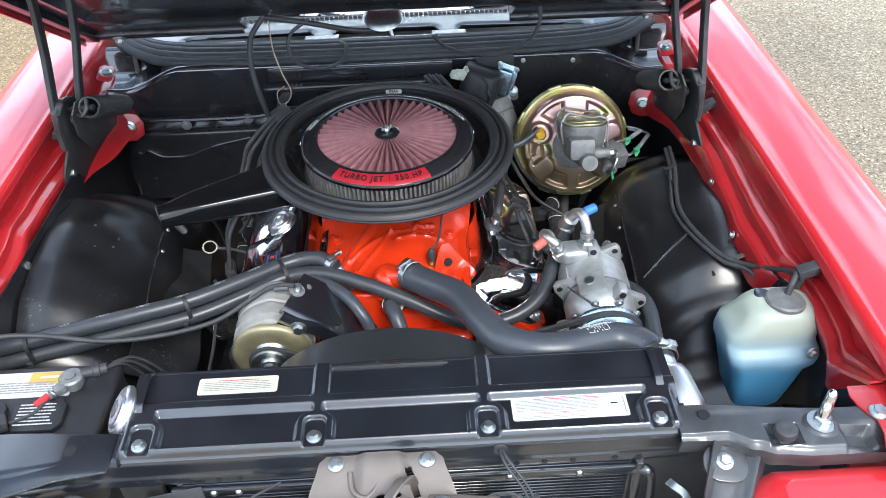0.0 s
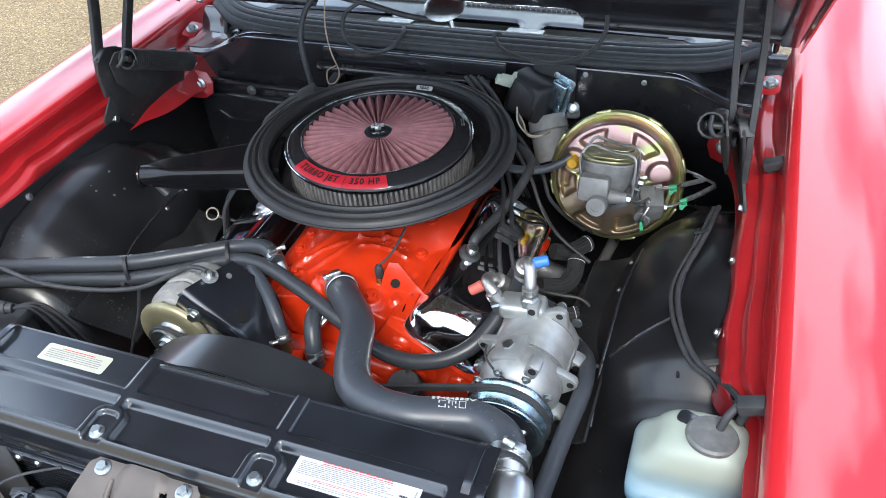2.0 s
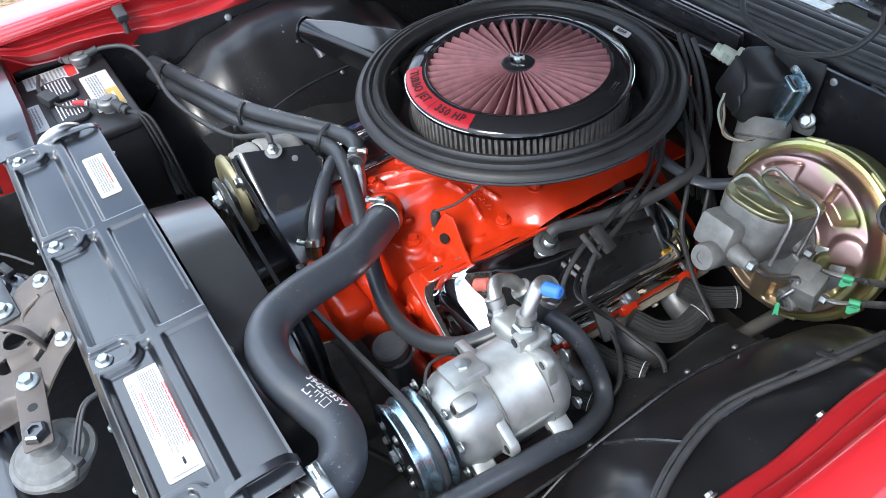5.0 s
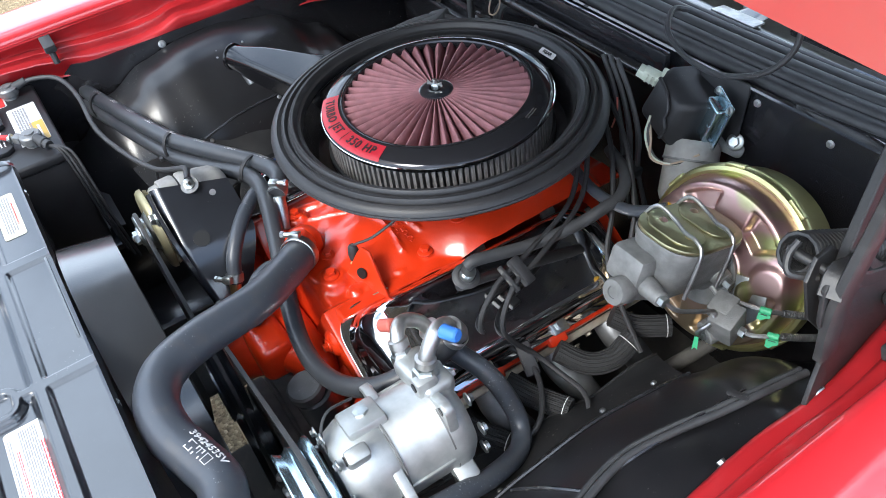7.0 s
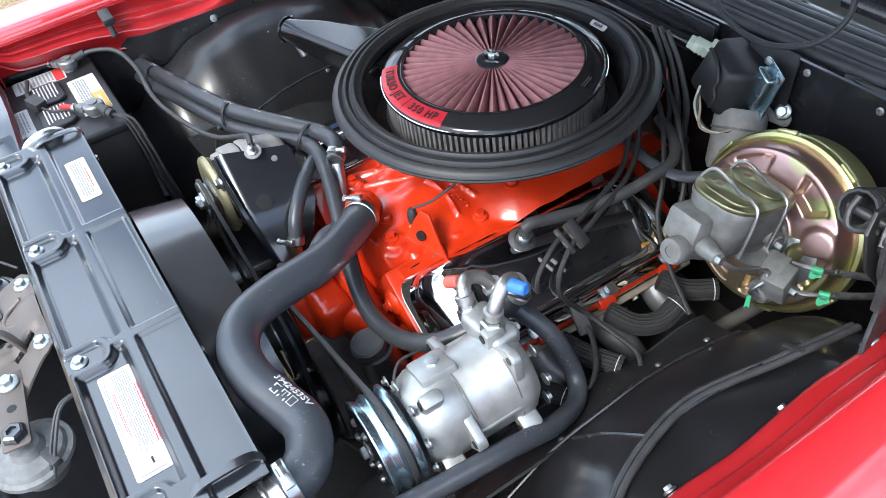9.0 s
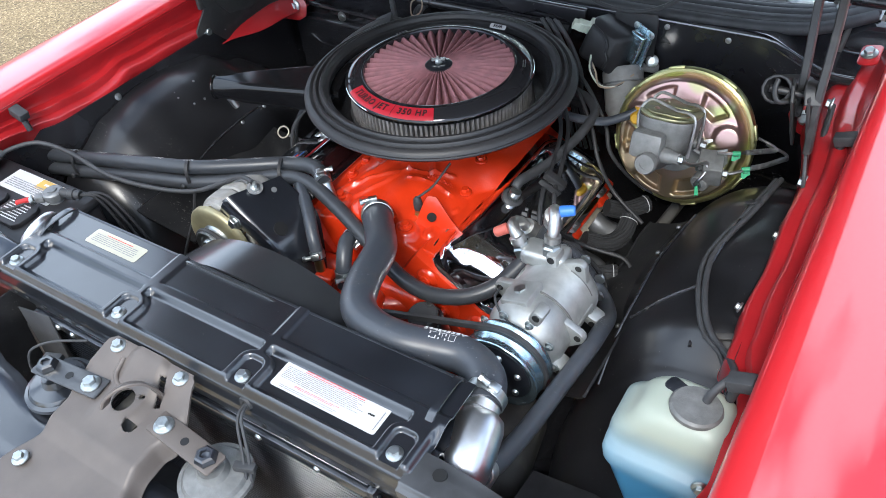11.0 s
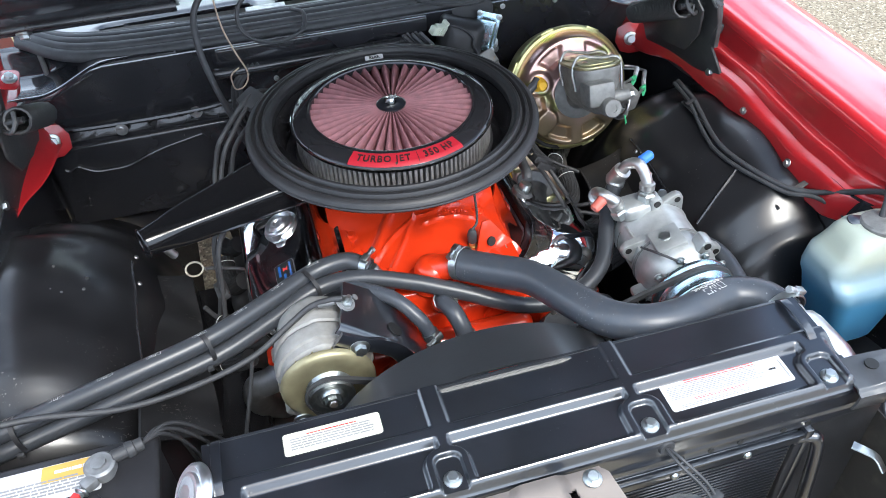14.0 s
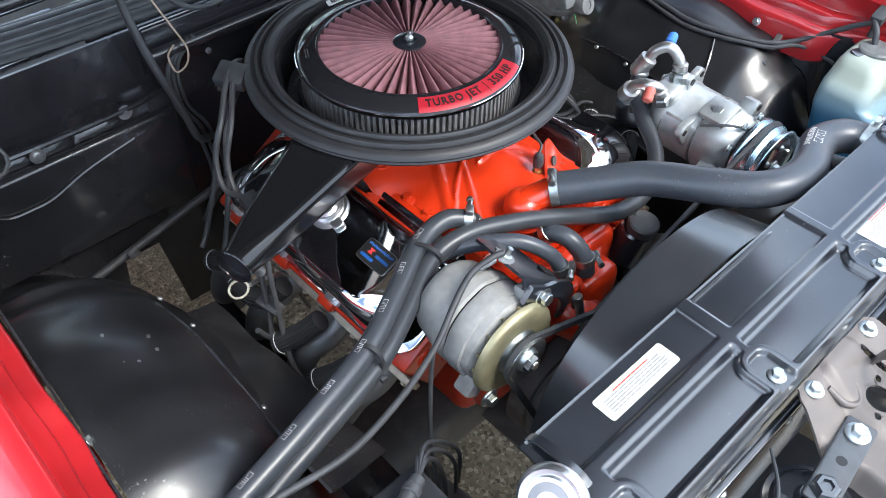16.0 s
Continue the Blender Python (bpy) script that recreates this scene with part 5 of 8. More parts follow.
for p in ((-0.091, -0.036, 0.8625), (0.034, -0.036, 0.8625), (-0.105, -0.215, 0.815), (0.05, -0.215, 0.815)):
    bolt(latch, p, (0, -0.1, 1), 0.0078, label="zinc flange bolt")


def horn(sx):
    bx, by, bz = (-0.091, -0.095, 0.842) if sx < 0 else (0.052, -0.093, 0.840)
    th = thing("horn", (bx + sx * 0.08, by, bz - 0.1), "round black horn hung on a flat steel strap" if sx < 0 else "round dull grey horn hung on a flat brown strap", "horn", "horns")
    ex = bx + sx * 0.085
    strap = part("strap", plate(B(), rounded(0.125, 0.034, 0.004), place((bx + sx * 0.042, by - 0.004, bz - 0.004), (0, 0, 1), (sx, -0.1, 0)), 0.004), PRIMER if sx > 0 else SUPPORT, th, "flat steel strap")
    part("strap_hole", lathe(B(), (bx + sx * 0.042, by - 0.004, bz + 0.0004), (0, 0, 1), [(0, 0), (0.006, 0), (0.006, -0.001)], 16), INK, strap)
    bolt(th, (bx, by, bz + 0.001), (0, 0, 1), 0.0095, label="zinc flange bolt")
    part("nut", lathe(B(), (ex, by - 0.008, bz + 0.001), (0, 0, 1), [(0, 0.004), (0.006, 0.005), (0.007, 0.009), (0.011, 0.009), (0.014, 0.007), (0.016, 0.0), (0, 0)], 6), SATIN, th, sharp=20)
    part("body", lathe(B(), (ex, by - 0.008, bz - 0.05), (0, 0, 1), [(0, 0.03), (0.018, 0.03), (0.022, 0.02), (0.040, 0.016), (0.046, 0.008), (0.047, 0.0), (0.044, -0.006), (0.030, -0.012), (0.030, -0.03), (0, -0.03)], 40), SATIN if sx < 0 else IRON, th)
    part("rim", lathe(B(), (ex, by - 0.008, bz - 0.043), (0, 0, 1), [(0.044, 0.004), (0.050, 0.002), (0.051, -0.003), (0.046, -0.006)], 40), SATIN if sx < 0 else IRON, th)
    part("terminal", box(B(), (ex + 0.035 * sx, by + 0.015, bz - 0.026), (0.03, 0.012, 0.010), (0, 0, 20), 0.002), RUBBER, th)
    return th


horn(-1)
horn(1)
hw = thing("horn_wire", (0.10, -0.05, 0.80), "pair of thin black wires from a grommet to the horn", "wire")
part("wire", sweep(B(), [(0.135, -0.021, 0.856), (0.142, -0.045, 0.853), (0.165, -0.070, 0.828), (0.178, -0.088, 0.795), (0.172, -0.09, 0.785)], 0.0022, 8), RUBBER, hw)
part("wire", sweep(B(), [(0.138, -0.021, 0.856), (0.148, -0.043, 0.855), (0.172, -0.067, 0.828), (0.184, -0.086, 0.793), (0.174, -0.088, 0.785)], 0.0022, 8), RUBBER, hw)
part("grommet", lathe(B(), (0.136, -0.0205, 0.857), (0, -1, 0.1), [(0.004, 0.003), (0.009, 0.003), (0.011, 0.0), (0.011, -0.003)], 20), RUBBER, hw)
hw2 = thing("horn_wire", (-0.16, -0.05, 0.80), "thin black wire curving down to the horn", "wire")
part("wire", sweep(B(), [(-0.17, -0.04, 0.835), (-0.21, -0.07, 0.842), (-0.245, -0.09, 0.825), (-0.255, -0.10, 0.795), (-0.25, -0.10, 0.775)], 0.002, 8), RUBBER, hw2)

# ---- battery ----
bat = thing("battery", (-0.605, 0.12, 0.62), "black side-by-side terminal car battery with white and gold labels", "battery")
part("case", box(B(), (-0.605, 0.120, 0.71), (0.290, 0.180, 0.205), (0, 0, 0), 0.008, 3), CASE, bat)
part("lid", box(B(), (-0.605, 0.120, 0.812), (0.296, 0.186, 0.020), (0, 0, 0), 0.006, 3), CASE, bat)
for k, x in enumerate((-0.648, -0.556)):
    vc_ = part("vent_cover", plate(B(), [(-0.040, -0.018), (-0.030, -0.030), (0.030, -0.030), (0.040, -0.018), (0.040, 0.018), (0.030, 0.030), (-0.030, 0.030), (-0.040, 0.018)], Matrix.Translation((x, 0.106, 0.8215)), 0.010, 0.003), CASE, bat)
    bars(vc_, place((x, 0.106, 0.8322)), 0.062, 0.044, 7, LABEL, name="warning_print", seed=23 + k, fill=0.40, ragged=0.3)
end_lab = part("end_label", plate(B(), rounded(0.052, 0.100, 0.003), Matrix.Translation((-0.722, 0.105, 0.8222)), 0.0006, 0), LABEL, bat, "white label with a red end")
part("red_band", plate(B(), rounded(0.050, 0.018, 0.002), Matrix.Translation((-0.722, 0.143, 0.8230)), 0.0004, 0), REDINK, end_lab)
bars(end_lab, place((-0.722, 0.098, 0.8234)), 0.042, 0.070, 10, GREYINK, seed=27)
lab = part("top_label", plate(B(), rounded(0.150, 0.052, 0.003), Matrix.Translation((-0.60, 0.174, 0.8222)), 0.0006, 0), LABEL, bat, "white label with a gold end")
part("gold_band", plate(B(), rounded(0.075, 0.024, 0.002), Matrix.Translation((-0.560, 0.187, 0.823)), 0.0004, 0), GOLDLAB, lab)
bars(lab, place((-0.60, 0.168, 0.8235)), 0.13, 0.024, 5, GREYINK, seed=20)
bars(lab, place((-0.557, 0.188, 0.8238)), 0.05, 0.009, 1, LABEL, seed=21, ragged=0)
lab2 = part("front_label", plate(B(), rounded(0.10, 0.028, 0.003), Matrix.Translation((-0.585, 0.048, 0.8222)), 0.0006, 0), LABEL, bat, "white strip label")
bars(lab2, place((-0.585, 0.048, 0.8232)), 0.085, 0.016, 3, GREYINK, seed=22)
for x, y in ((-0.522, 0.169), (-0.725, 0.169)):
    post = part("terminal", lathe(B(), (x, y, 0.820), (0, 0, 1), [(0, 0), (0.015, 0), (0.013, 0.006), (0.0095, 0.008), (0.009, 0.028), (0, 0.029)], 20), LEAD, bat)
    part("cable_clamp", lathe(B(), (x, y, 0.829), (0, 0, 1), [(0.009, 0), (0.018, 0.0), (0.019, 0.003), (0.019, 0.013), (0.016, 0.016), (0.009, 0.016)], 24), LEAD, post, "grey lead cable clamp")
    part("clamp_ear", box(B(), (x - 0.012, y - 0.020, 0.837), (0.018, 0.016, 0.014), (0, 0, 35), 0.003), LEAD, post)
    bolt(post, (x - 0.02, y - 0.030, 0.838), (-0.5, -0.8, 0), 0.006)
cab = thing("battery_cable", (-0.46, 0.2, 0.8), "black battery cables with a moulded boot, hanging down beside the case", "cable")
part("boot", rod(B(), (-0.508, 0.176, 0.840), (-0.472, 0.190, 0.836), 0.0085, 0.0085, 14), RUBBER, cab)
part("boot_rib", rod(B(), (-0.492, 0.182, 0.838), (-0.482, 0.186, 0.837), 0.0105, n=16), RUBBER, cab)
part("boot", rod(B(), (-0.724, 0.180, 0.839), (-0.722, 0.206, 0.845), 0.0090, 0.0075, 14), RUBBER, cab)
for k, (dx, dy) in enumerate(((0, 0), (0.010, 0.006), (-0.006, 0.010), (0.016, 0.014))):
    part("cable", sweep(B(), [(-0.474, 0.189, 0.836), (-0.450 + dx * 0.6, 0.202 + dy, 0.830), (-0.428 + dx * 1.4, 0.208 + dy, 0.79), (-0.412 + dx * 2.4, 0.212 + dy, 0.72), (-0.395 + dx * 2, 0.222 + dy, 0.62)], 0.0027, 8), DULLBLACK, cab)
jump = thing("battery_lead", (-0.57, 0.12, 0.83), "thin black lead with a red tag and inline plug", "cable")
part("tag", box(B(), (-0.553, 0.126, 0.840), (0.024, 0.010, 0.007), (0, 0, 52), 0.002), REDINK, jump, "red tag")
part("lead", sweep(B(), [(-0.535, 0.150, 0.838), (-0.545, 0.137, 0.838), (-0.56, 0.105, 0.836), (-0.59, 0.088, 0.836)], 0.0025, 8), RUBBER, jump)
part("plug", box(B(), (-0.608, 0.083, 0.840), (0.034, 0.024, 0.018), (0, 10, 25), 0.003), RUBBER, jump)
part("tail", sweep(B(), [(-0.62, 0.08, 0.838), (-0.66, 0.075, 0.836), (-0.72, 0.085, 0.832)], 0.004, 8), RUBBER, jump)
tray = part("battery_tray", box(B(), (-0.605, 0.12, 0.598), (0.33, 0.22, 0.014), (0, 0, 0), 0.004), SATIN)
tagged(tray, "satin black battery tray beside the radiator support", "tray", kind="structure")

# ---- washer bottle ----
WD = Vector((0.0, 0.014, -0.016))     # the bottle as a whole


def in_bottle(x, y, z):
    return Vector((0.619 + (x - 0.619) * 0.95, 0.174 + (y - 0.160) * 0.80, z - 0.016))


wb = thing("washer_bottle", (0.62, 0.234, 0.639), "milky plastic washer bottle half full of blue fluid", "washer bottle")
bm = B()
rings = []
# height, then the walls at both sides, before and behind
for z, xa, xb, ya, yb, rd in ((0.655, 0.588, 0.652, 0.196, 0.285, 0.020), (0.659, 0.578, 0.662, 0.184, 0.292, 0.024), (0.669, 0.574, 0.666, 0.178, 0.296, 0.024), (0.720, 0.560, 0.676, 0.170, 0.300, 0.026),
                              (0.768, 0.546, 0.684, 0.164, 0.302, 0.026), (0.782, 0.540, 0.696, 0.160, 0.303, 0.024), (0.795, 0.538, 0.700, 0.161, 0.303, 0.024), (0.803, 0.538, 0.700, 0.168, 0.303, 0.026), (0.806, 0.538, 0.699, 0.180, 0.303, 0.028),
                              (0.815, 0.538, 0.698, 0.186, 0.303, 0.030), (0.826, 0.541, 0.698, 0.187, 0.303, 0.030), (0.834, 0.552, 0.697, 0.188, 0.302, 0.030), (0.842, 0.560, 0.696, 0.190, 0.301, 0.030),
                              (0.856, 0.568, 0.692, 0.196, 0.299, 0.032), (0.866, 0.576, 0.686, 0.204, 0.294, 0.032), (0.871, 0.588, 0.676, 0.214, 0.286, 0.028), (0.872, 0.60, 0.67, 0.222, 0.28, 0.02)):
    rings.append([bm.verts.new(in_bottle(x, y, z)) for x, y in rounded(xb - xa, yb - ya, rd, 7, (xa + xb) / 2, (ya + yb) / 2)])
for a, b in zip(rings, rings[1:]):
    for k in range(len(a)):
        j = (k + 1) % len(a)
        bm.faces.new((a[k], a[j], b[j], b[k]))
bm.faces.new(rings[0][::-1])
bm.faces.new(rings[-1])
part("body", bm, BOTTLE, wb, sharp=60)
capw = part("cap", lathe(B(), Vector((0.638, 0.228, 0.866)) + WD, (0.05, 0.10, 1), [(0, 0), (0.031, 0), (0.033, 0.002), (0.033, 0.007), (0.030, 0.010), (0, 0.011)], 36), IRON, wb, "dark grey snap cap with a tube fitting")
part("cap_tab", plate(B(), rounded(0.03, 0.022, 0.008), place(Vector((0.608, 0.247, 0.868)) + WD, (0, -0.1, 1), (1, -0.4, 0)), 0.005), SATIN, capw)
part("nozzle", sweep(B(), [(0.646, 0.254, 0.858), (0.652, 0.261, 0.876), (0.664, 0.276, 0.889)], 0.0055, 10), RUBBER, capw)
bolt(wb, (0.672, 0.175, 0.799), (0.2, -1, 0.1), 0.007)
tube = thing("washer_tube", (0.65, 0.3, 0.87), "thin black washer tube running back along the inner fender", "tube")
part("tube", sweep(B(), [(0.662, 0.272, 0.886), (0.665, 0.300, 0.868), (0.652, 0.345, 0.836), (0.632, 0.383, 0.812), (0.607, 0.412, 0.805), (0.588, 0.447, 0.804), (0.569, 0.506, 0.804), (0.561, 0.562, 0.804), (0.568, 0.617, 0.805), (0.582, 0.677, 0.806), (0.591, 0.722, 0.807), (0.602, 0.80, 0.80)], 0.0048, 10), RUBBER, tube)
part("second_tube", sweep(B(), [(0.668, 0.285, 0.775), (0.655, 0.335, 0.795), (0.632, 0.376, 0.806), (0.600, 0.408, 0.800), (0.578, 0.450, 0.800), (0.559, 0.508, 0.798), (0.551, 0.565, 0.797), (0.559, 0.622, 0.799), (0.574, 0.682, 0.801), (0.583, 0.727, 0.803), (0.594, 0.80, 0.797)], 0.0040, 8), RUBBER, tube)
part("clip", plate(B(), rounded(0.05, 0.012, 0.004), place((0.622, 0.411, 0.803), (-0.3, 0, 1), (1, 0.2, 0.3)), 0.003), DARK, tube)
part("clip", plate(B(), rounded(0.026, 0.010, 0.004), place((0.580, 0.71, 0.8085), (-0.2, 0, 1), (1, 0.3, 0)), 0.002), DULLBLACK, tube)

# ---- air cleaner ----
AX, AY = -0.022, 0.714
ac = thing("air_cleaner", (AX, AY, 0.84), "large round air cleaner with red pleated top and foam seal", "air cleaner")
part("pan", lathe(B(), (AX, AY, 0), (0, 0, 1), [(0.0, 0.842), (0.10, 0.842), (0.16, 0.846), (0.196, 0.850), (0.204, 0.862), (0.209, 0.880), (0.213, 0.892), (0.246, 0.8925), (0.252, 0.890), (0.252, 0.886), (0.240, 0.884), (0.21, 0.864), (0.19, 0.842), (0.15, 0.834), (0.09, 0.832), (0.0, 0.832)], 96), BLACK, ac, "gloss black steel base pan")
part("seal", lathe(B(), (AX, AY, 0), (0, 0, 1), [(0.212, 0.894), (0.2105, 0.903), (0.2120, 0.9075), (0.2160, 0.9085), (0.2178, 0.9105), (0.2190, 0.9145), (0.2220, 0.9170), (0.2262, 0.9170), (0.2286, 0.9140), (0.2296, 0.9090), (0.2314, 0.9085), (0.2330, 0.9110), (0.2355, 0.9135), (0.2392, 0.9130), (0.2412, 0.9095), (0.2424, 0.9060), (0.2445, 0.9068), (0.2480, 0.9090), (0.2530, 0.9075), (0.2575, 0.9035), (0.2597, 0.8990), (0.2585, 0.8965), (0.2597, 0.8940), (0.2565, 0.8895), (0.2480, 0.8880), (0.2360, 0.8930)], 120), FOAM, ac, "ribbed black foam hood seal")
bm = B()
NP = 118
lo, hi = [], []
for k in range(NP * 4):
    a = 2 * math.pi * (k // 4 + (0.0, 0.12, 0.60, 0.72)[k % 4]) / NP
    r = 0.1742 if k % 4 in (1, 2) else 0.1620
    lo.append(bm.verts.new((AX + r * math.cos(a), AY + r * math.sin(a), 0.850)))
    hi.append(bm.verts.new((AX + r * math.cos(a), AY + r * math.sin(a), 0.914)))
for k in range(NP * 4):
    j = (k + 1) % (NP * 4)
    bm.faces.new((lo[k], lo[j], hi[j], hi[k]))
part("pleated_element", bm, PLEAT, ac, "dark pleated filter element", sharp=10)
part("lower_band", lathe(B(), (AX, AY, 0), (0, 0, 1), [(0.163, 0.848), (0.178, 0.848), (0.179, 0.852), (0.178, 0.857), (0.163, 0.858)], 96), RUBBER, ac)
part("inner_edge", lathe(B(), (AX, AY, 0), (0, 0, 1), [(0.1415, 0.925), (0.1428, 0.9275), (0.1448, 0.9280), (0.1458, 0.9273)], 128), DARKCHROME, ac)
lid = part("lid_ring", lathe(B(), (AX, AY, 0), (0, 0, 1), [(0.170, 0.908), (0.1775, 0.908), (0.1785, 0.912), (0.1775, 0.916), (0.174, 0.919), (0.171, 0.9215), (0.156, 0.925), (0.149, 0.927), (0.145, 0.927), (0.142, 0.925), (0.142, 0.916)], 128), DARKCHROME, ac, "polished dark chrome lid ring")
part("bright_edge", lathe(B(), (AX, AY, 0), (0, 0, 1), [(0.1755, 0.9165), (0.1790, 0.9140), (0.1795, 0.9115), (0.1785, 0.9095)], 128), CHROME, lid)
bm = B()
NR = 46
fans = []
for k in range(NR):
    for f, dz in ((0.0, 0.0), (0.16, 0.55), (0.36, 0.93), (0.50, 1.0), (0.64, 0.93), (0.84, 0.55)):
        a = 2 * math.pi * (k + f) / NR
        row = []
        for r, depth, top_z in ((0.019, 0.006, 0.9262), (0.060, 0.012, 0.9258), (0.100, 0.017, 0.9252), (0.1435, 0.020, 0.9240)):
            row.append(bm.verts.new((AX + r * math.cos(a), AY + r * math.sin(a), top_z - depth * (1 - dz))))
        fans.append(row)
for k in range(len(fans)):
    p, q = fans[k], fans[(k + 1) % len(fans)]
    for m_ in range(3):
        bm.faces.new((p[m_], p[m_ + 1], q[m_ + 1], q[m_]))
top = part("pleated_top", bm, FILTER, ac, "dusky red pleated gauze top", sharp=50)
part("hub", lathe(B(), (AX, AY, 0), (0, 0, 1), [(0.026, 0.922), (0.026, 0.927), (0.022, 0.929), (0.010, 0.929), (0.010, 0.926), (0, 0.926)], 40), SATIN, top)
part("stud", rod(B(), (AX, AY, 0.92), (AX, AY, 0.944), 0.0032, n=12), ZINC, ac)
part("nut", lathe(B(), (AX, AY, 0.928), (0, 0, 1), [(0, 0), (0.0065, 0), (0.0065, 0.006), (0.004, 0.009), (0, 0.009)], 6), ZINC, ac, sharp=25)
part("wing", plate(B(), [(-0.013, 0.0), (-0.005, 0.0), (0.005, 0.0), (0.013, 0.0), (0.012, 0.008), (0.005, 0.004), (-0.005, 0.004), (-0.012, 0.008)], place((AX, AY, 0.934), (0.5, -0.87, 0), (0.87, 0.5, 0)), 0.002), ZINC, ac)
# badge on the lid: an arc of red enamel with black lettering
A0, A1 = radians(-127), radians(-61)


def ring_pt(a, r, dz=0.0):
    z = 0.9215 + (0.171 - r) * 0.19 if r < 0.171 else 0.9215 - (r - 0.171) * 0.8
    return Vector((AX + r * math.cos(a), AY + r * math.sin(a), z + dz))


badge = part("badge", sheet(B(), lambda u, v: ring_pt(lerp(A0, A1, u), lerp(0.1765, 0.1500, v), 0.0012), 40, 6, 0.001), BADGE, ac, "curved red badge with raised black letters")
am = (A0 + A1) / 2


def on_ring(p):
    a = am + 0.98 * p[0] / 0.163
    return ring_pt(a, 0.163 - 1.22 * p[1], 0.0016 + p[2])


lettering(badge, "TURBO JET", 0.0158, Matrix(), INK, bend=lambda p: on_ring((p[0] - 0.0395, p[1], p[2])), bold=0.022, space=1.20)
lettering(badge, "350 HP", 0.0158, Matrix(), INK, bend=lambda p: on_ring((p[0] + 0.0560, p[1], p[2])), bold=0.022, space=1.20)
part("divider", sheet(B(), lambda u, v: ring_pt(am + 0.105 + 0.006 * u, lerp(0.1745, 0.1515, v), 0.0018), 1, 4, 0.0003), INK, badge)
for a in (150, 25):
    bars(lid, place(ring_pt(radians(a), 0.158, 0.0008), (0, 0, 1), (-math.sin(radians(a)), math.cos(radians(a)), 0)), 0.026, 0.012, 3, STEEL, name="etched_mark", seed=a, ragged=0)
part("rear_tag", plate(B(), rounded(0.036, 0.011, 0.003), place((AX + 0.012, AY + 0.206, 0.906), (0, -0.5, 0.86)), 0.001), LABEL, ac, "small white rear tag")
lettering(ac, "REAR", 0.0085, place((AX + 0.012, AY + 0.2054, 0.9072), (0, -0.5, 0.86)), INK)
SN0, SN1 = Vector((-0.205, 0.6526, 0.864)), Vector((-0.462, 0.5435, 0.866))
SNP = Vector((-0.391, 0.920, 0.0))     # across the snorkel


def snorkel():
    """Flat-topped duct with tight corners: wide at the cleaner, round at the mouth."""
    bm, rings = B(), []
    for k in range(25):
        v = k / 24
        w, h = lerp(0.062, 0.0215, v), lerp(0.027, 0.0215, v)
        p = SN0.lerp(SN1, v)
        ring = supported(rounded(2 * w, 2 * h, lerp(0.011, 0.0212, step(v, 0.72, 0.98)), 7), 7, 0.0015)
        rings.append([bm.verts.new(p + SNP * x + Vector((0, 0, z))) for x, z in ring])
    skin(bm, rings)
    return bm


sn = part("snorkel", snorkel(), CLEANBLACK, ac, "gloss black tapered intake snorkel", sharp=50)
part("snorkel_lip", sweep(B(), [SN1 + SNP * 0.0225 * math.cos(t) + Vector((0, 0, 0.0225 * math.sin(t))) for t in (2 * math.pi * k / 28 for k in range(28))], 0.0026, 8, raw=True, closed=True), CLEANBLACK, sn)
part("mouth", sheet(B(), lambda u, v: SN1.lerp(SN0, 0.012) + SNP * 0.0215 * v * math.cos(u * 2 * math.pi) + Vector((0, 0, 0.0215 * v * math.sin(u * 2 * math.pi))), 28, 2, 0.002), BLACK, sn)
part("vacuum_stub", rod(B(), (-0.435, 0.547, 0.846), (-0.425, 0.552, 0.822), 0.007), STEEL, sn)

# ---- engine ----
EX = -0.021
eng = thing("engine", (EX, 0.6, 0.35), "orange painted big-block engine with chrome valve covers", "engine")
part("block", box(B(), (EX, 0.66, 0.50), (0.30, 0.50, 0.30), (0, 0, 0), 0.03, 3), ORANGE, eng)
part("timing_cover", lathe(B(), (EX, 0.385, 0.50), (0, 1, 0), [(0, 0), (0.085, 0.0), (0.105, 0.006), (0.112, 0.018), (0.112, 0.050)], 40), DARK, eng, "grimy dark timing cover")
for sx in (1, -1):
    part("end_boss", lathe(B(), (EX + sx * 0.135, 0.375, 0.585), (0, 1, 0), [(0, 0), (0.022, 0.0), (0.027, 0.005), (0.030, 0.060)], 20), ORANGE, eng)
    bolt(eng, (EX + sx * 0.135, 0.374, 0.585), (0, -1, 0), 0.009, material=ORANGE)
    part("end_rib", box(B(), (EX + sx * 0.120, 0.388, 0.520), (0.030, 0.05, 0.090), (0, sx * 18, 0), 0.010, 3), ORANGE, eng)
part("oil_pan", box(B(), (EX, 0.68, 0.28), (0.26, 0.42, 0.20), (0, 0, 0), 0.03, 3), DARK, eng)
part("timing_cover", box(B(), (EX, 0.385, 0.55), (0.30, 0.045, 0.26), (0, 0, 0), 0.03, 4), ORANGE, eng)


RIDGES = (((-0.025, 0.586), (-0.070, 0.552), (-0.108, 0.515)), ((-0.025, 0.586), (-0.052, 0.540), (-0.095, 0.474)), ((-0.025, 0.586), (0.025, 0.592), (0.062, 0.605)), ((-0.012, 0.562), (0.036, 0.568), (0.080, 0.562)))


def near(x, y, line):
    best = 9.0
    for (x0, y0), (x1, y1) in zip(line, line[1:]):
        t = max(0.0, min(1.0, ((x - x0) * (x1 - x0) + (y - y0) * (y1 - y0)) / ((x1 - x0) ** 2 + (y1 - y0) ** 2)))
        best = min(best, math.hypot(x - lerp(x0, x1, t), y - lerp(y0, y1, t)))
    return best


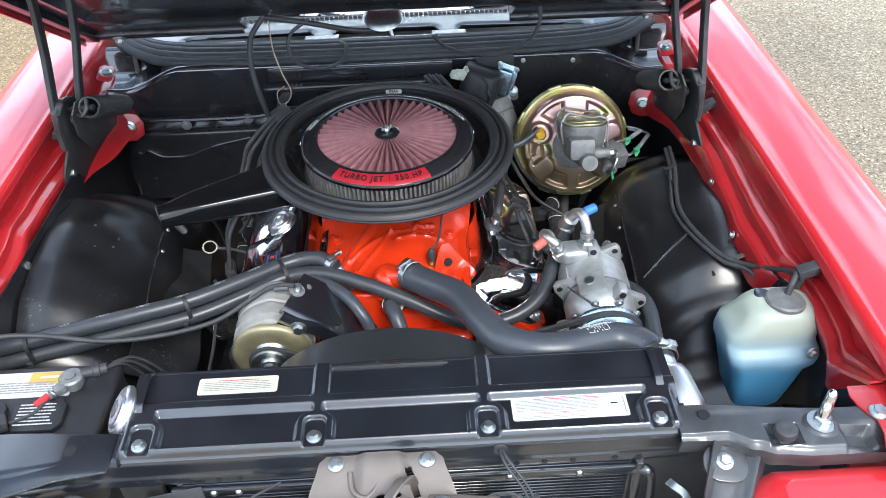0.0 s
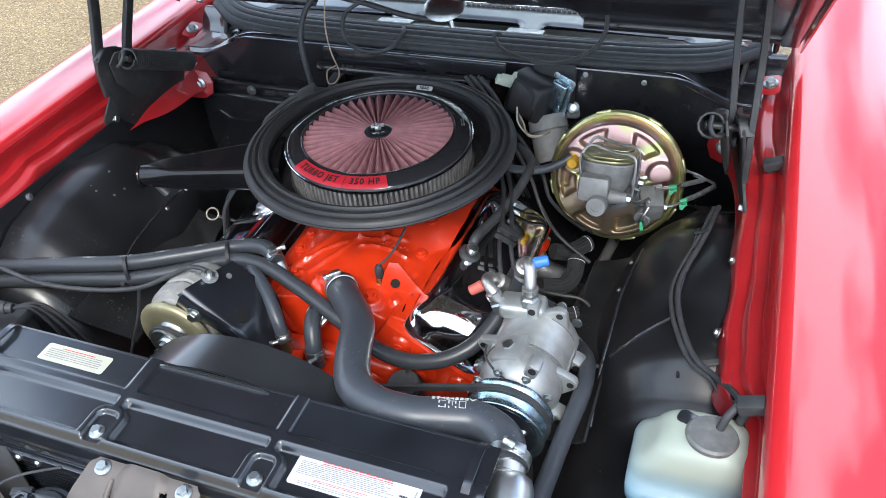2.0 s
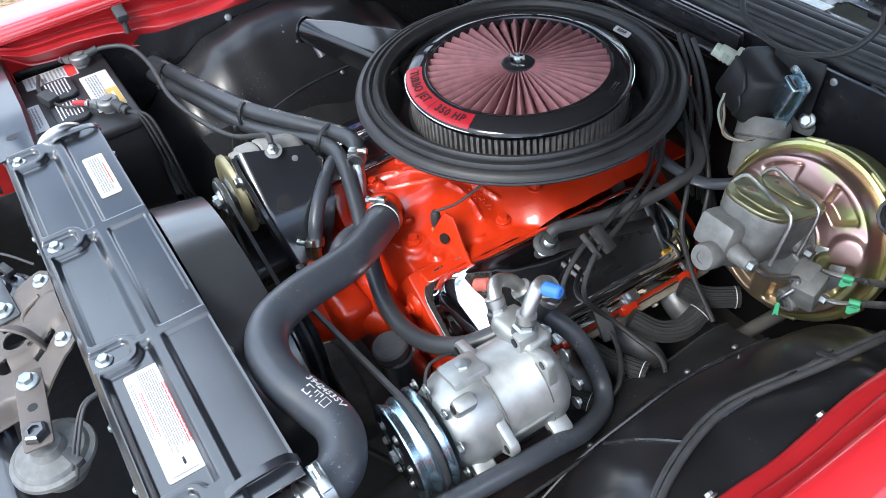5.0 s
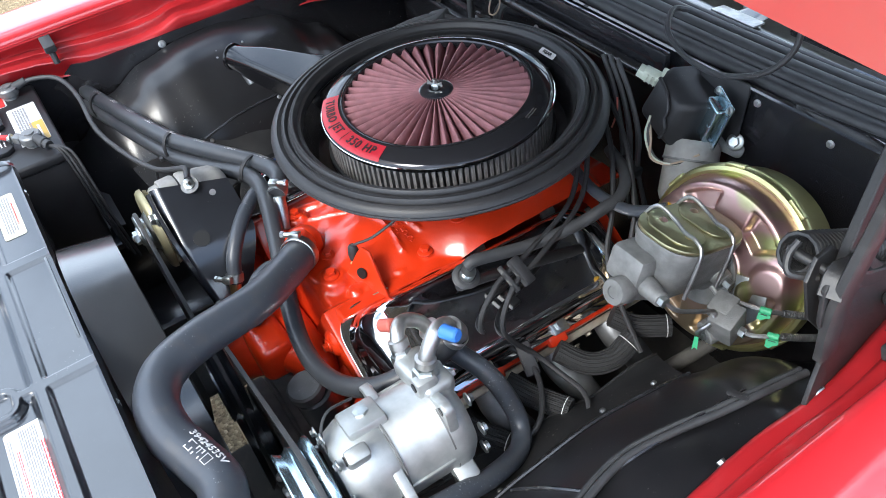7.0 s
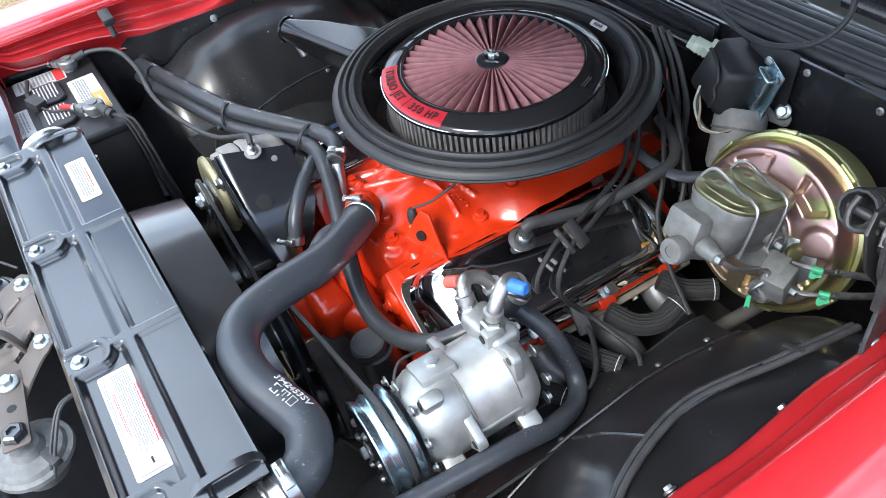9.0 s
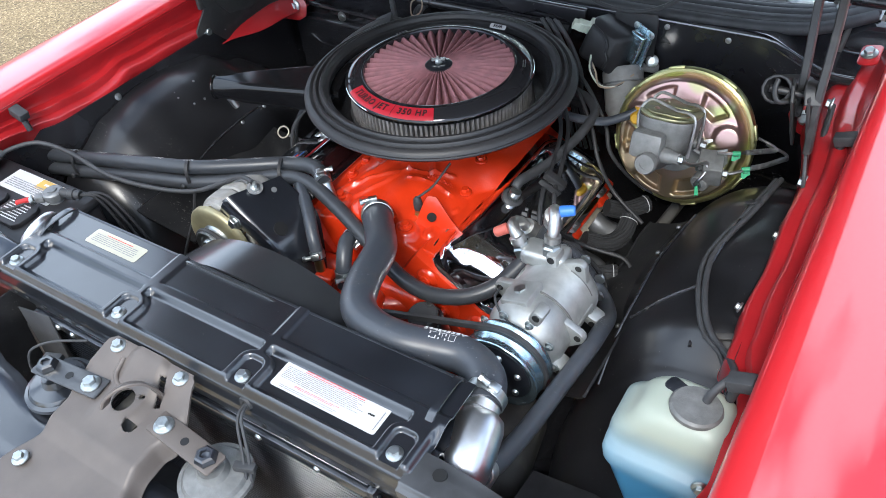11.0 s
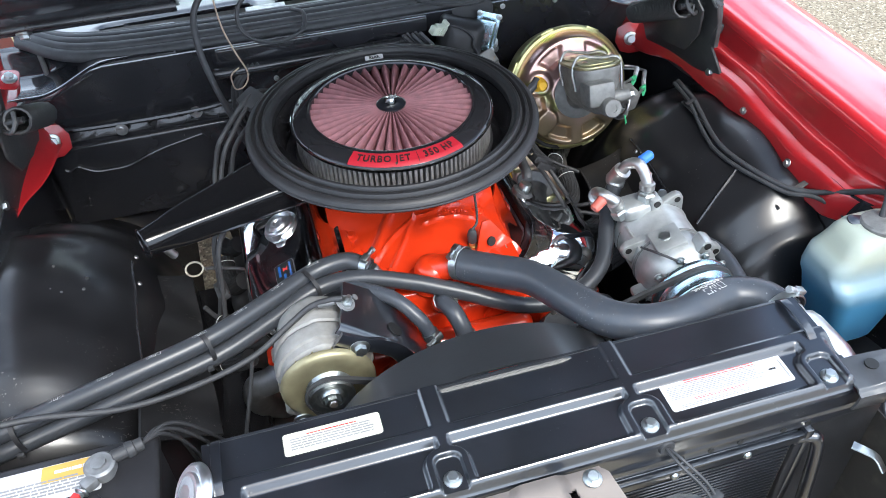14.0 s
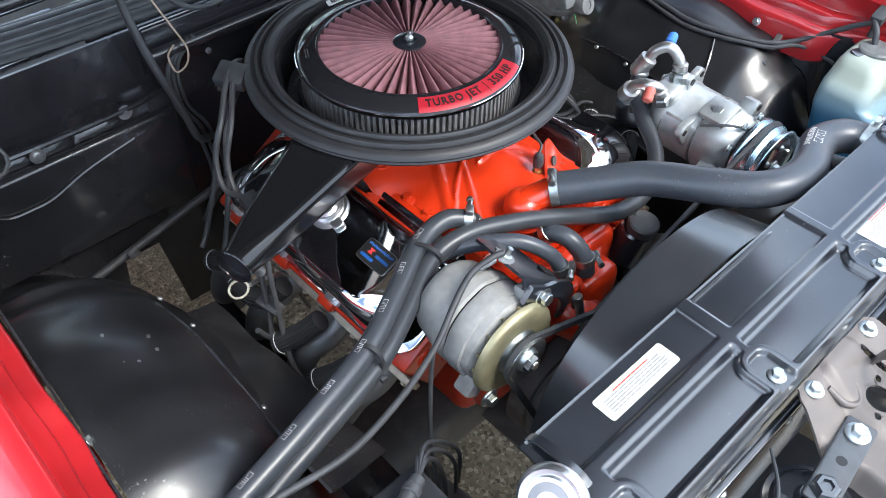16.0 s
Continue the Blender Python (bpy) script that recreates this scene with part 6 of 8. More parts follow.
def intake_z(x, y):
    d = x - EX
    ad = abs(d)
    z = 0.736 + 0.005 * step(ad, 0.112, 0.128)
    # sloping roof from the plenum down to the water crossover
    roof = lerp(0.745, 0.764, step(y, 0.43, 0.58)) + 0.040 * step(y, 0.58, 0.68) - 1.1 * max(0, ad - 0.060) ** 1.4
    roof += 0.006 * step(d, -0.03, 0.02) * (1 - step(y, 0.56, 0.60))
    z = max(z, roof * (1 - step(y, 0.88, 0.93)) + 0.70 * step(y, 0.88, 0.93))
    # runners to both heads
    for yc in (0.490, 0.615, 0.735, 0.85):
        yy = lerp(0.69, yc, min(1, ad / 0.11))
        z = max(z, 0.796 - 0.42 * ad - 16.0 * (y - yy) ** 2 - 0.012 * step(ad, 0.118, 0.140))
    # bolt bosses along both edges
    for by in (0.545, 0.592, 0.655, 0.700, 0.78, 0.83):
        q = math.hypot((ad - 0.116), y - by)
        z = max(z, 0.746 - 0.03 * step(q, 0.011, 0.017))
    # bosses on the crossover
    for bx, by, br, bh in ((-0.085, 0.470, 0.020, 0.757), (0.075, 0.452, 0.022, 0.756), (0.112, 0.470, 0.012, 0.748)):
        q = math.hypot(d - bx, y - by)
        z = max(z, bh - 0.03 * step(q, br * 0.8, br * 1.5) - 0.03 * step(q, br, br * 2))
    for line in RIDGES:
        z += 0.0050 * (1 - step(near(x, y, line), 0.0008, 0.0055))
    z += 0.0012 * math.sin(x * 90 + y * 40) * math.sin(y * 75)
    z -= 0.10 * (1 - step(y, 0.405, 0.428))
    return z


def manifold(u, v):
    """The manifold's skin, wider towards the rear of one bank."""
    y = lerp(0.40, 0.94, v)
    x = lerp(EX - 0.150, EX + 0.150 + 0.018 * step(y, 0.56, 0.70), u)
    return (x, y, intake_z(x, y))


intake = part("intake_manifold", sheet(B(), manifold, 90, 150, 0.004), ORANGE, eng, "orange painted aluminium intake manifold", sharp=60)
bm = B()
for row, n in ((0, 9), (1, 3)):
    for k in range(n):
        x, y = 0.020 + k * 0.0062 + row * 0.018, 0.582 - row * 0.011 + k * 0.0004
        box(bm, (x, y, intake_z(x, y) + 0.0006), (0.0016, 0.0075, 0.0024), (0, 0, 0), 0.0004, 1)
        box(bm, (x + 0.0022, y + (0.003 if k % 2 else -0.002), intake_z(x, y) + 0.0006), (0.0036, 0.0014, 0.0024), (0, 0, 0), 0.0004, 1)
part("cast_mark", bm, ORANGE, intake)
for x, y in ((EX - 0.116, 0.655), (EX + 0.116, 0.592), (EX + 0.116, 0.655), (EX + 0.116, 0.70), (EX + 0.116, 0.78), (EX - 0.116, 0.545), (EX - 0.116, 0.592), (EX + 0.116, 0.83), (EX - 0.116, 0.78), (EX + 0.075, 0.452), (EX - 0.085, 0.470)):
    bolt(intake, (x, y, intake_z(x, y) + 0.001), (0, 0, 1), 0.0085, material=ORANGE)
part("carburettor", box(B(), (EX, 0.70, 0.822), (0.16, 0.20, 0.03), (0, 0, 0), 0.008), LEAD, eng)
# thermostat housing
th_ = part("thermostat_housing", lathe(B(), (-0.028, 0.448, 0.742), (0, 0, 1), [(0, 0), (0.040, 0), (0.042, 0.004), (0.040, 0.010), (0.030, 0.014), (0.029, 0.030), (0.024, 0.040), (0.012, 0.046), (0, 0.047)], 32), ORANGE, eng, "orange thermostat housing with a side neck")
part("neck", rod(B(), (-0.028, 0.448, 0.768), (0.014, 0.428, 0.786), 0.022, 0.021, 24), ORANGE, th_)
bolt(th_, (-0.062, 0.440, 0.752), (0, 0, 1), 0.0085, material=ORANGE)
bolt(th_, (0.008, 0.470, 0.752), (0, 0, 1), 0.0085, material=ORANGE)
# lifting bracket and sender
part("lift_bracket", plate(B(), [(-0.045, -0.02), (0.035, -0.022), (0.045, -0.012), (0.030, 0.008), (0.005, 0.050), (-0.010, 0.052), (-0.018, 0.040), (-0.030, 0.010)], place((0.090, 0.492, 0.750), (0.35, -0.85, 0.30), (0.93, 0.36, 0)), 0.005), ORANGE, eng)
part("bracket_hole", lathe(B(), (0.0885, 0.4865, 0.7645), (0.35, -0.85, 0.30), [(0, 0.0006), (0.0085, 0.0006), (0.0085, -0.002)], 20), INK, eng)
snd = part("temperature_sender", lathe(B(), (0.056, 0.494, 0.746), (0, 0, 1), [(0, 0), (0.009, 0), (0.009, 0.012), (0.006, 0.013), (0.006, 0.024), (0, 0.024)], 6), COPPER, eng, "brass sender with a black plug", sharp=25)
part("plug", lathe(B(), (0.056, 0.494, 0.768), (0, 0, 1), [(0, 0), (0.008, 0), (0.0085, 0.012), (0.007, 0.022), (0.004, 0.026), (0, 0.026)], 14), RUBBER, snd)
part("lead", sweep(B(), [(0.056, 0.494, 0.793), (0.066, 0.500, 0.801), (0.074, 0.525, 0.806), (0.082, 0.570, 0.826)], 0.0022, 8), RUBBER, snd)


def head_side(sg, label, drop=0.0, sink=0.0):
    """Cylinder head, valve cover, exhaust tubes of one bank. sg: the side it leans to; sink: its fall to the rear."""
    up, out = Vector((sg * 0.545, 0, 0.838)), Vector((sg * 0.838, 0, -0.545))
    c = Vector((EX + sg * 0.210, 0.645, 0.6975 - drop - sink * 0.225))
    tilt = Matrix.Rotation(-math.atan(sink), 4, "X")
    hd = part("cylinder_head", box(B(), None, (0.206, 0.50, 0.10), bev=0.008, m=Matrix.Translation(c - up * 0.052 - out * 0.002 + Vector((0, 0.008, 0))) @ tilt @ Matrix((out, Vector((0, 1, 0)) * 1, up)).transposed().to_4x4()), ORANGE, eng, "orange cylinder head")
    # cover: flange, drawn shell
    fm = Matrix.Translation(c) @ tilt @ Matrix((out, Vector((0, 1, 0)), up)).transposed().to_4x4()
    vc = part("valve_cover", plate(B(), rounded(0.186, 0.470, 0.046, 8), fm, 0.005, 0.002), CHROME, eng, label)
    bm = B()
    rings = []
    # the inner wall leans further than the outer one
    # and both ends slope back
    for h, w, l, sh in ((0.004, 0.168, 0.454, 0), (0.008, 0.163, 0.449, 0), (0.012, 0.160, 0.445, 0.001), (0.014, 0.1594, 0.4425, 0.001), (0.025, 0.1560, 0.4370, 0.002), (0.036, 0.1525, 0.4270, 0.002), (0.046, 0.1490, 0.4130, 0.002), (0.048, 0.1483, 0.4095, 0.002), (0.0555, 0.1445, 0.3930, 0.002), (0.0620, 0.1385, 0.3740, 0.002),
                        (0.0670, 0.1300, 0.3540, 0.002), (0.0702, 0.1200, 0.3380, 0.002), (0.0718, 0.1110, 0.3250, 0.002), (0.0722, 0.1060, 0.3180, 0.002), (0.0724, 0.050, 0.262, 0.002)):
        rings.append([bm.verts.new(fm @ Vector((x + sh, y, h + 0.17 * x * step(h, 0.014, 0.050)))) for x, y in supported(rounded(w, l, min(0.050, w * 0.42), 9), 9)])
    skin(bm, rings)
    bm.faces.new(rings[-1])
    part("shell", bm, CHROME, vc, sharp=50)
    for y in (-0.20, -0.07, 0.07, 0.20):
        part("hold_down", box(B(), None, (0.022, 0.030, 0.006), bev=0.002, m=fm @ pose(0.083, y, 0.006)), ZINC, vc)
        bolt(vc, fm @ Vector((0.083, y, 0.009)), up, 0.006)
    for y in (-0.15, 0.02, 0.16):
        part("hold_down", box(B(), None, (0.013, 0.026, 0.004), bev=0.0015, m=fm @ pose(-0.086, y, 0.006)), ZINC, vc)
    for y in (-0.19, -0.06, 0.06, 0.19):
        part("casting_boss", box(B(), None, (0.018, 0.034, 0.016), bev=0.004, m=fm @ pose(0.098, y, -0.003, 0, 14, 0)), ORANGE, hd)
    for x, h, r in ((-0.060, -0.030, 0.020), (0.000, -0.055, 0.026), (0.062, -0.028, 0.018), (0.040, -0.078, 0.016)):
        q = fm @ Vector((x, -0.240, h))
        part("end_boss", lathe(B(), q, (0, -1, 0), [(r * 1.25, -0.008), (r, 0.003), (r * 0.75, 0.007), (0, 0.008)], 20), ORANGE, hd)
        if r > 0.017:
            bolt(hd, q + Vector((0, -0.008, 0)), (0, -1, 0), 0.0075, material=ORANGE)
    # exhaust flange and tubes
    part("exhaust_flange", box(B(), None, (0.012, 0.50, 0.035), bev=0.003, m=fm @ pose(0.108, 0.0, -0.040)), GASKET, eng, "bare steel exhaust flange")
    for k, y in enumerate((0.455, 0.575, 0.700, 0.815)):
        a = c + out * 0.112 - up * 0.046
        a.y = y
        a.z -= sink * (y - c.y)
        o = Vector((sg, 0, 0))
        part("exhaust_tube", sweep(B(), [a, a + out * 0.03, a + o * 0.055 + Vector((0, 0.015, -0.045)), a + o * 0.060 + Vector((0, 0.05, -0.13)), a + o * 0.02 + Vector((0, 0.11, -0.24))], 0.024, 16), HEADER, eng, "grey coated exhaust header tube")
        bolt(eng, a + out * 0.006 + Vector((0, -0.045, 0.012)), out, 0.006, material=GASKET)
        bolt(eng, a + out * 0.006 + Vector((0, 0.045, -0.012)), out, 0.006, material=GASKET)
    # woven sleeves on the plug boots, curving back and out, with a stitched end
    for pts in ([(0.300, 0.678, 0.640), (0.335, 0.705, 0.622), (0.352, 0.740, 0.622), (0.352, 0.780, 0.640)], [(0.300, 0.583, 0.642), (0.338, 0.604, 0.630), (0.388, 0.630, 0.630)], [(0.312, 0.488, 0.642), (0.345, 0.506, 0.636), (0.385, 0.530, 0.634)], [(0.300, 0.785, 0.640), (0.330, 0.810, 0.625), (0.362, 0.850, 0.625)]):
        pts = even([Vector((q[0], q[1], q[2]) if sg > 0 else (2 * EX - 0.30 - (q[0] - 0.30) * 0.65, q[1] - 0.02, q[2] - 0.5 * (q[0] - 0.30))) for q in spline(pts, 8)], 24)
        bt = part("plug_boot", sweep(B(), pts, 0.0160, 20, raw=True), SLEEVE, eng, "ribbed black heat sleeve on a spark plug boot")
        bm = B()
        for q in range(18):
            a2 = 2 * math.pi * q / 18
            off = []
            for k in range(len(pts)):
                d = (pts[min(k + 1, len(pts) - 1)] - pts[max(k - 1, 0)]).normalized()
                off.append(pts[k] + axes(d, (0, 0, 1)) @ Vector((math.cos(a2), math.sin(a2), 0)) * 0.0160)
            sweep(bm, off, 0.0014, 5, raw=True)
        part("ribs", bm, SLEEVE, bt)
        d = (pts[-1] - pts[-3]).normalized()
        part("stitching", lathe(B(), pts[-3], d, [(0.0166, 0), (0.0180, 0.0004), (0.0180, 0.0012), (0.0166, 0.0016)], 24), WHITEINK, bt, "pale stitched ring")
    return fm


fmR = head_side(1, "chrome valve cover reflecting the bay", 0.008, 0.05)
fmL = head_side(-1, "chrome valve cover with an oil cap and sticker")
# oil filler cap and sticker on one cover
capm = fmL @ Vector((-0.018, -0.006, 0.0690))
upL = Vector((-0.395, 0, 0.919))
oc = part("oil_cap", lathe(B(), capm, upL, [(0, 0), (0.031, 0), (0.033, 0.002), (0.031, 0.005), (0.027, 0.006), (0.027, 0.010), (0.023, 0.012), (0.018, 0.009), (0.014, 0.013), (0.009, 0.013), (0.007, 0.010), (0, 0.010)], 40), POLISHED, eng, "chrome twist oil filler cap")
part("ear", plate(B(), rounded(0.086, 0.018, 0.006), place(capm + upL * 0.004, upL, (0.3, 1, 0)), 0.004), POLISHED, oc)
sm = fmL @ pose(-0.010, -0.128, 0.0716, 0, -9.65, 0) @ pose(0, 0, 0, 0, 0, 90)
stk = part("sticker", plate(B(), rounded(0.060, 0.036, 0.006), sm, 0.0004, 0), STEEL, eng, "small black sticker with blue and red marks")
part("field", plate(B(), rounded(0.0586, 0.0346, 0.0055), sm @ pose(0, 0, 0.0004), 0.0003, 0), INK, stk)
part("script", sweep(B(), [sm @ Vector((-0.025 + 0.050 * k / 60, 0.0105 + 0.0022 * math.sin(k * 1.7) + 0.0008 * math.sin(k * 0.6), 0.0008)) for k in range(61)], 0.0005, 5, per=2), BLUEINK, stk)
bars(stk, sm @ pose(-0.012, -0.0005, 0.0008), 0.026, 0.006, 1, BLUEINK, seed=41, ragged=0, fill=0.8)
bars(stk, sm @ pose(0.012, -0.0095, 0.0008), 0.026, 0.006, 1, BLUEINK, seed=44, ragged=0, fill=0.8)
part("red_mark", plate(B(), [(-0.006, 0.004), (0.005, 0.005), (0.002, 0.001), (0.006, -0.004), (-0.004, -0.004), (-0.001, 0.0)], sm @ pose(0.012, 0.001, 0.0007), 0.0003, 0), REDINK, stk)

# breather valve and its hose on the other
pv = fmR @ Vector((-0.043, -0.045, 0.0655))
upR = Vector((0.545, 0, 0.838))
part("grommet", lathe(B(), pv - upR * 0.008, upR, [(0, 0), (0.019, 0), (0.021, 0.003), (0.021, 0.009), (0.018, 0.012), (0.014, 0.013), (0.013, 0.011), (0, 0.011)], 32), RUBBER, eng)
part("breather_valve", lathe(B(), pv, (0.35, 0.1, 0.9), [(0, 0), (0.010, 0), (0.011, 0.006), (0.011, 0.018), (0, 0.019)], 16), ZINC, eng, "zinc breather valve")

# water pump, pulleys, belts
wp = part("water_pump", box(B(), (0.02, 0.335, 0.645), (0.085, 0.06, 0.075), (0, 0, 0), 0.018, 4), ORANGE, eng, "orange cast water pump")
part("pump_body", rod(B(), (EX, 0.37, 0.61), (EX, 0.28, 0.61), 0.055, 0.035, 28), ORANGE, wp)
part("pump_arm", sweep(B(), [(EX, 0.345, 0.62), (EX + 0.06, 0.355, 0.635), (0.10, 0.39, 0.64)], 0.028, 14), ORANGE, wp)
part("pump_arm", sweep(B(), [(EX, 0.345, 0.62), (EX - 0.06, 0.355, 0.635), (-0.14, 0.39, 0.64)], 0.028, 14), ORANGE, wp)
part("pump_pulley", lathe(B(), (EX, 0.235, 0.61), (0, 1, 0), [(0, 0.004), (0.07, 0.004), (0.083, 0.0), (0.083, 0.003), (0.074, 0.010), (0.083, 0.017), (0.083, 0.020), (0.074, 0.027), (0.083, 0.034), (0.078, 0.036), (0, 0.03)], 48), SATIN, eng, "black double-groove water pump pulley")
part("crank_damper", lathe(B(), (EX, 0.284, 0.40), (0, 1, 0), [(0, 0), (0.094, 0), (0.098, 0.004), (0.098, 0.030), (0.092, 0.033), (0.092, 0.037), (0.098, 0.040), (0.098, 0.076), (0.05, 0.082), (0, 0.082)], 40), DARK, eng)
part("crank_pulley", lathe(B(), (EX, 0.24, 0.40), (0, 1, 0), [(0, 0.004), (0.08, 0.004), (0.09, 0.0), (0.08, 0.010), (0.09, 0.02), (0.08, 0.03), (0.09, 0.04), (0, 0.04)], 48), SATIN, eng)
part("fan_hub", lathe(B(), (EX, 0.19, 0.61), (0, 1, 0), [(0, 0), (0.06, 0.0), (0.065, 0.02), (0.03, 0.03), (0.03, 0.05), (0, 0.05)], 32), DARK, eng)
for k in range(6):
    a = 2 * math.pi * k / 6 + 0.3
    m = Matrix.Translation((EX, 0.185, 0.61)) @ Matrix.Rotation(a, 4, "Y") @ pose(0.125, 0, 0, 28, 0, 0)
    part("fan_blade", box(B(), None, (0.14, 0.003, 0.07), bev=0.001, m=m), DARK, eng)
part("steering_pump", rod(B(), (0.155, 0.36, 0.60), (0.156, 0.345, 0.672), 0.036, 0.030, 24), SATIN, eng, "black steering pump reservoir")
part("pump_cap", lathe(B(), (0.156, 0.340, 0.672), (0, -0.15, 1), [(0, 0), (0.026, 0), (0.027, 0.004), (0.027, 0.016), (0.024, 0.019), (0.018, 0.017), (0, 0.017)], 28), RUBBER, eng, "ribbed black filler cap")
part("dipstick", rod(B(), (0.156, 0.36, 0.69), (0.156, 0.364, 0.70), 0.006), ZINC, eng)


def belt(parent, circles, y, w=0.011, t=0.007):
    """A V-belt round circles (x, z, r) in the plane y, wrapped on their outer side."""
    pts = []
    n = len(circles)
    for i in range(n):
        x0, z0, r0 = circles[i - 1]
        x1, z1, r1 = circles[i]
        x2, z2, r2 = circles[(i + 1) % n]

        def off(xa, za, ra, xb, zb, rb):
            d = math.hypot(xb - xa, zb - za)
            base = math.atan2(zb - za, xb - xa)
            return base - math.acos(max(-1, min(1, (ra - rb) / d)))
        a_in, a_out = off(x0, z0, r0, x1, z1, r1), off(x1, z1, r1, x2, z2, r2)
        while a_out < a_in:
            a_out += 2 * math.pi
        for k in range(13):
            a = lerp(a_in, a_out, k / 12)
            pts.append((x1 + r1 * math.cos(a), y, z1 + r1 * math.sin(a)))
    return part("belt", sweep(B(), pts, 0, 8, raw=True, closed=True, flat=(w / 2, t / 2)), RUBBER, parent, "black rubber V-belt")


belts = thing("belts", (EX, 0.25, 0.5), "two black rubber V-belts round the front pulleys", "drive belts")
belt(belts, [(EX, 0.40, 0.085), (EX, 0.61, 0.079), (-0.231, 0.757, 0.033)], 0.254)
belt(belts, [(EX, 0.40, 0.085), (0.355, 0.752, 0.064), (EX, 0.61, 0.079)], 0.272)

# distributor and spark leads
dist = thing("distributor", (-0.10, 0.94, 0.76), "black distributor cap with a crown of spark plug leads", "distributor")
part("cap", lathe(B(), (-0.09, 0.935, 0.745), (0, 0, 1), [(0, 0), (0.055, 0), (0.057, 0.02), (0.05, 0.045), (0.035, 0.06), (0, 0.062)], 32), RUBBER, dist)
part("base", rod(B(), (-0.09, 0.935, 0.68), (-0.09, 0.935, 0.748), 0.045, 0.05, 28), ALU, dist)
for k in range(8):
    a = 2 * math.pi * k / 8
    part("tower", rod(B(), (-0.09 + 0.034 * math.cos(a), 0.935 + 0.034 * math.sin(a), 0.79), (-0.09 + 0.038 * math.cos(a), 0.935 + 0.038 * math.sin(a), 0.825), 0.009, 0.007, 12), RUBBER, dist)

leads = thing("spark_leads", (0.25, 0.7, 0.7), "black spark plug leads gathered in plastic separators", "spark plug leads", "spark lead sets")
R4 = [
    [(-0.06, 0.93, 0.83), (0.02, 0.93, 0.86), (0.12, 0.87, 0.85), (0.19, 0.80, 0.80), (0.225, 0.69, 0.782), (0.240, 0.62, 0.770), (0.262, 0.575, 0.728), (0.292, 0.618, 0.672), (0.330, 0.618, 0.660), (0.372, 0.592, 0.655), (0.392, 0.562, 0.648), (0.385, 0.530, 0.634)],
    [(-0.05, 0.94, 0.83), (0.03, 0.94, 0.86), (0.13, 0.88, 0.85), (0.20, 0.81, 0.80), (0.240, 0.70, 0.780), (0.255, 0.64, 0.768), (0.280, 0.60, 0.725), (0.308, 0.634, 0.672), (0.345, 0.648, 0.655), (0.385, 0.655, 0.648), (0.407, 0.644, 0.638), (0.390, 0.631, 0.630)],
    [(-0.05, 0.95, 0.83), (0.05, 0.95, 0.86), (0.16, 0.90, 0.84), (0.235, 0.84, 0.785), (0.27, 0.80, 0.74), (0.31, 0.79, 0.68), (0.38, 0.77, 0.64)],
    [(-0.05, 0.96, 0.83), (0.06, 0.965, 0.86), (0.17, 0.92, 0.84), (0.25, 0.87, 0.78), (0.28, 0.84, 0.73), (0.33, 0.85, 0.67), (0.39, 0.86, 0.64)],
]
for pts in R4:
    part("lead", sweep(B(), pts, 0.0041, 8), DULLBLACK, leads)
part("separator", box(B(), (0.246, 0.66, 0.779), (0.044, 0.018, 0.014), (0, 35, 10), 0.003), DULLBLACK, leads)
part("separator_bar", box(B(), (0.246, 0.638, 0.777), (0.044, 0.005, 0.012), (0, 35, 10), 0.002), DULLBLACK, leads)
part("separator", box(B(), (0.302, 0.622, 0.668), (0.050, 0.022, 0.014), (15, 42, -10), 0.003), DULLBLACK, leads)
L4 = [
    [(-0.14, 0.93, 0.82), (-0.24, 0.88, 0.90), (-0.32, 0.80, 0.87), (-0.345, 0.79, 0.82), (-0.355, 0.76, 0.785), (-0.345, 0.70, 0.79), (-0.375, 0.66, 0.74), (-0.385, 0.64, 0.66), (-0.40, 0.62, 0.60), (-0.42, 0.62, 0.63)],
    [(-0.14, 0.92, 0.82), (-0.24, 0.87, 0.895), (-0.31, 0.79, 0.865), (-0.335, 0.775, 0.82), (-0.345, 0.745, 0.785), (-0.340, 0.69, 0.785), (-0.370, 0.64, 0.735), (-0.380, 0.62, 0.66), (-0.395, 0.58, 0.57), (-0.40, 0.52, 0.55), (-0.43, 0.51, 0.62)],
    [(-0.14, 0.94, 0.81), (-0.22, 0.89, 0.86), (-0.30, 0.83, 0.83), (-0.33, 0.80, 0.76), (-0.36, 0.79, 0.67), (-0.385, 0.77, 0.64)],
    [(-0.14, 0.95, 0.81), (-0.22, 0.90, 0.85), (-0.30, 0.86, 0.81), (-0.335, 0.84, 0.74), (-0.37, 0.84, 0.65), (-0.39, 0.83, 0.63)],
]
leads2 = thing("spark_leads", (-0.3, 0.7, 0.7), "black spark plug leads running down beside the chrome cover", "spark plug leads", "spark lead sets")
for pts in L4:
    part("lead", sweep(B(), pts, 0.0045, 8), RUBBER, leads2)
part("separator", box(B(), (-0.383, 0.635, 0.648), (0.022, 0.044, 0.014), (0, -20, 10), 0.003), RUBBER, leads2)
part("separator", box(B(), (-0.255, 0.862, 0.893), (0.04, 0.05, 0.022), (0, -20, 30), 0.004), RUBBER, leads2)
part("separator", box(B(), (-0.344, 0.70, 0.790), (0.026, 0.040, 0.016), (20, 0, 0), 0.003), RUBBER, leads2)

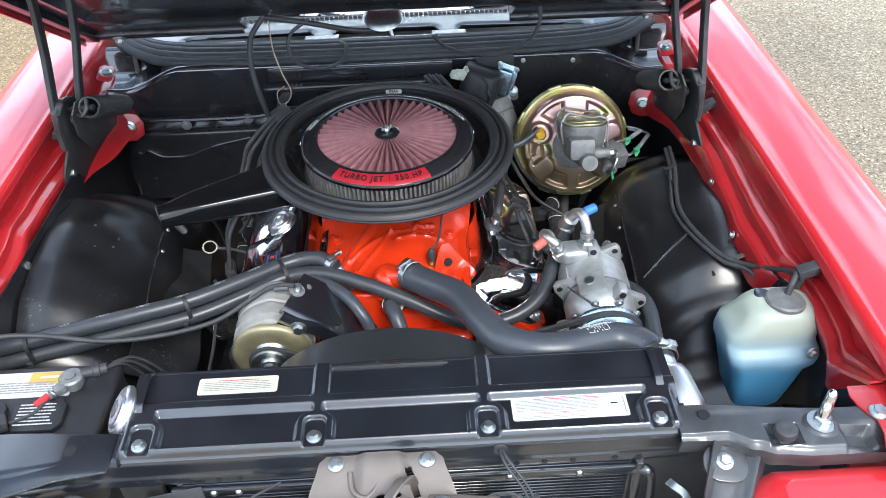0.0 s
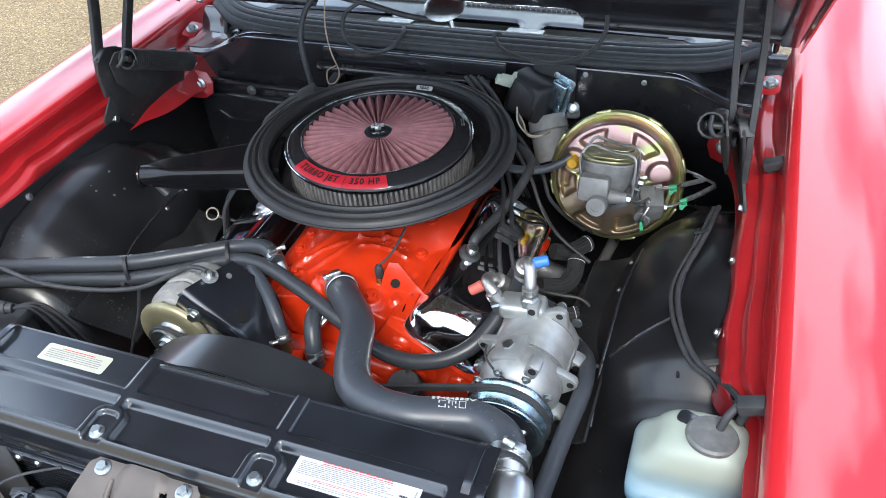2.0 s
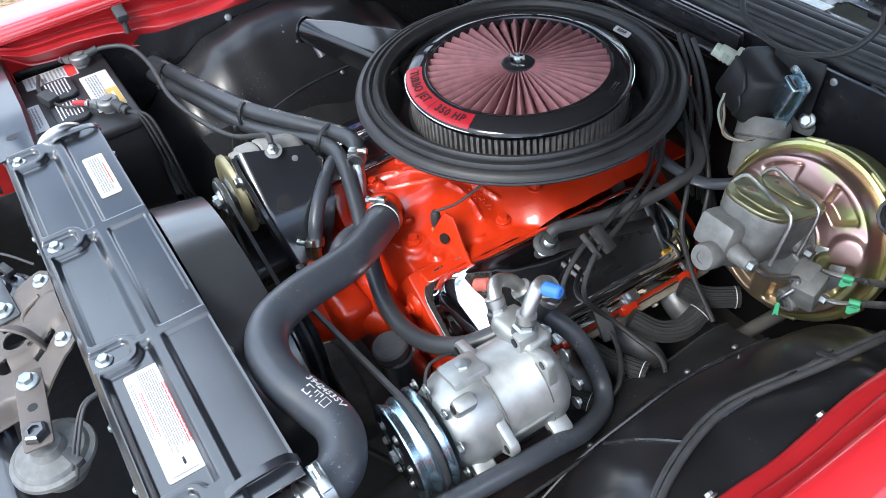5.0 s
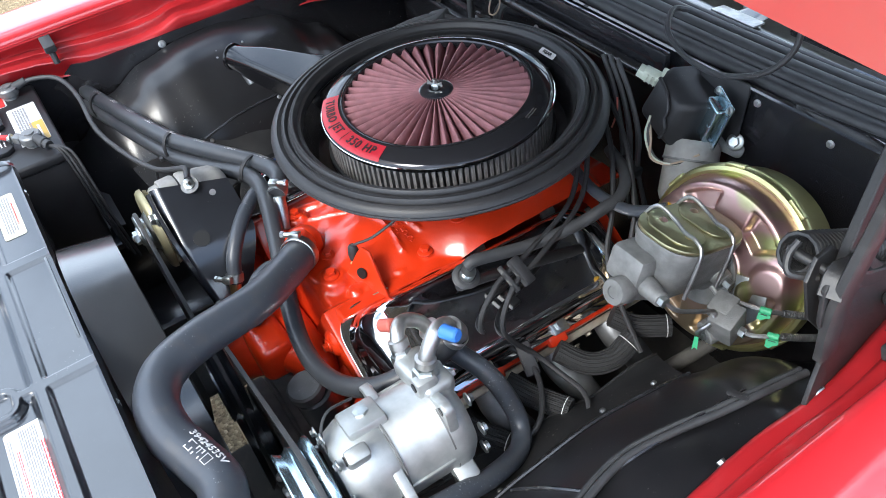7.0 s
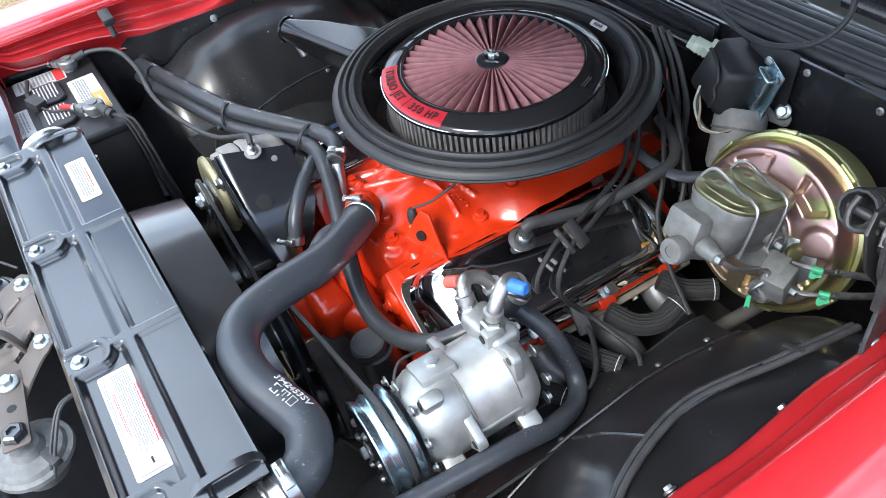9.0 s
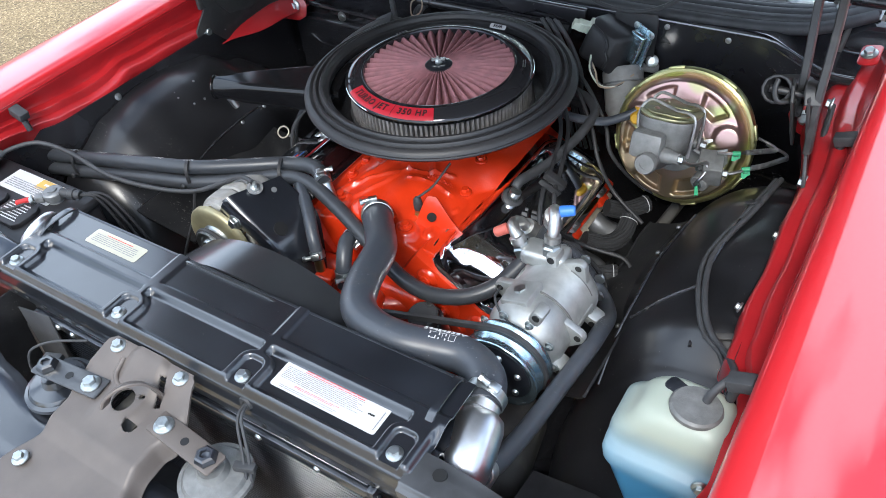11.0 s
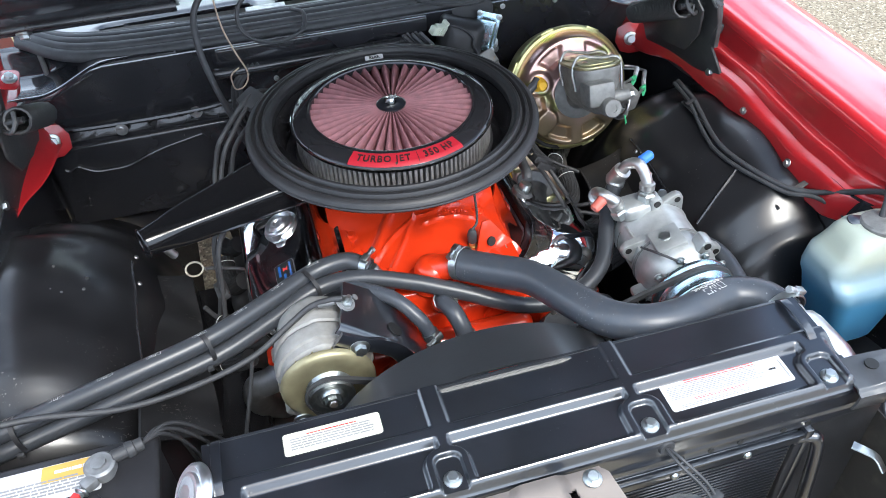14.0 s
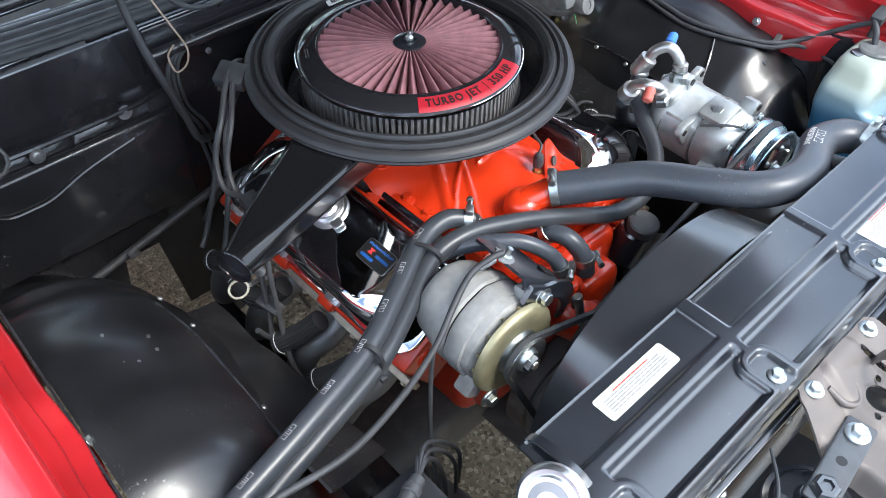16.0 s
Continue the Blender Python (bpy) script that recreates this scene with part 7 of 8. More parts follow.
# ---- alternator and bracket ----
alt = thing("alternator", (-0.226, 0.33, 0.66), "matt grey alternator with a yellow plated fan and belt pulley", "alternator")
AC = Vector((-0.231, 0.0, 0.757))
part("front_case", lathe(B(), AC + Vector((0, 0.285, 0)), (0, 1, 0), [(0, 0), (0.040, 0), (0.060, 0.003), (0.0655, 0.008), (0.0665, 0.019), (0.0705, 0.0205), (0.0712, 0.024), (0.0712, 0.044), (0.069, 0.048)], 96, shape=lambda a: 1 + 0.030 * step(math.cos(4 * a), 0.82, 0.92)), ALTGREY, alt)
part("rear_case", lathe(B(), AC + Vector((0, 0.336, 0)), (0, 1, 0), [(0.067, 0), (0.0705, 0.003), (0.0705, 0.018), (0.067, 0.020), (0.066, 0.034), (0.060, 0.058), (0.052, 0.070), (0.040, 0.074), (0, 0.074)], 96, shape=lambda a: 1 + 0.030 * step(math.cos(4 * a), 0.82, 0.92)), ALTGREY, alt)
part("stator_gap", lathe(B(), AC + Vector((0, 0.331, 0)), (0, 1, 0), [(0.064, 0), (0.0655, 0.001), (0.0655, 0.006), (0.064, 0.007)], 48), INK, alt)
fanp = part("cooling_fan", lathe(B(), AC + Vector((0, 0.266, 0)), (0, 1, 0), [(0, 0.006), (0.026, 0.006), (0.030, 0.003), (0.058, 0.001), (0.066, 0.003), (0.0695, 0.007), (0.0700, 0.013), (0.066, 0.014), (0.03, 0.014)], 72), GOLDFAN, alt, "yellow plated cooling fan disc")
for k in range(14):
    a = 2 * math.pi * k / 14
    part("fan_vane", box(B(), None, (0.016, 0.007, 0.002), bev=0.0006, m=Matrix.Translation(AC + Vector((0, 0.282, 0))) @ Matrix.Rotation(a, 4, "Y") @ pose(0.058, 0, 0, 0, 0, 25)), GOLDFAN, fanp)
pl = part("pulley", lathe(B(), AC + Vector((0, 0.243, 0)), (0, 1, 0), [(0, 0.006), (0.012, 0.006), (0.013, 0.002), (0.015, 0.001), (0.0165, 0.003), (0.018, 0.009), (0.022, 0.009), (0.024, 0.006), (0.032, 0.004), (0.0345, 0.006), (0.0345, 0.008), (0.028, 0.014), (0.028, 0.018), (0.0345, 0.025), (0.0345, 0.027), (0.031, 0.029), (0, 0.029)], 56), ZINC, alt, "zinc belt pulley")
part("pulley_nut", lathe(B(), AC + Vector((0, 0.235, 0)), (0, 1, 0), [(0, 0.001), (0.006, 0.0), (0.007, 0.002), (0.0115, 0.002), (0.0120, 0.004), (0.0120, 0.014), (0, 0.014)], 6), ZINC, pl, sharp=25)
part("shaft_end", rod(B(), AC + Vector((0, 0.234, 0)), AC + Vector((0, 0.241, 0)), 0.0058, n=14), PRIMER, pl)
part("lug", box(B(), (-0.283, 0.300, 0.700), (0.03, 0.03, 0.03), (0, 40, 0), 0.006), ALTGREY, alt)
bolt(alt, (-0.279, 0.268, 0.698), (0, -1, 0), 0.010)
part("top_lug", box(B(), (-0.19, 0.30, 0.815), (0.028, 0.024, 0.022), (0, 20, 0), 0.006), ALTGREY, alt)

brk = thing("alternator_bracket", (-0.13, 0.34, 0.75), "folded black steel alternator bracket with a round hole", "bracket")
NM = Vector((0.69, 0, 0.72)).normalized()


def bracket(u, v):
    """Slanting shield over the alternator; its lower part folds steeply down."""
    f = (Vector((-0.202, 0.290, 0.850)), Vector((-0.108, 0.284, 0.772)), Vector((-0.062, 0.300, 0.690)))
    r = (Vector((-0.180, 0.402, 0.826)), Vector((-0.100, 0.404, 0.764)), Vector((-0.064, 0.350, 0.690)))
    a, b, c = (f[k].lerp(r[k], u) for k in range(3))
    k = v / 0.6
    if v < 0.5:
        p = a.lerp(b, v / 0.62)
    else:
        t = (v - 0.5) / 0.5
        s0, s1 = a.lerp(b, 0.5 / 0.62), c
        p = s0 * (1 - t) ** 2 + b * 2 * t * (1 - t) + s1 * t * t
    if u < 0.06:
        p = p - NM * 0.010 * (1 - u / 0.06)
    return p


part("shield", sheet(B(), bracket, 36, 40, 0.004), SATIN, brk)
part("hole", lathe(B(), bracket(0.72, 0.12) + NM * 0.0052, NM, [(0, 0.001), (0.005, 0.001), (0.005, -0.001)], 16), LEAD, brk)
part("hole", lathe(B(), bracket(0.31, 0.50) + NM * 0.0052, NM, [(0, 0.001), (0.013, 0.001), (0.013, -0.001)], 24), INK, brk)
part("slot_arm", sweep(B(), [(-0.206, 0.284, 0.836), (-0.180, 0.282, 0.819), (-0.150, 0.282, 0.806), (-0.124, 0.284, 0.782), (-0.107, 0.290, 0.742), (-0.102, 0.297, 0.706)], 0, 10, flat=(0.004, 0.014)), SATIN, brk)
bolt(brk, (-0.178, 0.279, 0.815), (0, -1, 0.1), 0.010)
stud = part("cable_stud", lathe(B(), (-0.1845, 0.345, 0.838), (0.45, -0.2, 1), [(0, 0), (0.012, 0), (0.012, 0.002), (0.009, 0.0022), (0.009, 0.008), (0.0045, 0.009), (0.0045, 0.020), (0, 0.021)], 6), ZINC, brk, "zinc cable stud with a nut", sharp=25)
part("ring_terminal", lathe(B(), (-0.1835, 0.345, 0.8405), (0.45, -0.2, 1), [(0.005, 0), (0.014, 0), (0.0145, 0.001), (0.014, 0.002), (0.005, 0.002)], 24), LEAD, stud)
part("terminal_neck", rod(B(), (-0.198, 0.348, 0.846), (-0.222, 0.354, 0.842), 0.0052, 0.0058, 12), LEAD, stud)
part("stay", rod(B(), (-0.06, 0.30, 0.705), (-0.05, 0.29, 0.64), 0.007), ZINC, brk)

# ---- air conditioning compressor ----
cp = thing("ac_compressor", (0.36, 0.37, 0.68), "bare cast aluminium air conditioning compressor with a zinc clutch pulley", "compressor")
CA = Vector((0.357, 0.27, 0.752))
CD = Vector((0.03, 1, 0.015)).normalized()


def cpt(a, r, d):
    """A point at angle a (0 is +x, 90 up), radius r, distance d along the compressor."""
    q = axes(CD, (1, 0, 0))
    return CA + q @ Vector((r * math.cos(a), 0, 0)) + Vector((0, 0, r * math.sin(a))) + CD * d


part("front_housing", lathe(B(), CA + CD * 0.030, CD, [(0, 0), (0.048, 0), (0.055, 0.006), (0.060, 0.020), (0.063, 0.026), (0.063, 0.060), (0.061, 0.064)], 48, shape=lambda a: 1 + 0.03 * max(0, math.cos(5 * a)) ** 5), ALU, cp)
part("cylinder_housing", lathe(B(), CA + CD * 0.094, CD, [(0.0605, 0), (0.0615, 0.004), (0.0615, 0.060), (0.064, 0.064), (0.064, 0.080), (0.060, 0.090), (0.050, 0.100), (0.035, 0.104), (0, 0.104)], 48, shape=lambda a: 1 + 0.02 * max(0, math.cos(5 * a + 0.6)) ** 4), ALU, cp)
clu = part("clutch_pulley", lathe(B(), CA - CD * 0.026, CD, [(0.050, 0.006), (0.058, 0.0015), (0.0645, 0.0), (0.0655, 0.0015), (0.0655, 0.003), (0.0605, 0.010), (0.0605, 0.013), (0.0650, 0.019), (0.0655, 0.0205), (0.0650, 0.022), (0.0610, 0.028), (0.0610, 0.033), (0.0665, 0.040), (0.0670, 0.043), (0.0660, 0.046), (0.060, 0.048), (0.04, 0.048)], 64), BRIGHTZINC, cp, "bright zinc two-groove clutch pulley")
part("clutch_plate", lathe(B(), CA - CD * 0.028, CD, [(0, 0.002), (0.014, 0.002), (0.016, 0.0), (0.046, 0.002), (0.052, 0.005), (0.050, 0.012), (0, 0.012)], 48), SATIN, clu, "black clutch plate with rivets")
for k in range(6):
    a = 2 * math.pi * k / 6 + 0.4
    part("rivet", lathe(B(), cpt(a, 0.038, -0.027), -CD, [(0, 0.005), (0.004, 0.004), (0.006, 0)], 10), ZINC, clu)
bolt(clu, cpt(0, 0, -0.027), -CD, 0.009)
for k, (a, d) in enumerate(((68, 0.055), (95, 0.165), (-25, 0.055), (-25, 0.165), (200, 0.055))):
    a = radians(a)
    p = cpt(a, 0.068, d)
    e = part("mounting_ear", box(B(), None, (0.030, 0.020, 0.030), bev=0.006, m=place(p, CD, (math.cos(a), 0, math.sin(a)))), ALU, cp)
    part("ear_hole", lathe(B(), cpt(a, 0.074, d - 0.0155), -CD, [(0, 0.0006), (0.006, 0.0006), (0.006, -0.001)], 14), INK, e)
for k, a in enumerate((150, 5)):
    a = radians(a)
    part("casting_rib", box(B(), None, (0.007, 0.006, 0.062), bev=0.002, m=place(cpt(a, 0.062, 0.126), CD, (math.cos(a), 0, math.sin(a)))), ALU, cp)
for d in (0.0945, 0.158):
    part("joint_line", lathe(B(), CA + CD * d, CD, [(0.0612, 0), (0.0642, 0.0008), (0.0642, 0.0028), (0.0612, 0.0036)], 48), IRON, cp)
part("top_pad", box(B(), None, (0.016, 0.050, 0.050), bev=0.004, m=place(cpt(radians(108), 0.060, 0.082), CD, (math.cos(radians(108)), 0, math.sin(radians(108))))), ALU, cp)
for a, d in ((62, 0.160), (160, 0.105), (8, 0.080)):
    a = radians(a)
    part("lug", plate(B(), [(-0.034, -0.016), (0.034, -0.016), (0.010, 0.020), (0.004, 0.024), (-0.004, 0.024), (-0.010, 0.020)], place(cpt(a, 0.062, d), CD, (-math.sin(a), 0, math.cos(a))), 0.014, 0.003), ALU, cp)
    part("lug_hole", lathe(B(), cpt(a, 0.076, d - 0.0005), -CD, [(0, 0.0006), (0.0055, 0.0006), (0.0055, -0.001)], 14), INK, cp)
part("filler_plug", lathe(B(), cpt(radians(110), 0.061, 0.085), (-0.3, 0, 0.95), [(0, 0), (0.015, 0), (0.015, 0.003), (0.010, 0.004), (0.010, 0.010), (0, 0.011)], 6), ZINC, cp, sharp=25)
for a in (60, 100, 140, 180, 20, -20):
    bolt(cp, cpt(radians(a), 0.058, 0.199), CD, 0.006)
    bolt(cp, cpt(radians(a + 10), 0.063, 0.032), -CD, 0.005)
part("port_block", box(B(), (0.335, 0.445, 0.812), (0.075, 0.045, 0.030), (0, 0, 5), 0.010, 3), ALU, cp)
part("clutch_wire", sweep(B(), [(0.300, 0.36, 0.80), (0.31, 0.325, 0.815), (0.33, 0.305, 0.812), (0.35, 0.300, 0.80)], 0.002, 6), RUBBER, cp)


def fitting(base, pts, cap_at, cap_dir, cap_mat, label):
    f = part("pipe_fitting", sweep(B(), pts, 0.0095, 16), FITTING, cp, label)
    d = (Vector(pts[1]) - Vector(pts[0])).normalized()
    part("hex_nut", lathe(B(), base, d, [(0, 0), (0.016, 0), (0.016, 0.014), (0.013, 0.017), (0.013, 0.021), (0, 0.021)], 6), ZINC, f, sharp=25)
    part("collar", lathe(B(), Vector(base) + d * 0.024, d, [(0.009, 0), (0.013, 0), (0.013, 0.010), (0.009, 0.012)], 20), FITTING, f)
    part("valve_cap", rod(B(), cap_at, Vector(cap_at) + Vector(cap_dir).normalized() * 0.024, 0.0092, 0.0085, 16, 0.002), cap_mat, f)
    a, b = Vector(pts[-2]), Vector(pts[-1])
    part("crimp", lathe(B(), b, b - a, [(0.008, -0.004), (0.015, -0.002), (0.0155, 0.008), (0.0145, 0.012), (0.0155, 0.016), (0.0145, 0.022), (0.0155, 0.028), (0.013, 0.034), (0, 0.034)], 24), FITTING, f)
    return f


fitting((0.346, 0.441, 0.822), [(0.346, 0.443, 0.826), (0.346, 0.448, 0.858), (0.339, 0.468, 0.880), (0.329, 0.487, 0.870), (0.324, 0.495, 0.852)], (0.344, 0.474, 0.882), (0.9, 0.35, 0.15), BLUECAP, "bent aluminium pipe fitting with a blue cap")
fitting((0.302, 0.438, 0.806), [(0.300, 0.438, 0.812), (0.287, 0.440, 0.836), (0.272, 0.455, 0.844), (0.272, 0.477, 0.832), (0.279, 0.488, 0.815)], (0.268, 0.446, 0.842), (-0.80, -0.35, -0.45), REDCAP, "bent aluminium pipe fitting with a faded red cap")

# ---- hoses ----
def hose(label, pts, r, material=HOSE, name="hose", n=18, per=10):
    th = thing(name, tuple(pts[0]), label, "hose")
    part("hose_wall", sweep(B(), pts, r, n, per), material, th)
    return th


RH = [(0.012, 0.430, 0.785), (0.055, 0.382, 0.802), (0.100, 0.325, 0.824), (0.133, 0.242, 0.845), (0.162, 0.190, 0.854), (0.204, 0.165, 0.857), (0.255, 0.163, 0.855), (0.300, 0.176, 0.850), (0.345, 0.186, 0.846), (0.386, 0.168, 0.845), (0.403, 0.130, 0.842)]
rh = hose("thick black radiator hose, snaking from the engine to the radiator", RH, 0.0265, name="radiator_hose", n=28)
clamp(rh, (0.016, 0.426, 0.789), Vector(RH[1]) - Vector(RH[0]), 0.0268, (-0.2, 0.1, 1))
clamp(rh, (0.402, 0.140, 0.850), (0.02, -1, -0.05), 0.0268, (0.5, 0, 1))
RHC = even(spline(RH, 20), 240)


def along(path, t):
    i = t * (len(path) - 1)
    k = min(int(i), len(path) - 2)
    d = (path[k + 1] - path[k]).normalized()
    return path[k].lerp(path[k + 1], i - k), d


def on_hose(t0, t1, r, up):
    """Bends flat lettering round a hose: x runs along it, y round it."""
    p0, d0 = along(RHC, (t0 + t1) / 2)

    def f(p):
        t = (t0 + t1) / 2 + p[0]
        c, d = along(RHC, max(0, min(1, t)))
        u = (up - d * up.dot(d)).normalized()
        s = d.cross(u)
        a = p[1] / r
        return c + u * math.cos(a) * (r + 0.0004 + p[2]) - s * math.sin(a) * (r + 0.0004 + p[2])
    return f


HL = sum((b - a).length for a, b in zip(RHC, RHC[1:]))
TM = min((k / 240 for k in range(150, 228)), key=lambda t: abs(along(RHC, t)[0].x - 0.311))
wrap = on_hose(TM, TM, 0.0265, Vector((0.0, 0.25, 1.0)))
lettering(rh, "3942453SV", 0.0125, Matrix(), WHITEINK, bend=lambda p: wrap(((p[0] * 1.0) / HL, p[1] + 0.0088, p[2])), bold=0.0)
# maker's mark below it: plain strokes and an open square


def stroke(bm, f, x0, y0, x1, y1, w):
    d = Vector((x1 - x0, y1 - y0, 0)).normalized()
    n = Vector((-d.y, d.x, 0)) * w / 2
    a, b = Vector((x0, y0, 0)) - d * w / 2, Vector((x1, y1, 0)) + d * w / 2
    bm.faces.new([bm.verts.new(f(q)) for q in (a - n, b - n, b + n, a + n)])


MARK = ((0.0, 0.0, 0.0, 1.0, 0.16), (0.0, 0.0, 0.75, 0.0, 0.10), (0.0, 1.0, 0.75, 1.0, 0.10), (0.75, 0.0, 0.75, 0.4, 0.14), (1.15, 0.0, 1.15, 1.0, 0.16), (1.15, 1.0, 1.95, 1.0, 0.10), (1.95, 0.0, 1.95, 1.0, 0.16), (1.55, 0.3, 1.55, 1.0, 0.08),
        (2.35, 0.0, 2.35, 1.0, 0.08), (3.10, 0.0, 3.10, 1.0, 0.08), (2.35, 0.0, 3.10, 0.0, 0.08), (2.35, 1.0, 3.10, 1.0, 0.08))
for first in (0, 4, 8):
    bm = B()
    for x0, y0, x1, y1, w in MARK[first:first + 4]:
        stroke(bm, lambda q: wrap(((q.x * 0.0115 - 0.018) / HL, q.y * 0.0110 - 0.0100, 0.0002)), x0, y0, x1, y1, w)
    part("printed_mark", bm, WHITEINK, rh)

HA = [(-0.128, 0.458, 0.793), (-0.165, 0.478, 0.800), (-0.222, 0.470, 0.796), (-0.30, 0.425, 0.797), (-0.39, 0.378, 0.797), (-0.50, 0.345, 0.795), (-0.62, 0.320, 0.785), (-0.68, 0.306, 0.782), (-0.74, 0.298, 0.774), (-0.81, 0.296, 0.76)]
HB = [(0.318, 0.502, 0.822), (0.306, 0.492, 0.795), (0.288, 0.458, 0.766), (0.262, 0.408, 0.742), (0.220, 0.376, 0.726), (0.165, 0.362, 0.718), (0.110, 0.364, 0.722), (0.06, 0.376, 0.738), (0.02, 0.390, 0.752), (-0.02, 0.404, 0.764), (-0.07, 0.421, 0.777), (-0.15, 0.443, 0.790), (-0.222, 0.443, 0.785), (-0.30, 0.405, 0.776), (-0.385, 0.366, 0.770), (-0.50, 0.336, 0.766), (-0.62, 0.311, 0.756), (-0.68, 0.297, 0.753), (-0.74, 0.289, 0.745), (-0.81, 0.287, 0.731)]
ha = hose("black heater hose with printed marks, strapped to its twin", HA, 0.0145, HEATERHOSE, name="heater_hose")
hb = hose("black refrigerant hose crossing the engine to the compressor", HB, 0.0138, HEATERHOSE, name="refrigerant_hose")
part("crimp_band", lathe(B(), (0.3165, 0.501, 0.818), (0.012, 0.010, 0.027), [(0.0140, 0), (0.0158, 0.002), (0.0158, 0.012), (0.0140, 0.014)], 20), FITTING, hb)
clamp(ha, (-0.134, 0.462, 0.795), (-0.6, 0.6, 0.1), 0.0138, (0.2, -0.3, 1))
part("spigot", rod(B(), (-0.10, 0.445, 0.745), (-0.126, 0.458, 0.792), 0.011), ZINC, ha)
HAC = even(spline(HA, 16), 200)
for k in range(8):
    c, d = along(HAC, 0.13 + k * 0.095)
    u = (Vector((0.0, 0.30, 1)) - d * d.dot(Vector((0.0, 0.30, 1)))).normalized()
    s = d.cross(u)
    bm = B()
    for x0, y0, x1, y1, w in MARK:
        stroke(bm, lambda q: c + d * (q.x * 0.0066 - 0.0102) - s * (q.y * 0.0064 - 0.0032) + u * (math.sqrt(max(0, 0.0149 ** 2 - (q.y * 0.0064 - 0.0032) ** 2)) - 0.0000), x0, y0, x1, y1, w * 0.8)
    part("printed_mark", bm, WHITEINK, ha)
for p in ((-0.228, 0.455, 0.789), (-0.393, 0.370, 0.783), (-0.655, 0.306, 0.769)):
    tie = thing("cable_tie", p, "black nylon cable tie round both heater hoses", "cable tie", "cable ties")
    bm = B()
    d = Vector((0.85, 0.45, 0.0)) if p[0] > -0.6 else Vector((1, 0.1, 0.1))
    q = axes(d, (0, 0, 1))
    sweep(bm, [Vector(p) + q @ Vector(((0.022 if p[0] > -0.3 else 0.030) * math.cos(t), (0.028 if p[0] > -0.3 else 0.018) * math.sin(t), 0)) for t in (2 * math.pi * k / 28 for k in range(28))], 0, 8, raw=True, closed=True, flat=(0.0036, 0.0013))
    part("strap", bm, DULLBLACK, tie)
    part("lock", box(B(), Vector(p) + Vector((0, -0.026, -0.012)), (0.009, 0.006, 0.008), (0, 0, 0), 0.001), RUBBER, tie)
h3 = hose("slim black bypass hose behind the alternator bracket", [(-0.20, 0.46, 0.76), (-0.165, 0.430, 0.785), (-0.11, 0.385, 0.790), (-0.075, 0.350, 0.765), (-0.058, 0.334, 0.728)], 0.0115, name="bypass_hose")
clamp(h3, (-0.061, 0.337, 0.737), (0.35, -0.3, -0.9), 0.0118, (0.5, -0.8, 0.2))
part("brass_nipple", rod(B(), (-0.058, 0.334, 0.732), (-0.053, 0.328, 0.708), 0.009), COPPER, h3)
part("elbow", box(B(), (-0.047, 0.326, 0.694), (0.034, 0.032, 0.030), (0, 15, 20), 0.008, 3), ORANGE, h3, "orange painted elbow")
h4 = hose("short curved black bypass hose with a clamp at each end", [(-0.028, 0.405, 0.728), (-0.026, 0.388, 0.748), (-0.016, 0.362, 0.748), (-0.006, 0.338, 0.722), (-0.003, 0.330, 0.690)], 0.0145, name="bypass_hose")
clamp(h4, (-0.026, 0.394, 0.745), (0.1, -0.5, 0.9), 0.0148, (0.5, -0.6, 0.6))
clamp(h4, (-0.005, 0.336, 0.716), (0.1, -0.2, -1), 0.0148, (0.8, -0.5, 0.2))
rf = hose("black rubber refrigerant hose running from the compressor to the condenser", [(0.288, 0.497, 0.788), (0.300, 0.512, 0.768), (0.340, 0.536, 0.735), (0.375, 0.548, 0.675), (0.408, 0.525, 0.662), (0.437, 0.465, 0.698), (0.449, 0.40, 0.733), (0.452, 0.345, 0.748), (0.445, 0.27, 0.748), (0.440, 0.18, 0.755), (0.440, 0.10, 0.785), (0.440, 0.055, 0.815)], 0.0135, name="refrigerant_hose")
part("end_fitting", rod(B(), (0.440, 0.060, 0.812), (0.440, 0.036, 0.830), 0.011), FITTING, rf)
part("crimp", lathe(B(), (0.440, 0.075, 0.802), (0, -0.8, 0.6), [(0.0138, 0), (0.0155, 0.002), (0.0155, 0.018), (0.0138, 0.020)], 20), FITTING, rf)
dp = thing("dipstick", (-0.40, 0.65, 0.66), "steel oil dipstick with a looped wire handle", "dipstick")
part("handle", sweep(B(), [(-0.420 + 0.015 * math.cos(t), 0.650 + 0.009 * math.sin(t), 0.700 + 0.009 * math.sin(t)) for t in (2 * math.pi * k / 12 for k in range(12))], 0.0019, 8, closed=True), GASKET, dp)
part("blade", sweep(B(), [(-0.402, 0.648, 0.698), (-0.37, 0.665, 0.675), (-0.32, 0.69, 0.62), (-0.28, 0.70, 0.50)], 0.0035, 8), STEEL, dp)
hose("black breather hose from the valve cover to the engine's rear", [(0.196, 0.602, 0.786), (0.199, 0.616, 0.793), (0.206, 0.660, 0.785), (0.216, 0.715, 0.779), (0.228, 0.775, 0.784), (0.236, 0.815, 0.795), (0.236, 0.855, 0.803), (0.205, 0.890, 0.808), (0.15, 0.91, 0.81)], 0.0092, RUBBER, name="breather_hose")
hose("black vacuum hose from the engine to the brake booster", [(0.05, 0.86, 0.80), (0.13, 0.850, 0.796), (0.20, 0.840, 0.792), (0.26, 0.842, 0.798), (0.298, 0.856, 0.812), (0.315, 0.868, 0.822)], 0.0085, name="vacuum_hose")

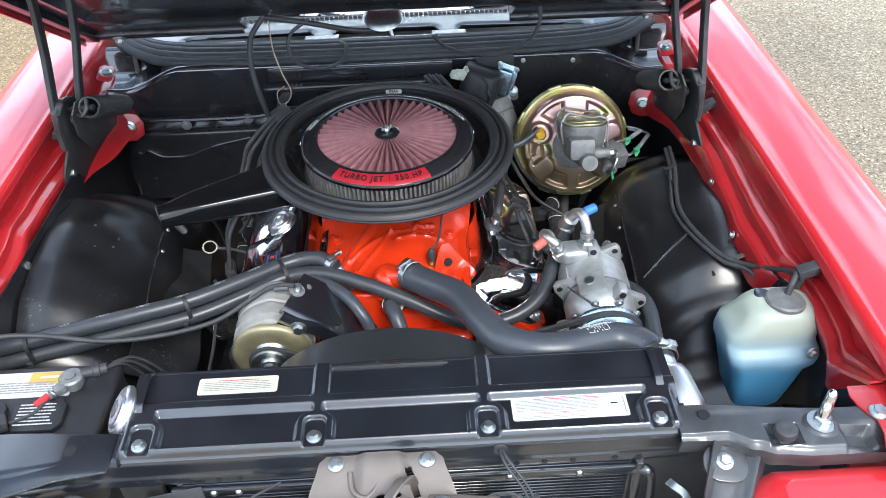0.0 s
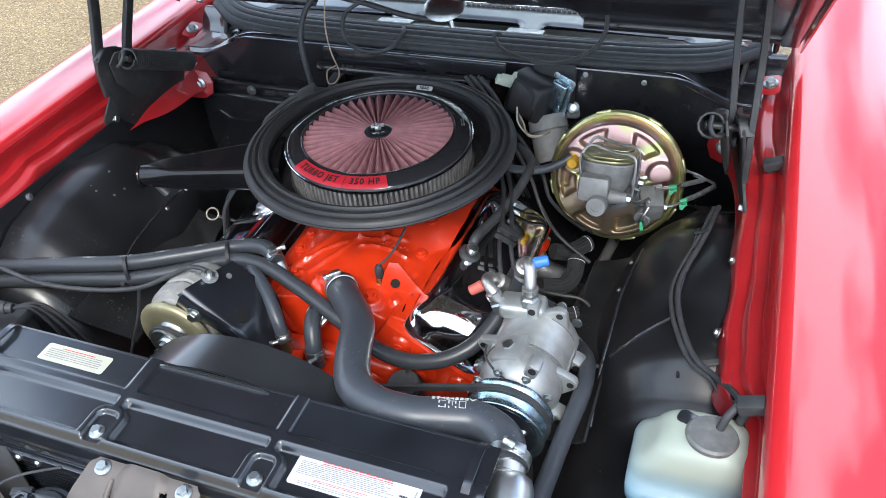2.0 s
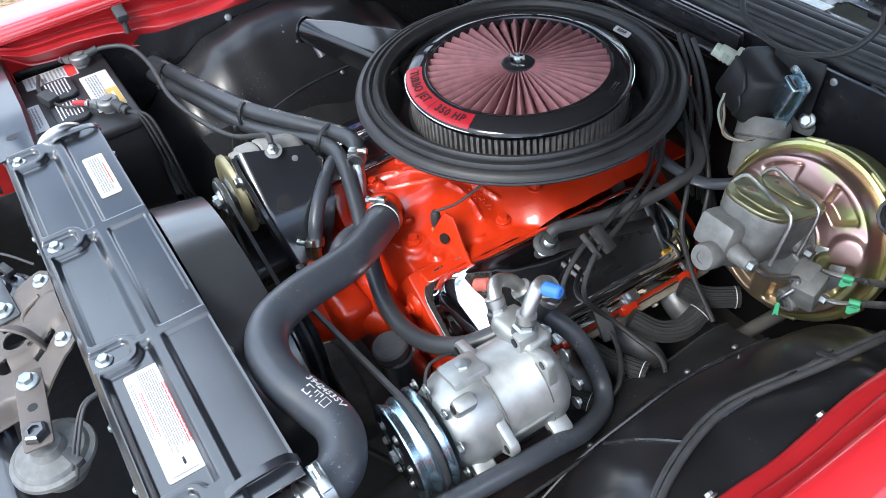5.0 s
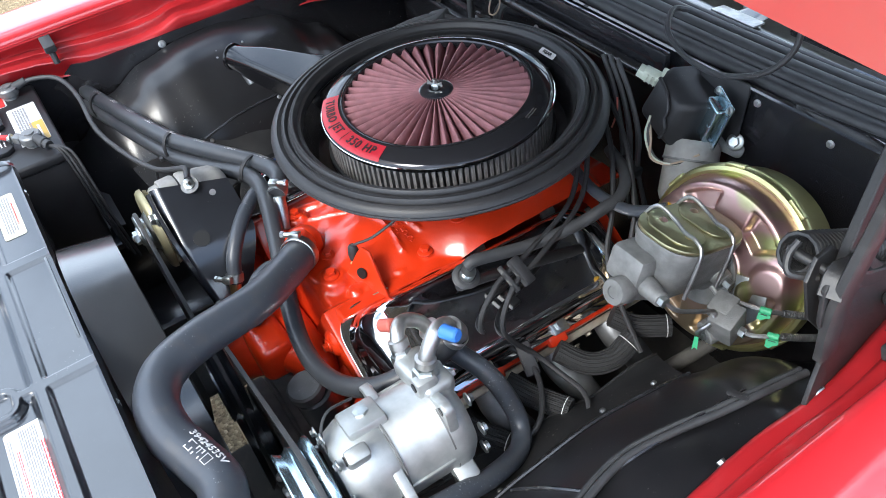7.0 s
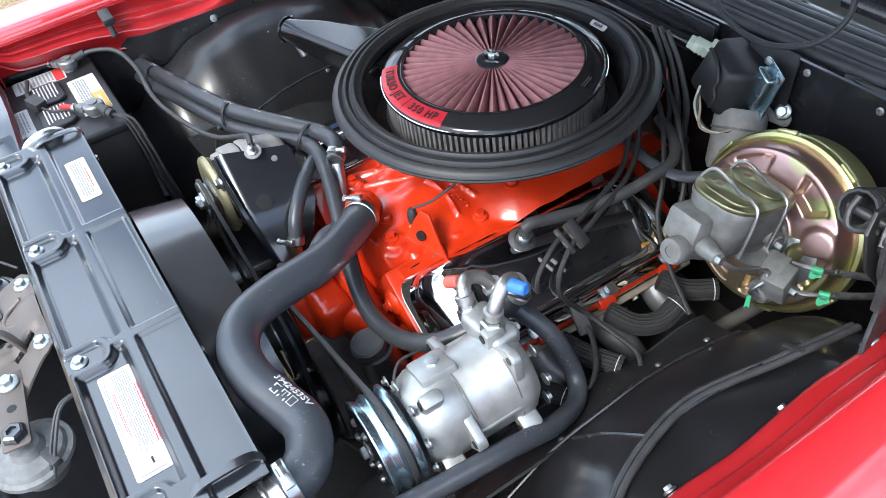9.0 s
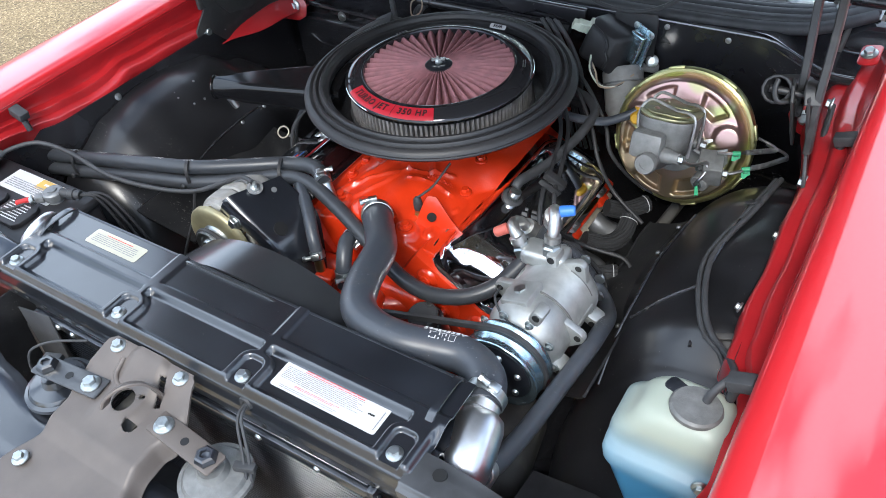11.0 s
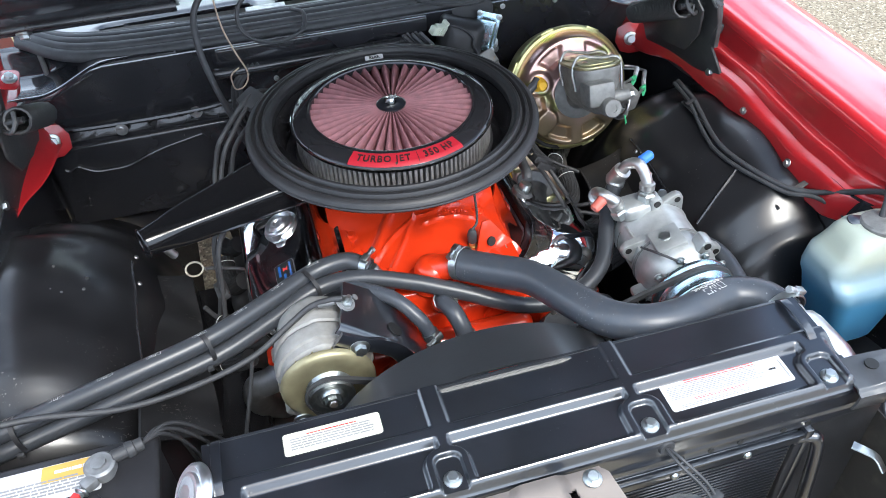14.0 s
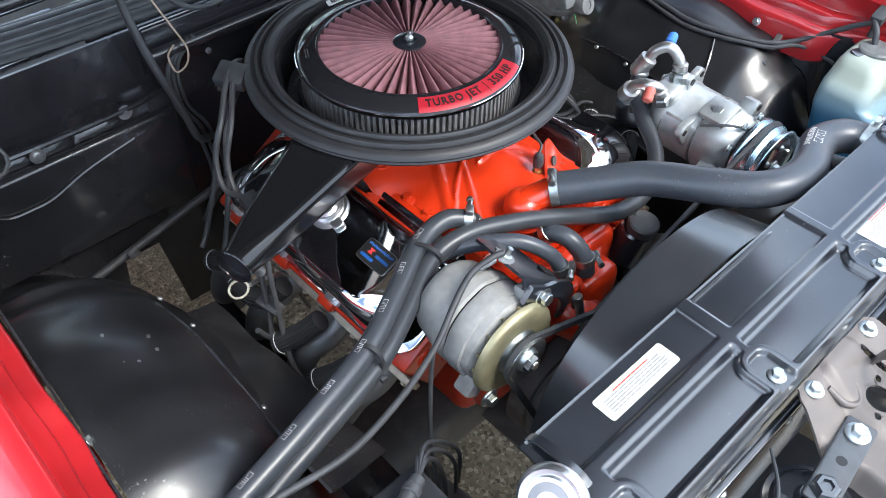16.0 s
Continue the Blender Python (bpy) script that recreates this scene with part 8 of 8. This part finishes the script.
# alternator cable, from the fender side to the stud
hose("thin black charging cable, from the battery side to the alternator stud", [(-0.722, 0.180, 0.838), (-0.716, 0.215, 0.846), (-0.680, 0.258, 0.846), (-0.610, 0.274, 0.832), (-0.505, 0.272, 0.813), (-0.411, 0.293, 0.800), (-0.330, 0.320, 0.800), (-0.270, 0.345, 0.822), (-0.235, 0.354, 0.840), (-0.205, 0.35, 0.850), (-0.186, 0.345, 0.852)], 0.0045, RUBBER, "charging_cable", 10)
hose("thin black wire dropping beside the alternator", [(-0.33, 0.322, 0.796), (-0.345, 0.31, 0.74), (-0.37, 0.28, 0.66), (-0.38, 0.25, 0.58)], 0.003, RUBBER, "wire", 8)

# ---- brake booster and master cylinder ----
bb = thing("brake_booster", (0.40, 0.95, 0.62), "round yellow-chromate brake booster with pressed ribs", "brake booster")
BD = Vector((0.012, -1, 0.341)).normalized()
BC = Vector((0.3995, 0.901, 0.765)) + BD * 0.018
BK = 0.912
QB = axes(BD, (1, 0, 0))
bm = B()
NA, NRR = 200, 64
grid_ = []


def pad(x, y, cx, cy, r, w=0.006):
    return 1 - step(math.hypot(x - cx, y - cy), r - w, r + w)


def boost_h(r, a):
    """Height of the pressed front: a low dome with six windows, two keyhole pads and a rolled rim."""
    x, y = r * math.cos(a), r * math.sin(a)
    h = 0.050 - 0.014 * (r / 0.14) ** 2
    h -= 0.030 * step(r, 0.124, 0.134)
    for w in (57, 120, 188, 245, 292, 352):
        da = (math.degrees(a) - w + 180) % 360 - 180
        half = lerp(9, 13, step(r, 0.08, 0.115))
        win = step(r, 0.078, 0.086) * (1 - step(r, 0.110, 0.117)) * (1 - step(abs(da), half, half + 5))
        h -= 0.012 * win
    # keyhole pads
    key = max(pad(x, y, 0.096, 0.030, 0.026), pad(x, y, 0.078, 0.000, 0.020, 0.008), pad(x, y, -0.088, 0.034, 0.028), pad(x, y, -0.086, -0.055, 0.036), pad(x, y, -0.082, -0.012, 0.020, 0.010))
    h += 0.007 * key
    h += 0.012 * (1 - step(r, 0.045, 0.058))
    return h


for i in range(NRR + 1):
    r = max(0.0005, 0.140 * i / NRR)
    grid_.append([bm.verts.new(BC + QB @ Vector((BK * r * math.cos(a), BK * r * math.sin(a), boost_h(r, a) - 0.02))) for a in (2 * math.pi * k / NA for k in range(NA))])
for i in range(NRR):
    for k in range(NA):
        j = (k + 1) % NA
        bm.faces.new((grid_[i][k], grid_[i + 1][k], grid_[i + 1][j], grid_[i][j]))
part("front_shell", bm, GOLD, bb, sharp=60)
part("rim", lathe(B(), BC - BD * 0.022, BD, [(0.122, 0.010), (0.126, 0.013), (0.131, 0.011), (0.1335, 0.006), (0.1343, 0.002), (0.1335, -0.003), (0.130, -0.005), (0.130, -0.010), (0.124, -0.014), (0.12, -0.06), (0.085, -0.09), (0, -0.09)], 120), GOLDRIM, bb)
for k in range(8):
    a = 2 * math.pi * k / 8 + 0.3
    part("crimp_tab", box(B(), None, (0.030, 0.006, 0.012), bev=0.002, m=place(BC - BD * 0.018 + QB @ Vector((0.1325 * math.cos(a), 0.1325 * math.sin(a), 0)), BD, (-math.sin(a), 0, math.cos(a)))), GOLDRIM, bb)
vv = part("check_valve", lathe(B(), BC + QB @ Vector((-0.080, 0.032, 0.022)), BD, [(0, 0), (0.019, 0), (0.020, 0.006), (0.014, 0.009), (0.012, 0.022), (0.008, 0.026), (0, 0.026)], 24), YELLOW, bb, "yellow check valve with a black grommet")
part("grommet", lathe(B(), BC + QB @ Vector((-0.080, 0.032, 0.018)), BD, [(0.018, 0), (0.024, 0.002), (0.024, 0.006), (0.018, 0.008)], 24), RUBBER, vv)

mc = thing("master_cylinder", (0.40, 0.80, 0.78), "cast iron brake master cylinder with a plated lid and wire bails", "master cylinder")
MD = Vector((-0.010, -1, 0.375)).normalized()
MB = BC + BD * 0.030
part("bore", lathe(B(), MB, MD, [(0, 0), (0.050, 0), (0.052, 0.008), (0.030, 0.016), (0.025, 0.03), (0.023, 0.118), (0.0185, 0.136), (0.0170, 0.143), (0.0170, 0.154), (0.0185, 0.156), (0.0185, 0.176), (0.0165, 0.180), (0.0080, 0.180), (0.0080, 0.178), (0, 0.178)], 32), IRON, mc)
UPB = Vector((0, 0.341, 1)).normalized()
RC = Vector((0.400, 0.806, 0.852))
mb = Matrix.Translation(RC) @ Matrix((Vector((1, 0, 0)), -BD, UPB)).transposed().to_4x4()
bm = B()
rings = []
for h, w, l in ((-0.060, 0.050, 0.112), (-0.040, 0.074, 0.134), (-0.014, 0.088, 0.150), (0.008, 0.092, 0.154), (0.018, 0.098, 0.160), (0.022, 0.096, 0.158)):
    rings.append([bm.verts.new(mb @ Vector((x, y, h))) for x, y in rounded(w, l * 0.86, w * 0.36, 6)])
for a, b in zip(rings, rings[1:]):
    for k in range(len(a)):
        j = (k + 1) % len(a)
        bm.faces.new((a[k], a[j], b[j], b[k]))
bm.faces.new(rings[0][::-1])
bm.faces.new(rings[-1])
part("reservoir", bm, IRON, mc, sharp=50)
ld = part("lid", plate(B(), rounded(0.100, 0.140, 0.042, 8), mb @ pose(0, 0, 0.0225), 0.006, 0.002), OLIVE, mc, "yellow plated lid")
for y in (-0.030, 0.030):
    part("lid_dome", plate(B(), rounded(0.078, 0.052, 0.024, 8), mb @ pose(0, y, 0.0280), 0.0035, 0.0018), OLIVE, ld)
for x, y in ((0.022, -0.03), (-0.022, 0.03), (0.022, 0.034), (-0.022, -0.03)):
    part("dimple", lathe(B(), mb @ Vector((x, y, 0.0315)), UPB, [(0, 0.003), (0.003, 0.0025), (0.006, 0)], 12), GOLD, ld)
for y in (-0.034, 0.028):
    pts = [mb @ Vector(q) for q in ((-0.045, y, -0.02), (-0.050, y, 0.018), (-0.036, y + 0.003, 0.044), (-0.010, y + 0.006, 0.040), (0.016, y, 0.036), (0.036, y - 0.002, 0.036), (0.050, y - 0.004, 0.022), (0.050, y - 0.004, -0.04))]
    part("bail", sweep(B(), pts, 0.0028, 8), STEEL, mc, "bent steel wire bail")
part("front_lobe", box(B(), None, (0.056, 0.05, 0.048), bev=0.009, seg=2, m=mb @ pose(-0.014, -0.066, -0.022)), IRON, mc)
part("boss", rod(B(), (0.415, 0.728, 0.842), (0.448, 0.720, 0.848), 0.014, 0.010), IRON, mc)
part("line_nut", lathe(B(), (0.444, 0.7205, 0.8475), (1, 0, 0), [(0, 0), (0.0075, 0), (0.0075, 0.010), (0, 0.010)], 6), ZINC, mc, sharp=25)
part("boss", rod(B(), mb @ Vector((0.03, 0.04, -0.03)), mb @ Vector((0.052, 0.04, -0.034)), 0.014, 0.012), IRON, mc)
for y in (0.04,):
    part("line_nut", lathe(B(), mb @ Vector((0.052, y, -0.034)), (1, 0, -0.1), [(0, 0), (0.007, 0), (0.007, 0.010), (0, 0.010)], 6), ZINC, mc, sharp=25)

cv = thing("combination_valve", (0.49, 0.80, 0.76), "grey brake combination valve with steel lines and green tape tags", "brake valve")
bm = B()
box(bm, (0.487, 0.800, 0.784), (0.034, 0.040, 0.044), (14, 0, 12), 0.004, 2)
box(bm, (0.474, 0.806, 0.797), (0.030, 0.034, 0.024), (14, 0, 12), 0.004, 2)
part("body", bm, IRON, cv)
part("end", rod(B(), (0.476, 0.812, 0.762), (0.469, 0.783, 0.757), 0.017, 0.0165, 24), IRON, cv)
part("end_nut", lathe(B(), (0.4695, 0.785, 0.7572), (-0.25, -1, -0.17), [(0, 0), (0.008, 0), (0.008, 0.007), (0, 0.007)], 6), ZINC, cv, sharp=25)
part("side_nut", lathe(B(), (0.501, 0.807, 0.777), (1, 0.1, -0.05), [(0, 0), (0.007, 0), (0.007, 0.010), (0, 0.010)], 6), ZINC, cv, sharp=25)
mpl = part("plate", plate(B(), [(-0.030, 0.022), (0.000, 0.030), (0.030, 0.020), (0.036, -0.010), (0.022, -0.034), (-0.016, -0.036)], place((0.462, 0.858, 0.772), (0.2, -0.93, 0.3)), 0.003), ZINC, cv, "blue zinc mounting plate")
bolt(mpl, (0.444, 0.866, 0.780), (0.1, -0.95, 0.3), 0.009)
LINES = [
    [(0.451, 0.722, 0.846), (0.462, 0.734, 0.832), (0.470, 0.760, 0.818), (0.478, 0.783, 0.808), (0.481, 0.778, 0.795), (0.474, 0.768, 0.780), (0.467, 0.772, 0.765), (0.468, 0.780, 0.757)],
    [(0.446, 0.813, 0.807), (0.462, 0.812, 0.803), (0.485, 0.820, 0.805), (0.517, 0.835, 0.806), (0.540, 0.868, 0.794), (0.560, 0.900, 0.782), (0.566, 0.915, 0.776), (0.558, 0.925, 0.776), (0.530, 0.935, 0.778)],
    [(0.508, 0.808, 0.777), (0.522, 0.812, 0.780), (0.540, 0.830, 0.782), (0.560, 0.865, 0.772), (0.580, 0.900, 0.766), (0.588, 0.915, 0.764), (0.580, 0.928, 0.764), (0.545, 0.940, 0.766)],
]
LINE = [part("brake_line", sweep(B(), pts, 0.0030, 8), STEEL, cv, "bare steel brake line") for pts in LINES]
for k, (a, b) in enumerate(((1, (0.525, 0.846, 0.802)), (2, (0.541, 0.832, 0.7815)))):
    path = [q for q in spline(LINES[a], 40) if q.y > b[1]]
    bm = B()
    run = 0.0
    for p, q in zip(path, path[1:]):
        run += (q - p).length
        if run > 0.0026 and q.y < 0.912:
            lathe(bm, q, q - p, [(0.003, 0), (0.0050, 0.0005), (0.0050, 0.0014), (0.003, 0.0019)], 10)
            run = 0.0
    part("spring_guard", bm, STEEL, LINE[a], "coiled wire guard")
for k, p, tdir, h in ((1, (0.515, 0.833, 0.806), (1, 0.5, 0.0), 0.014), (2, (0.537, 0.826, 0.783), (1, 0.5, 0.1), 0.017)):
    bm = B()
    plate(bm, [(-0.007, 0.004), (0.007, 0.004), (0.007, -h * 0.6), (0.002, -h * 0.72), (-0.003, -h), (-0.008, -h * 0.9)], place(p, (0.35, -0.85, 0.4), tdir), 0.0008, 0)
    rod(bm, Vector(p) - Vector(tdir).normalized() * 0.007, Vector(p) + Vector(tdir).normalized() * 0.007, 0.0046, n=12)
    part("tape_tag", bm, GREENTAPE, LINE[k], "green tape tag with faint print")
    bars(LINE[k], place(Vector(p) + Vector((0.35, -0.85, 0.4)).normalized() * 0.0012, (0.35, -0.85, 0.4), tdir) @ pose(0, -h * 0.3, 0), 0.009, 0.005, 2, INK, name="tag_print", seed=50 + k)
part("tape_tag", plate(B(), [(-0.0025, 0.0), (0.0025, 0.0), (0.004, -0.019), (0.0, -0.016), (-0.003, -0.020)], place((0.470, 0.768, 0.764), (0.6, -0.7, 0.3), (1, 0.6, 0)), 0.0008, 0), GREENTAPE, cv, "green tape tail")

# ---- wiper motor and cables at the firewall ----
wm = thing("wiper_motor", (0.21, 1.03, 0.80), "black wiper motor housing with a white plug and a zinc plate", "wiper motor")
bm = B()
hm = pose(0.192, 1.008, 0.862, -18, 14, -14)
rings = []
for d, w, h, r in ((0.040, 0.094, 0.092, 0.010), (-0.006, 0.092, 0.090, 0.010), (-0.020, 0.086, 0.084, 0.012), (-0.034, 0.064, 0.066, 0.010), (-0.037, 0.056, 0.058, 0.010), (-0.038, 0.02, 0.02, 0.006)):
    rings.append([bm.verts.new(hm @ Vector((x, d, y))) for x, y in rounded(w, h, r, 5)])
for a, b in zip(rings, rings[1:]):
    for k in range(len(a)):
        j = (k + 1) % len(a)
        bm.faces.new((a[k], a[j], b[j], b[k]))
bm.faces.new(rings[-1])
part("housing", bm, DULLBLACK, wm, sharp=45)
part("cover_ridge", sweep(B(), [hm @ Vector(q) for q in ((-0.030, -0.036, 0.034), (0.000, -0.041, 0.030), (0.020, -0.043, 0.016), (0.022, -0.043, 0.002), (0.032, -0.041, -0.010), (0.030, -0.038, -0.030))], 0.0030, 8), DULLBLACK, wm)
cylm = part("cylinder", lathe(B(), (0.226, 1.014, 0.816), (0.31, -0.46, -0.74), [(0, 0), (0.036, 0), (0.041, 0.006), (0.042, 0.030), (0.0405, 0.032), (0.0405, 0.085), (0.036, 0.096), (0, 0.097)], 40), ALTGREY, wm, "grey cylindrical motor case")
part("seam", lathe(B(), (0.2356, 1.000, 0.793), (0.31, -0.46, -0.74), [(0.0415, 0), (0.0432, 0.0008), (0.0432, 0.003), (0.0415, 0.004)], 40), IRON, cylm)
pm_ = pose(0.254, 1.022, 0.866, -10, 12, -24)
zp = part("plate", box(B(), None, (0.050, 0.004, 0.084), bev=0.0015, m=pm_), BRIGHTZINC, wm, "bright zinc gear plate with a raised rim")
part("raised_panel", box(B(), None, (0.036, 0.022, 0.064), bev=0.005, seg=3, m=pm_ @ pose(0, -0.008, 0)), BRIGHTZINC, zp)
for x, z in ((-0.021, 0.037), (0.021, 0.037), (0.021, -0.037), (-0.021, -0.037)):
    bolt(zp, pm_ @ Vector((x, -0.003, z)), pm_.to_3x3() @ Vector((0, -1, 0)), 0.0045)
part("foot", plate(B(), rounded(0.060, 0.022, 0.009), place((0.262, 1.043, 0.812), (0.2, -0.8, 0.5), (1, 0.1, 0)), 0.003), IRON, wm)
part("mount_plate", plate(B(), [(-0.062, 0.046), (0.026, 0.052), (0.030, 0.040), (0.028, -0.040), (0.012, -0.058), (-0.050, -0.060)], place((0.250, 1.052, 0.868), (0, -1, 0.1), (1, 0, 0)), 0.004), DULLBLACK, wm)
pg = pose(0.147, 0.998, 0.900, 18, 22, 28) @ Matrix.Scale(0.72, 4)
bm = B()
box(bm, None, (0.046, 0.022, 0.030), bev=0.003, m=pg)
box(bm, None, (0.020, 0.026, 0.044), bev=0.003, m=pg @ pose(0.020, 0.004, 0.004))
box(bm, None, (0.014, 0.020, 0.024), bev=0.002, m=pg @ pose(-0.028, 0, -0.002))
for k in range(3):
    box(bm, None, (0.003, 0.004, 0.026), bev=0.0008, m=pg @ pose(-0.012 + k * 0.010, -0.0125, 0))
part("plug", bm, WHITEPL, wm, "white nylon plug")
for k, p in enumerate(((0.0, 0), (0.006, 0.004), (0.012, -0.003))):
    part("wire", sweep(B(), [(0.175, 0.968, 0.858 - p[0]), (0.180 + p[0], 0.955, 0.83), (0.205, 0.948 + p[1], 0.806), (0.235, 0.955, 0.806), (0.262, 0.985, 0.812 + p[0])], 0.0020, 6), (WHITEPL, RUBBER, STRING)[k], wm)
bolt(wm, (0.277, 1.044, 0.826), (0.2, -0.8, 0.5), 0.009)

loom = thing("engine_loom", (0.14, 0.96, 0.75), "loom of thin black wires running down the firewall behind the engine", "wiring")
for k in range(5):
    dx, dy = 0.0085 * (k - 2), 0.006 * (k % 2)
    part("wire", sweep(B(), [(0.080 + dx, 0.972 + dy, 0.915), (0.112 + dx * 1.1, 0.968 + dy, 0.872), (0.136 + dx * 1.2, 0.966 + dy, 0.811), (0.141 + dx, 0.968 + dy, 0.742), (0.156 + dx * 1.3, 0.970 + dy, 0.678), (0.172 + dx * 1.6, 0.972, 0.625)], 0.0034 if k % 2 else 0.0042, 8), RUBBER, loom)
part("separator", box(B(), (0.140, 0.964, 0.744), (0.052, 0.016, 0.018), (0, 6, 0), 0.003), DULLBLACK, loom)
part("pink_wire", sweep(B(), [(0.100, 0.962, 0.800), (0.112, 0.955, 0.822), (0.120, 0.952, 0.845), (0.116, 0.955, 0.868)], 0.0016, 6), REDCAP, loom)

lp = thing("washer_hose", (-0.2, 1.1, 0.93), "thin black washer hose looping from the hood over the cowl", "hose", "looped washer hoses")
part("hose_wall", sweep(B(), [(-0.30, 1.05, 1.04), (-0.33, 1.03, 1.0), (-0.335, 1.0, 0.95), (-0.325, 0.985, 0.88), (-0.305, 0.975, 0.80), (-0.285, 0.98, 0.72), (-0.25, 1.0, 0.695)], 0.0065, 10), RUBBER, lp)
lp = thing("washer_hose", (-0.2, 1.1, 0.93), "thin black washer hose looping from the hood over the cowl", "hose", "looped washer hoses")
part("hose_wall", sweep(B(), [(-0.30, 1.06, 1.035), (-0.20, 1.075, 1.01), (-0.11, 1.085, 0.985), (-0.05, 1.10, 0.975), (-0.02, 1.11, 0.99)], 0.0065, 10), RUBBER, lp)
part("loop", sweep(B(), [(-0.20, 1.075, 1.02), (-0.245, 1.06, 0.99), (-0.25, 1.045, 0.95), (-0.22, 1.03, 0.925), (-0.17, 1.03, 0.918), (-0.13, 1.04, 0.93), (-0.12, 1.08, 0.945), (-0.14, 1.13, 0.935)], 0.0045, 8), RUBBER, lp)
lp = thing("washer_hose", (0.2, 1.1, 0.93), "thin black washer hose looping from the hood over the cowl", "hose", "looped washer hoses")
part("hose_wall", sweep(B(), [(0.335, 1.06, 1.04), (0.335, 1.05, 1.00), (0.31, 1.03, 0.965), (0.25, 1.02, 0.940), (0.18, 1.025, 0.938), (0.12, 1.05, 0.945), (0.09, 1.09, 0.955), (0.095, 1.12, 0.945)], 0.0045, 8), RUBBER, lp)
strg = thing("string", (-0.29, 1.0, 0.85), "loose tan string hanging down the firewall", "string")
part("strand", sweep(B(), [(-0.29, 1.06, 1.03), (-0.285, 1.03, 0.97), (-0.27, 1.01, 0.92), (-0.255, 1.005, 0.875), (-0.265, 1.0, 0.85), (-0.285, 1.0, 0.845), (-0.288, 1.01, 0.87), (-0.27, 1.02, 0.88)], 0.0017, 6), STRING, strg)
hr = thing("firewall_harness", (-0.28, 1.02, 0.6), "black wiring harness running down the firewall", "wiring")
for k in range(3):
    part("wire", sweep(B(), [(-0.25 + k * 0.01, 1.025, 0.88), (-0.29 + k * 0.008, 1.02, 0.84), (-0.295 + k * 0.01, 1.015, 0.77), (-0.27 + k * 0.012, 1.015, 0.70), (-0.26 + k * 0.012, 1.02, 0.58), (-0.30, 1.02, 0.50)], 0.004, 8), RUBBER, hr)
part("conduit", sweep(B(), [(-0.66, 0.99, 0.50), (-0.50, 0.99, 0.535), (-0.38, 0.985, 0.57), (-0.27, 0.98, 0.60), (-0.22, 0.96, 0.62)], 0.008, 10), RUBBER, hr)
part("clip", box(B(), (-0.46, 0.975, 0.553), (0.02, 0.012, 0.014), (0, -15, 0), 0.002), STEEL, hr)
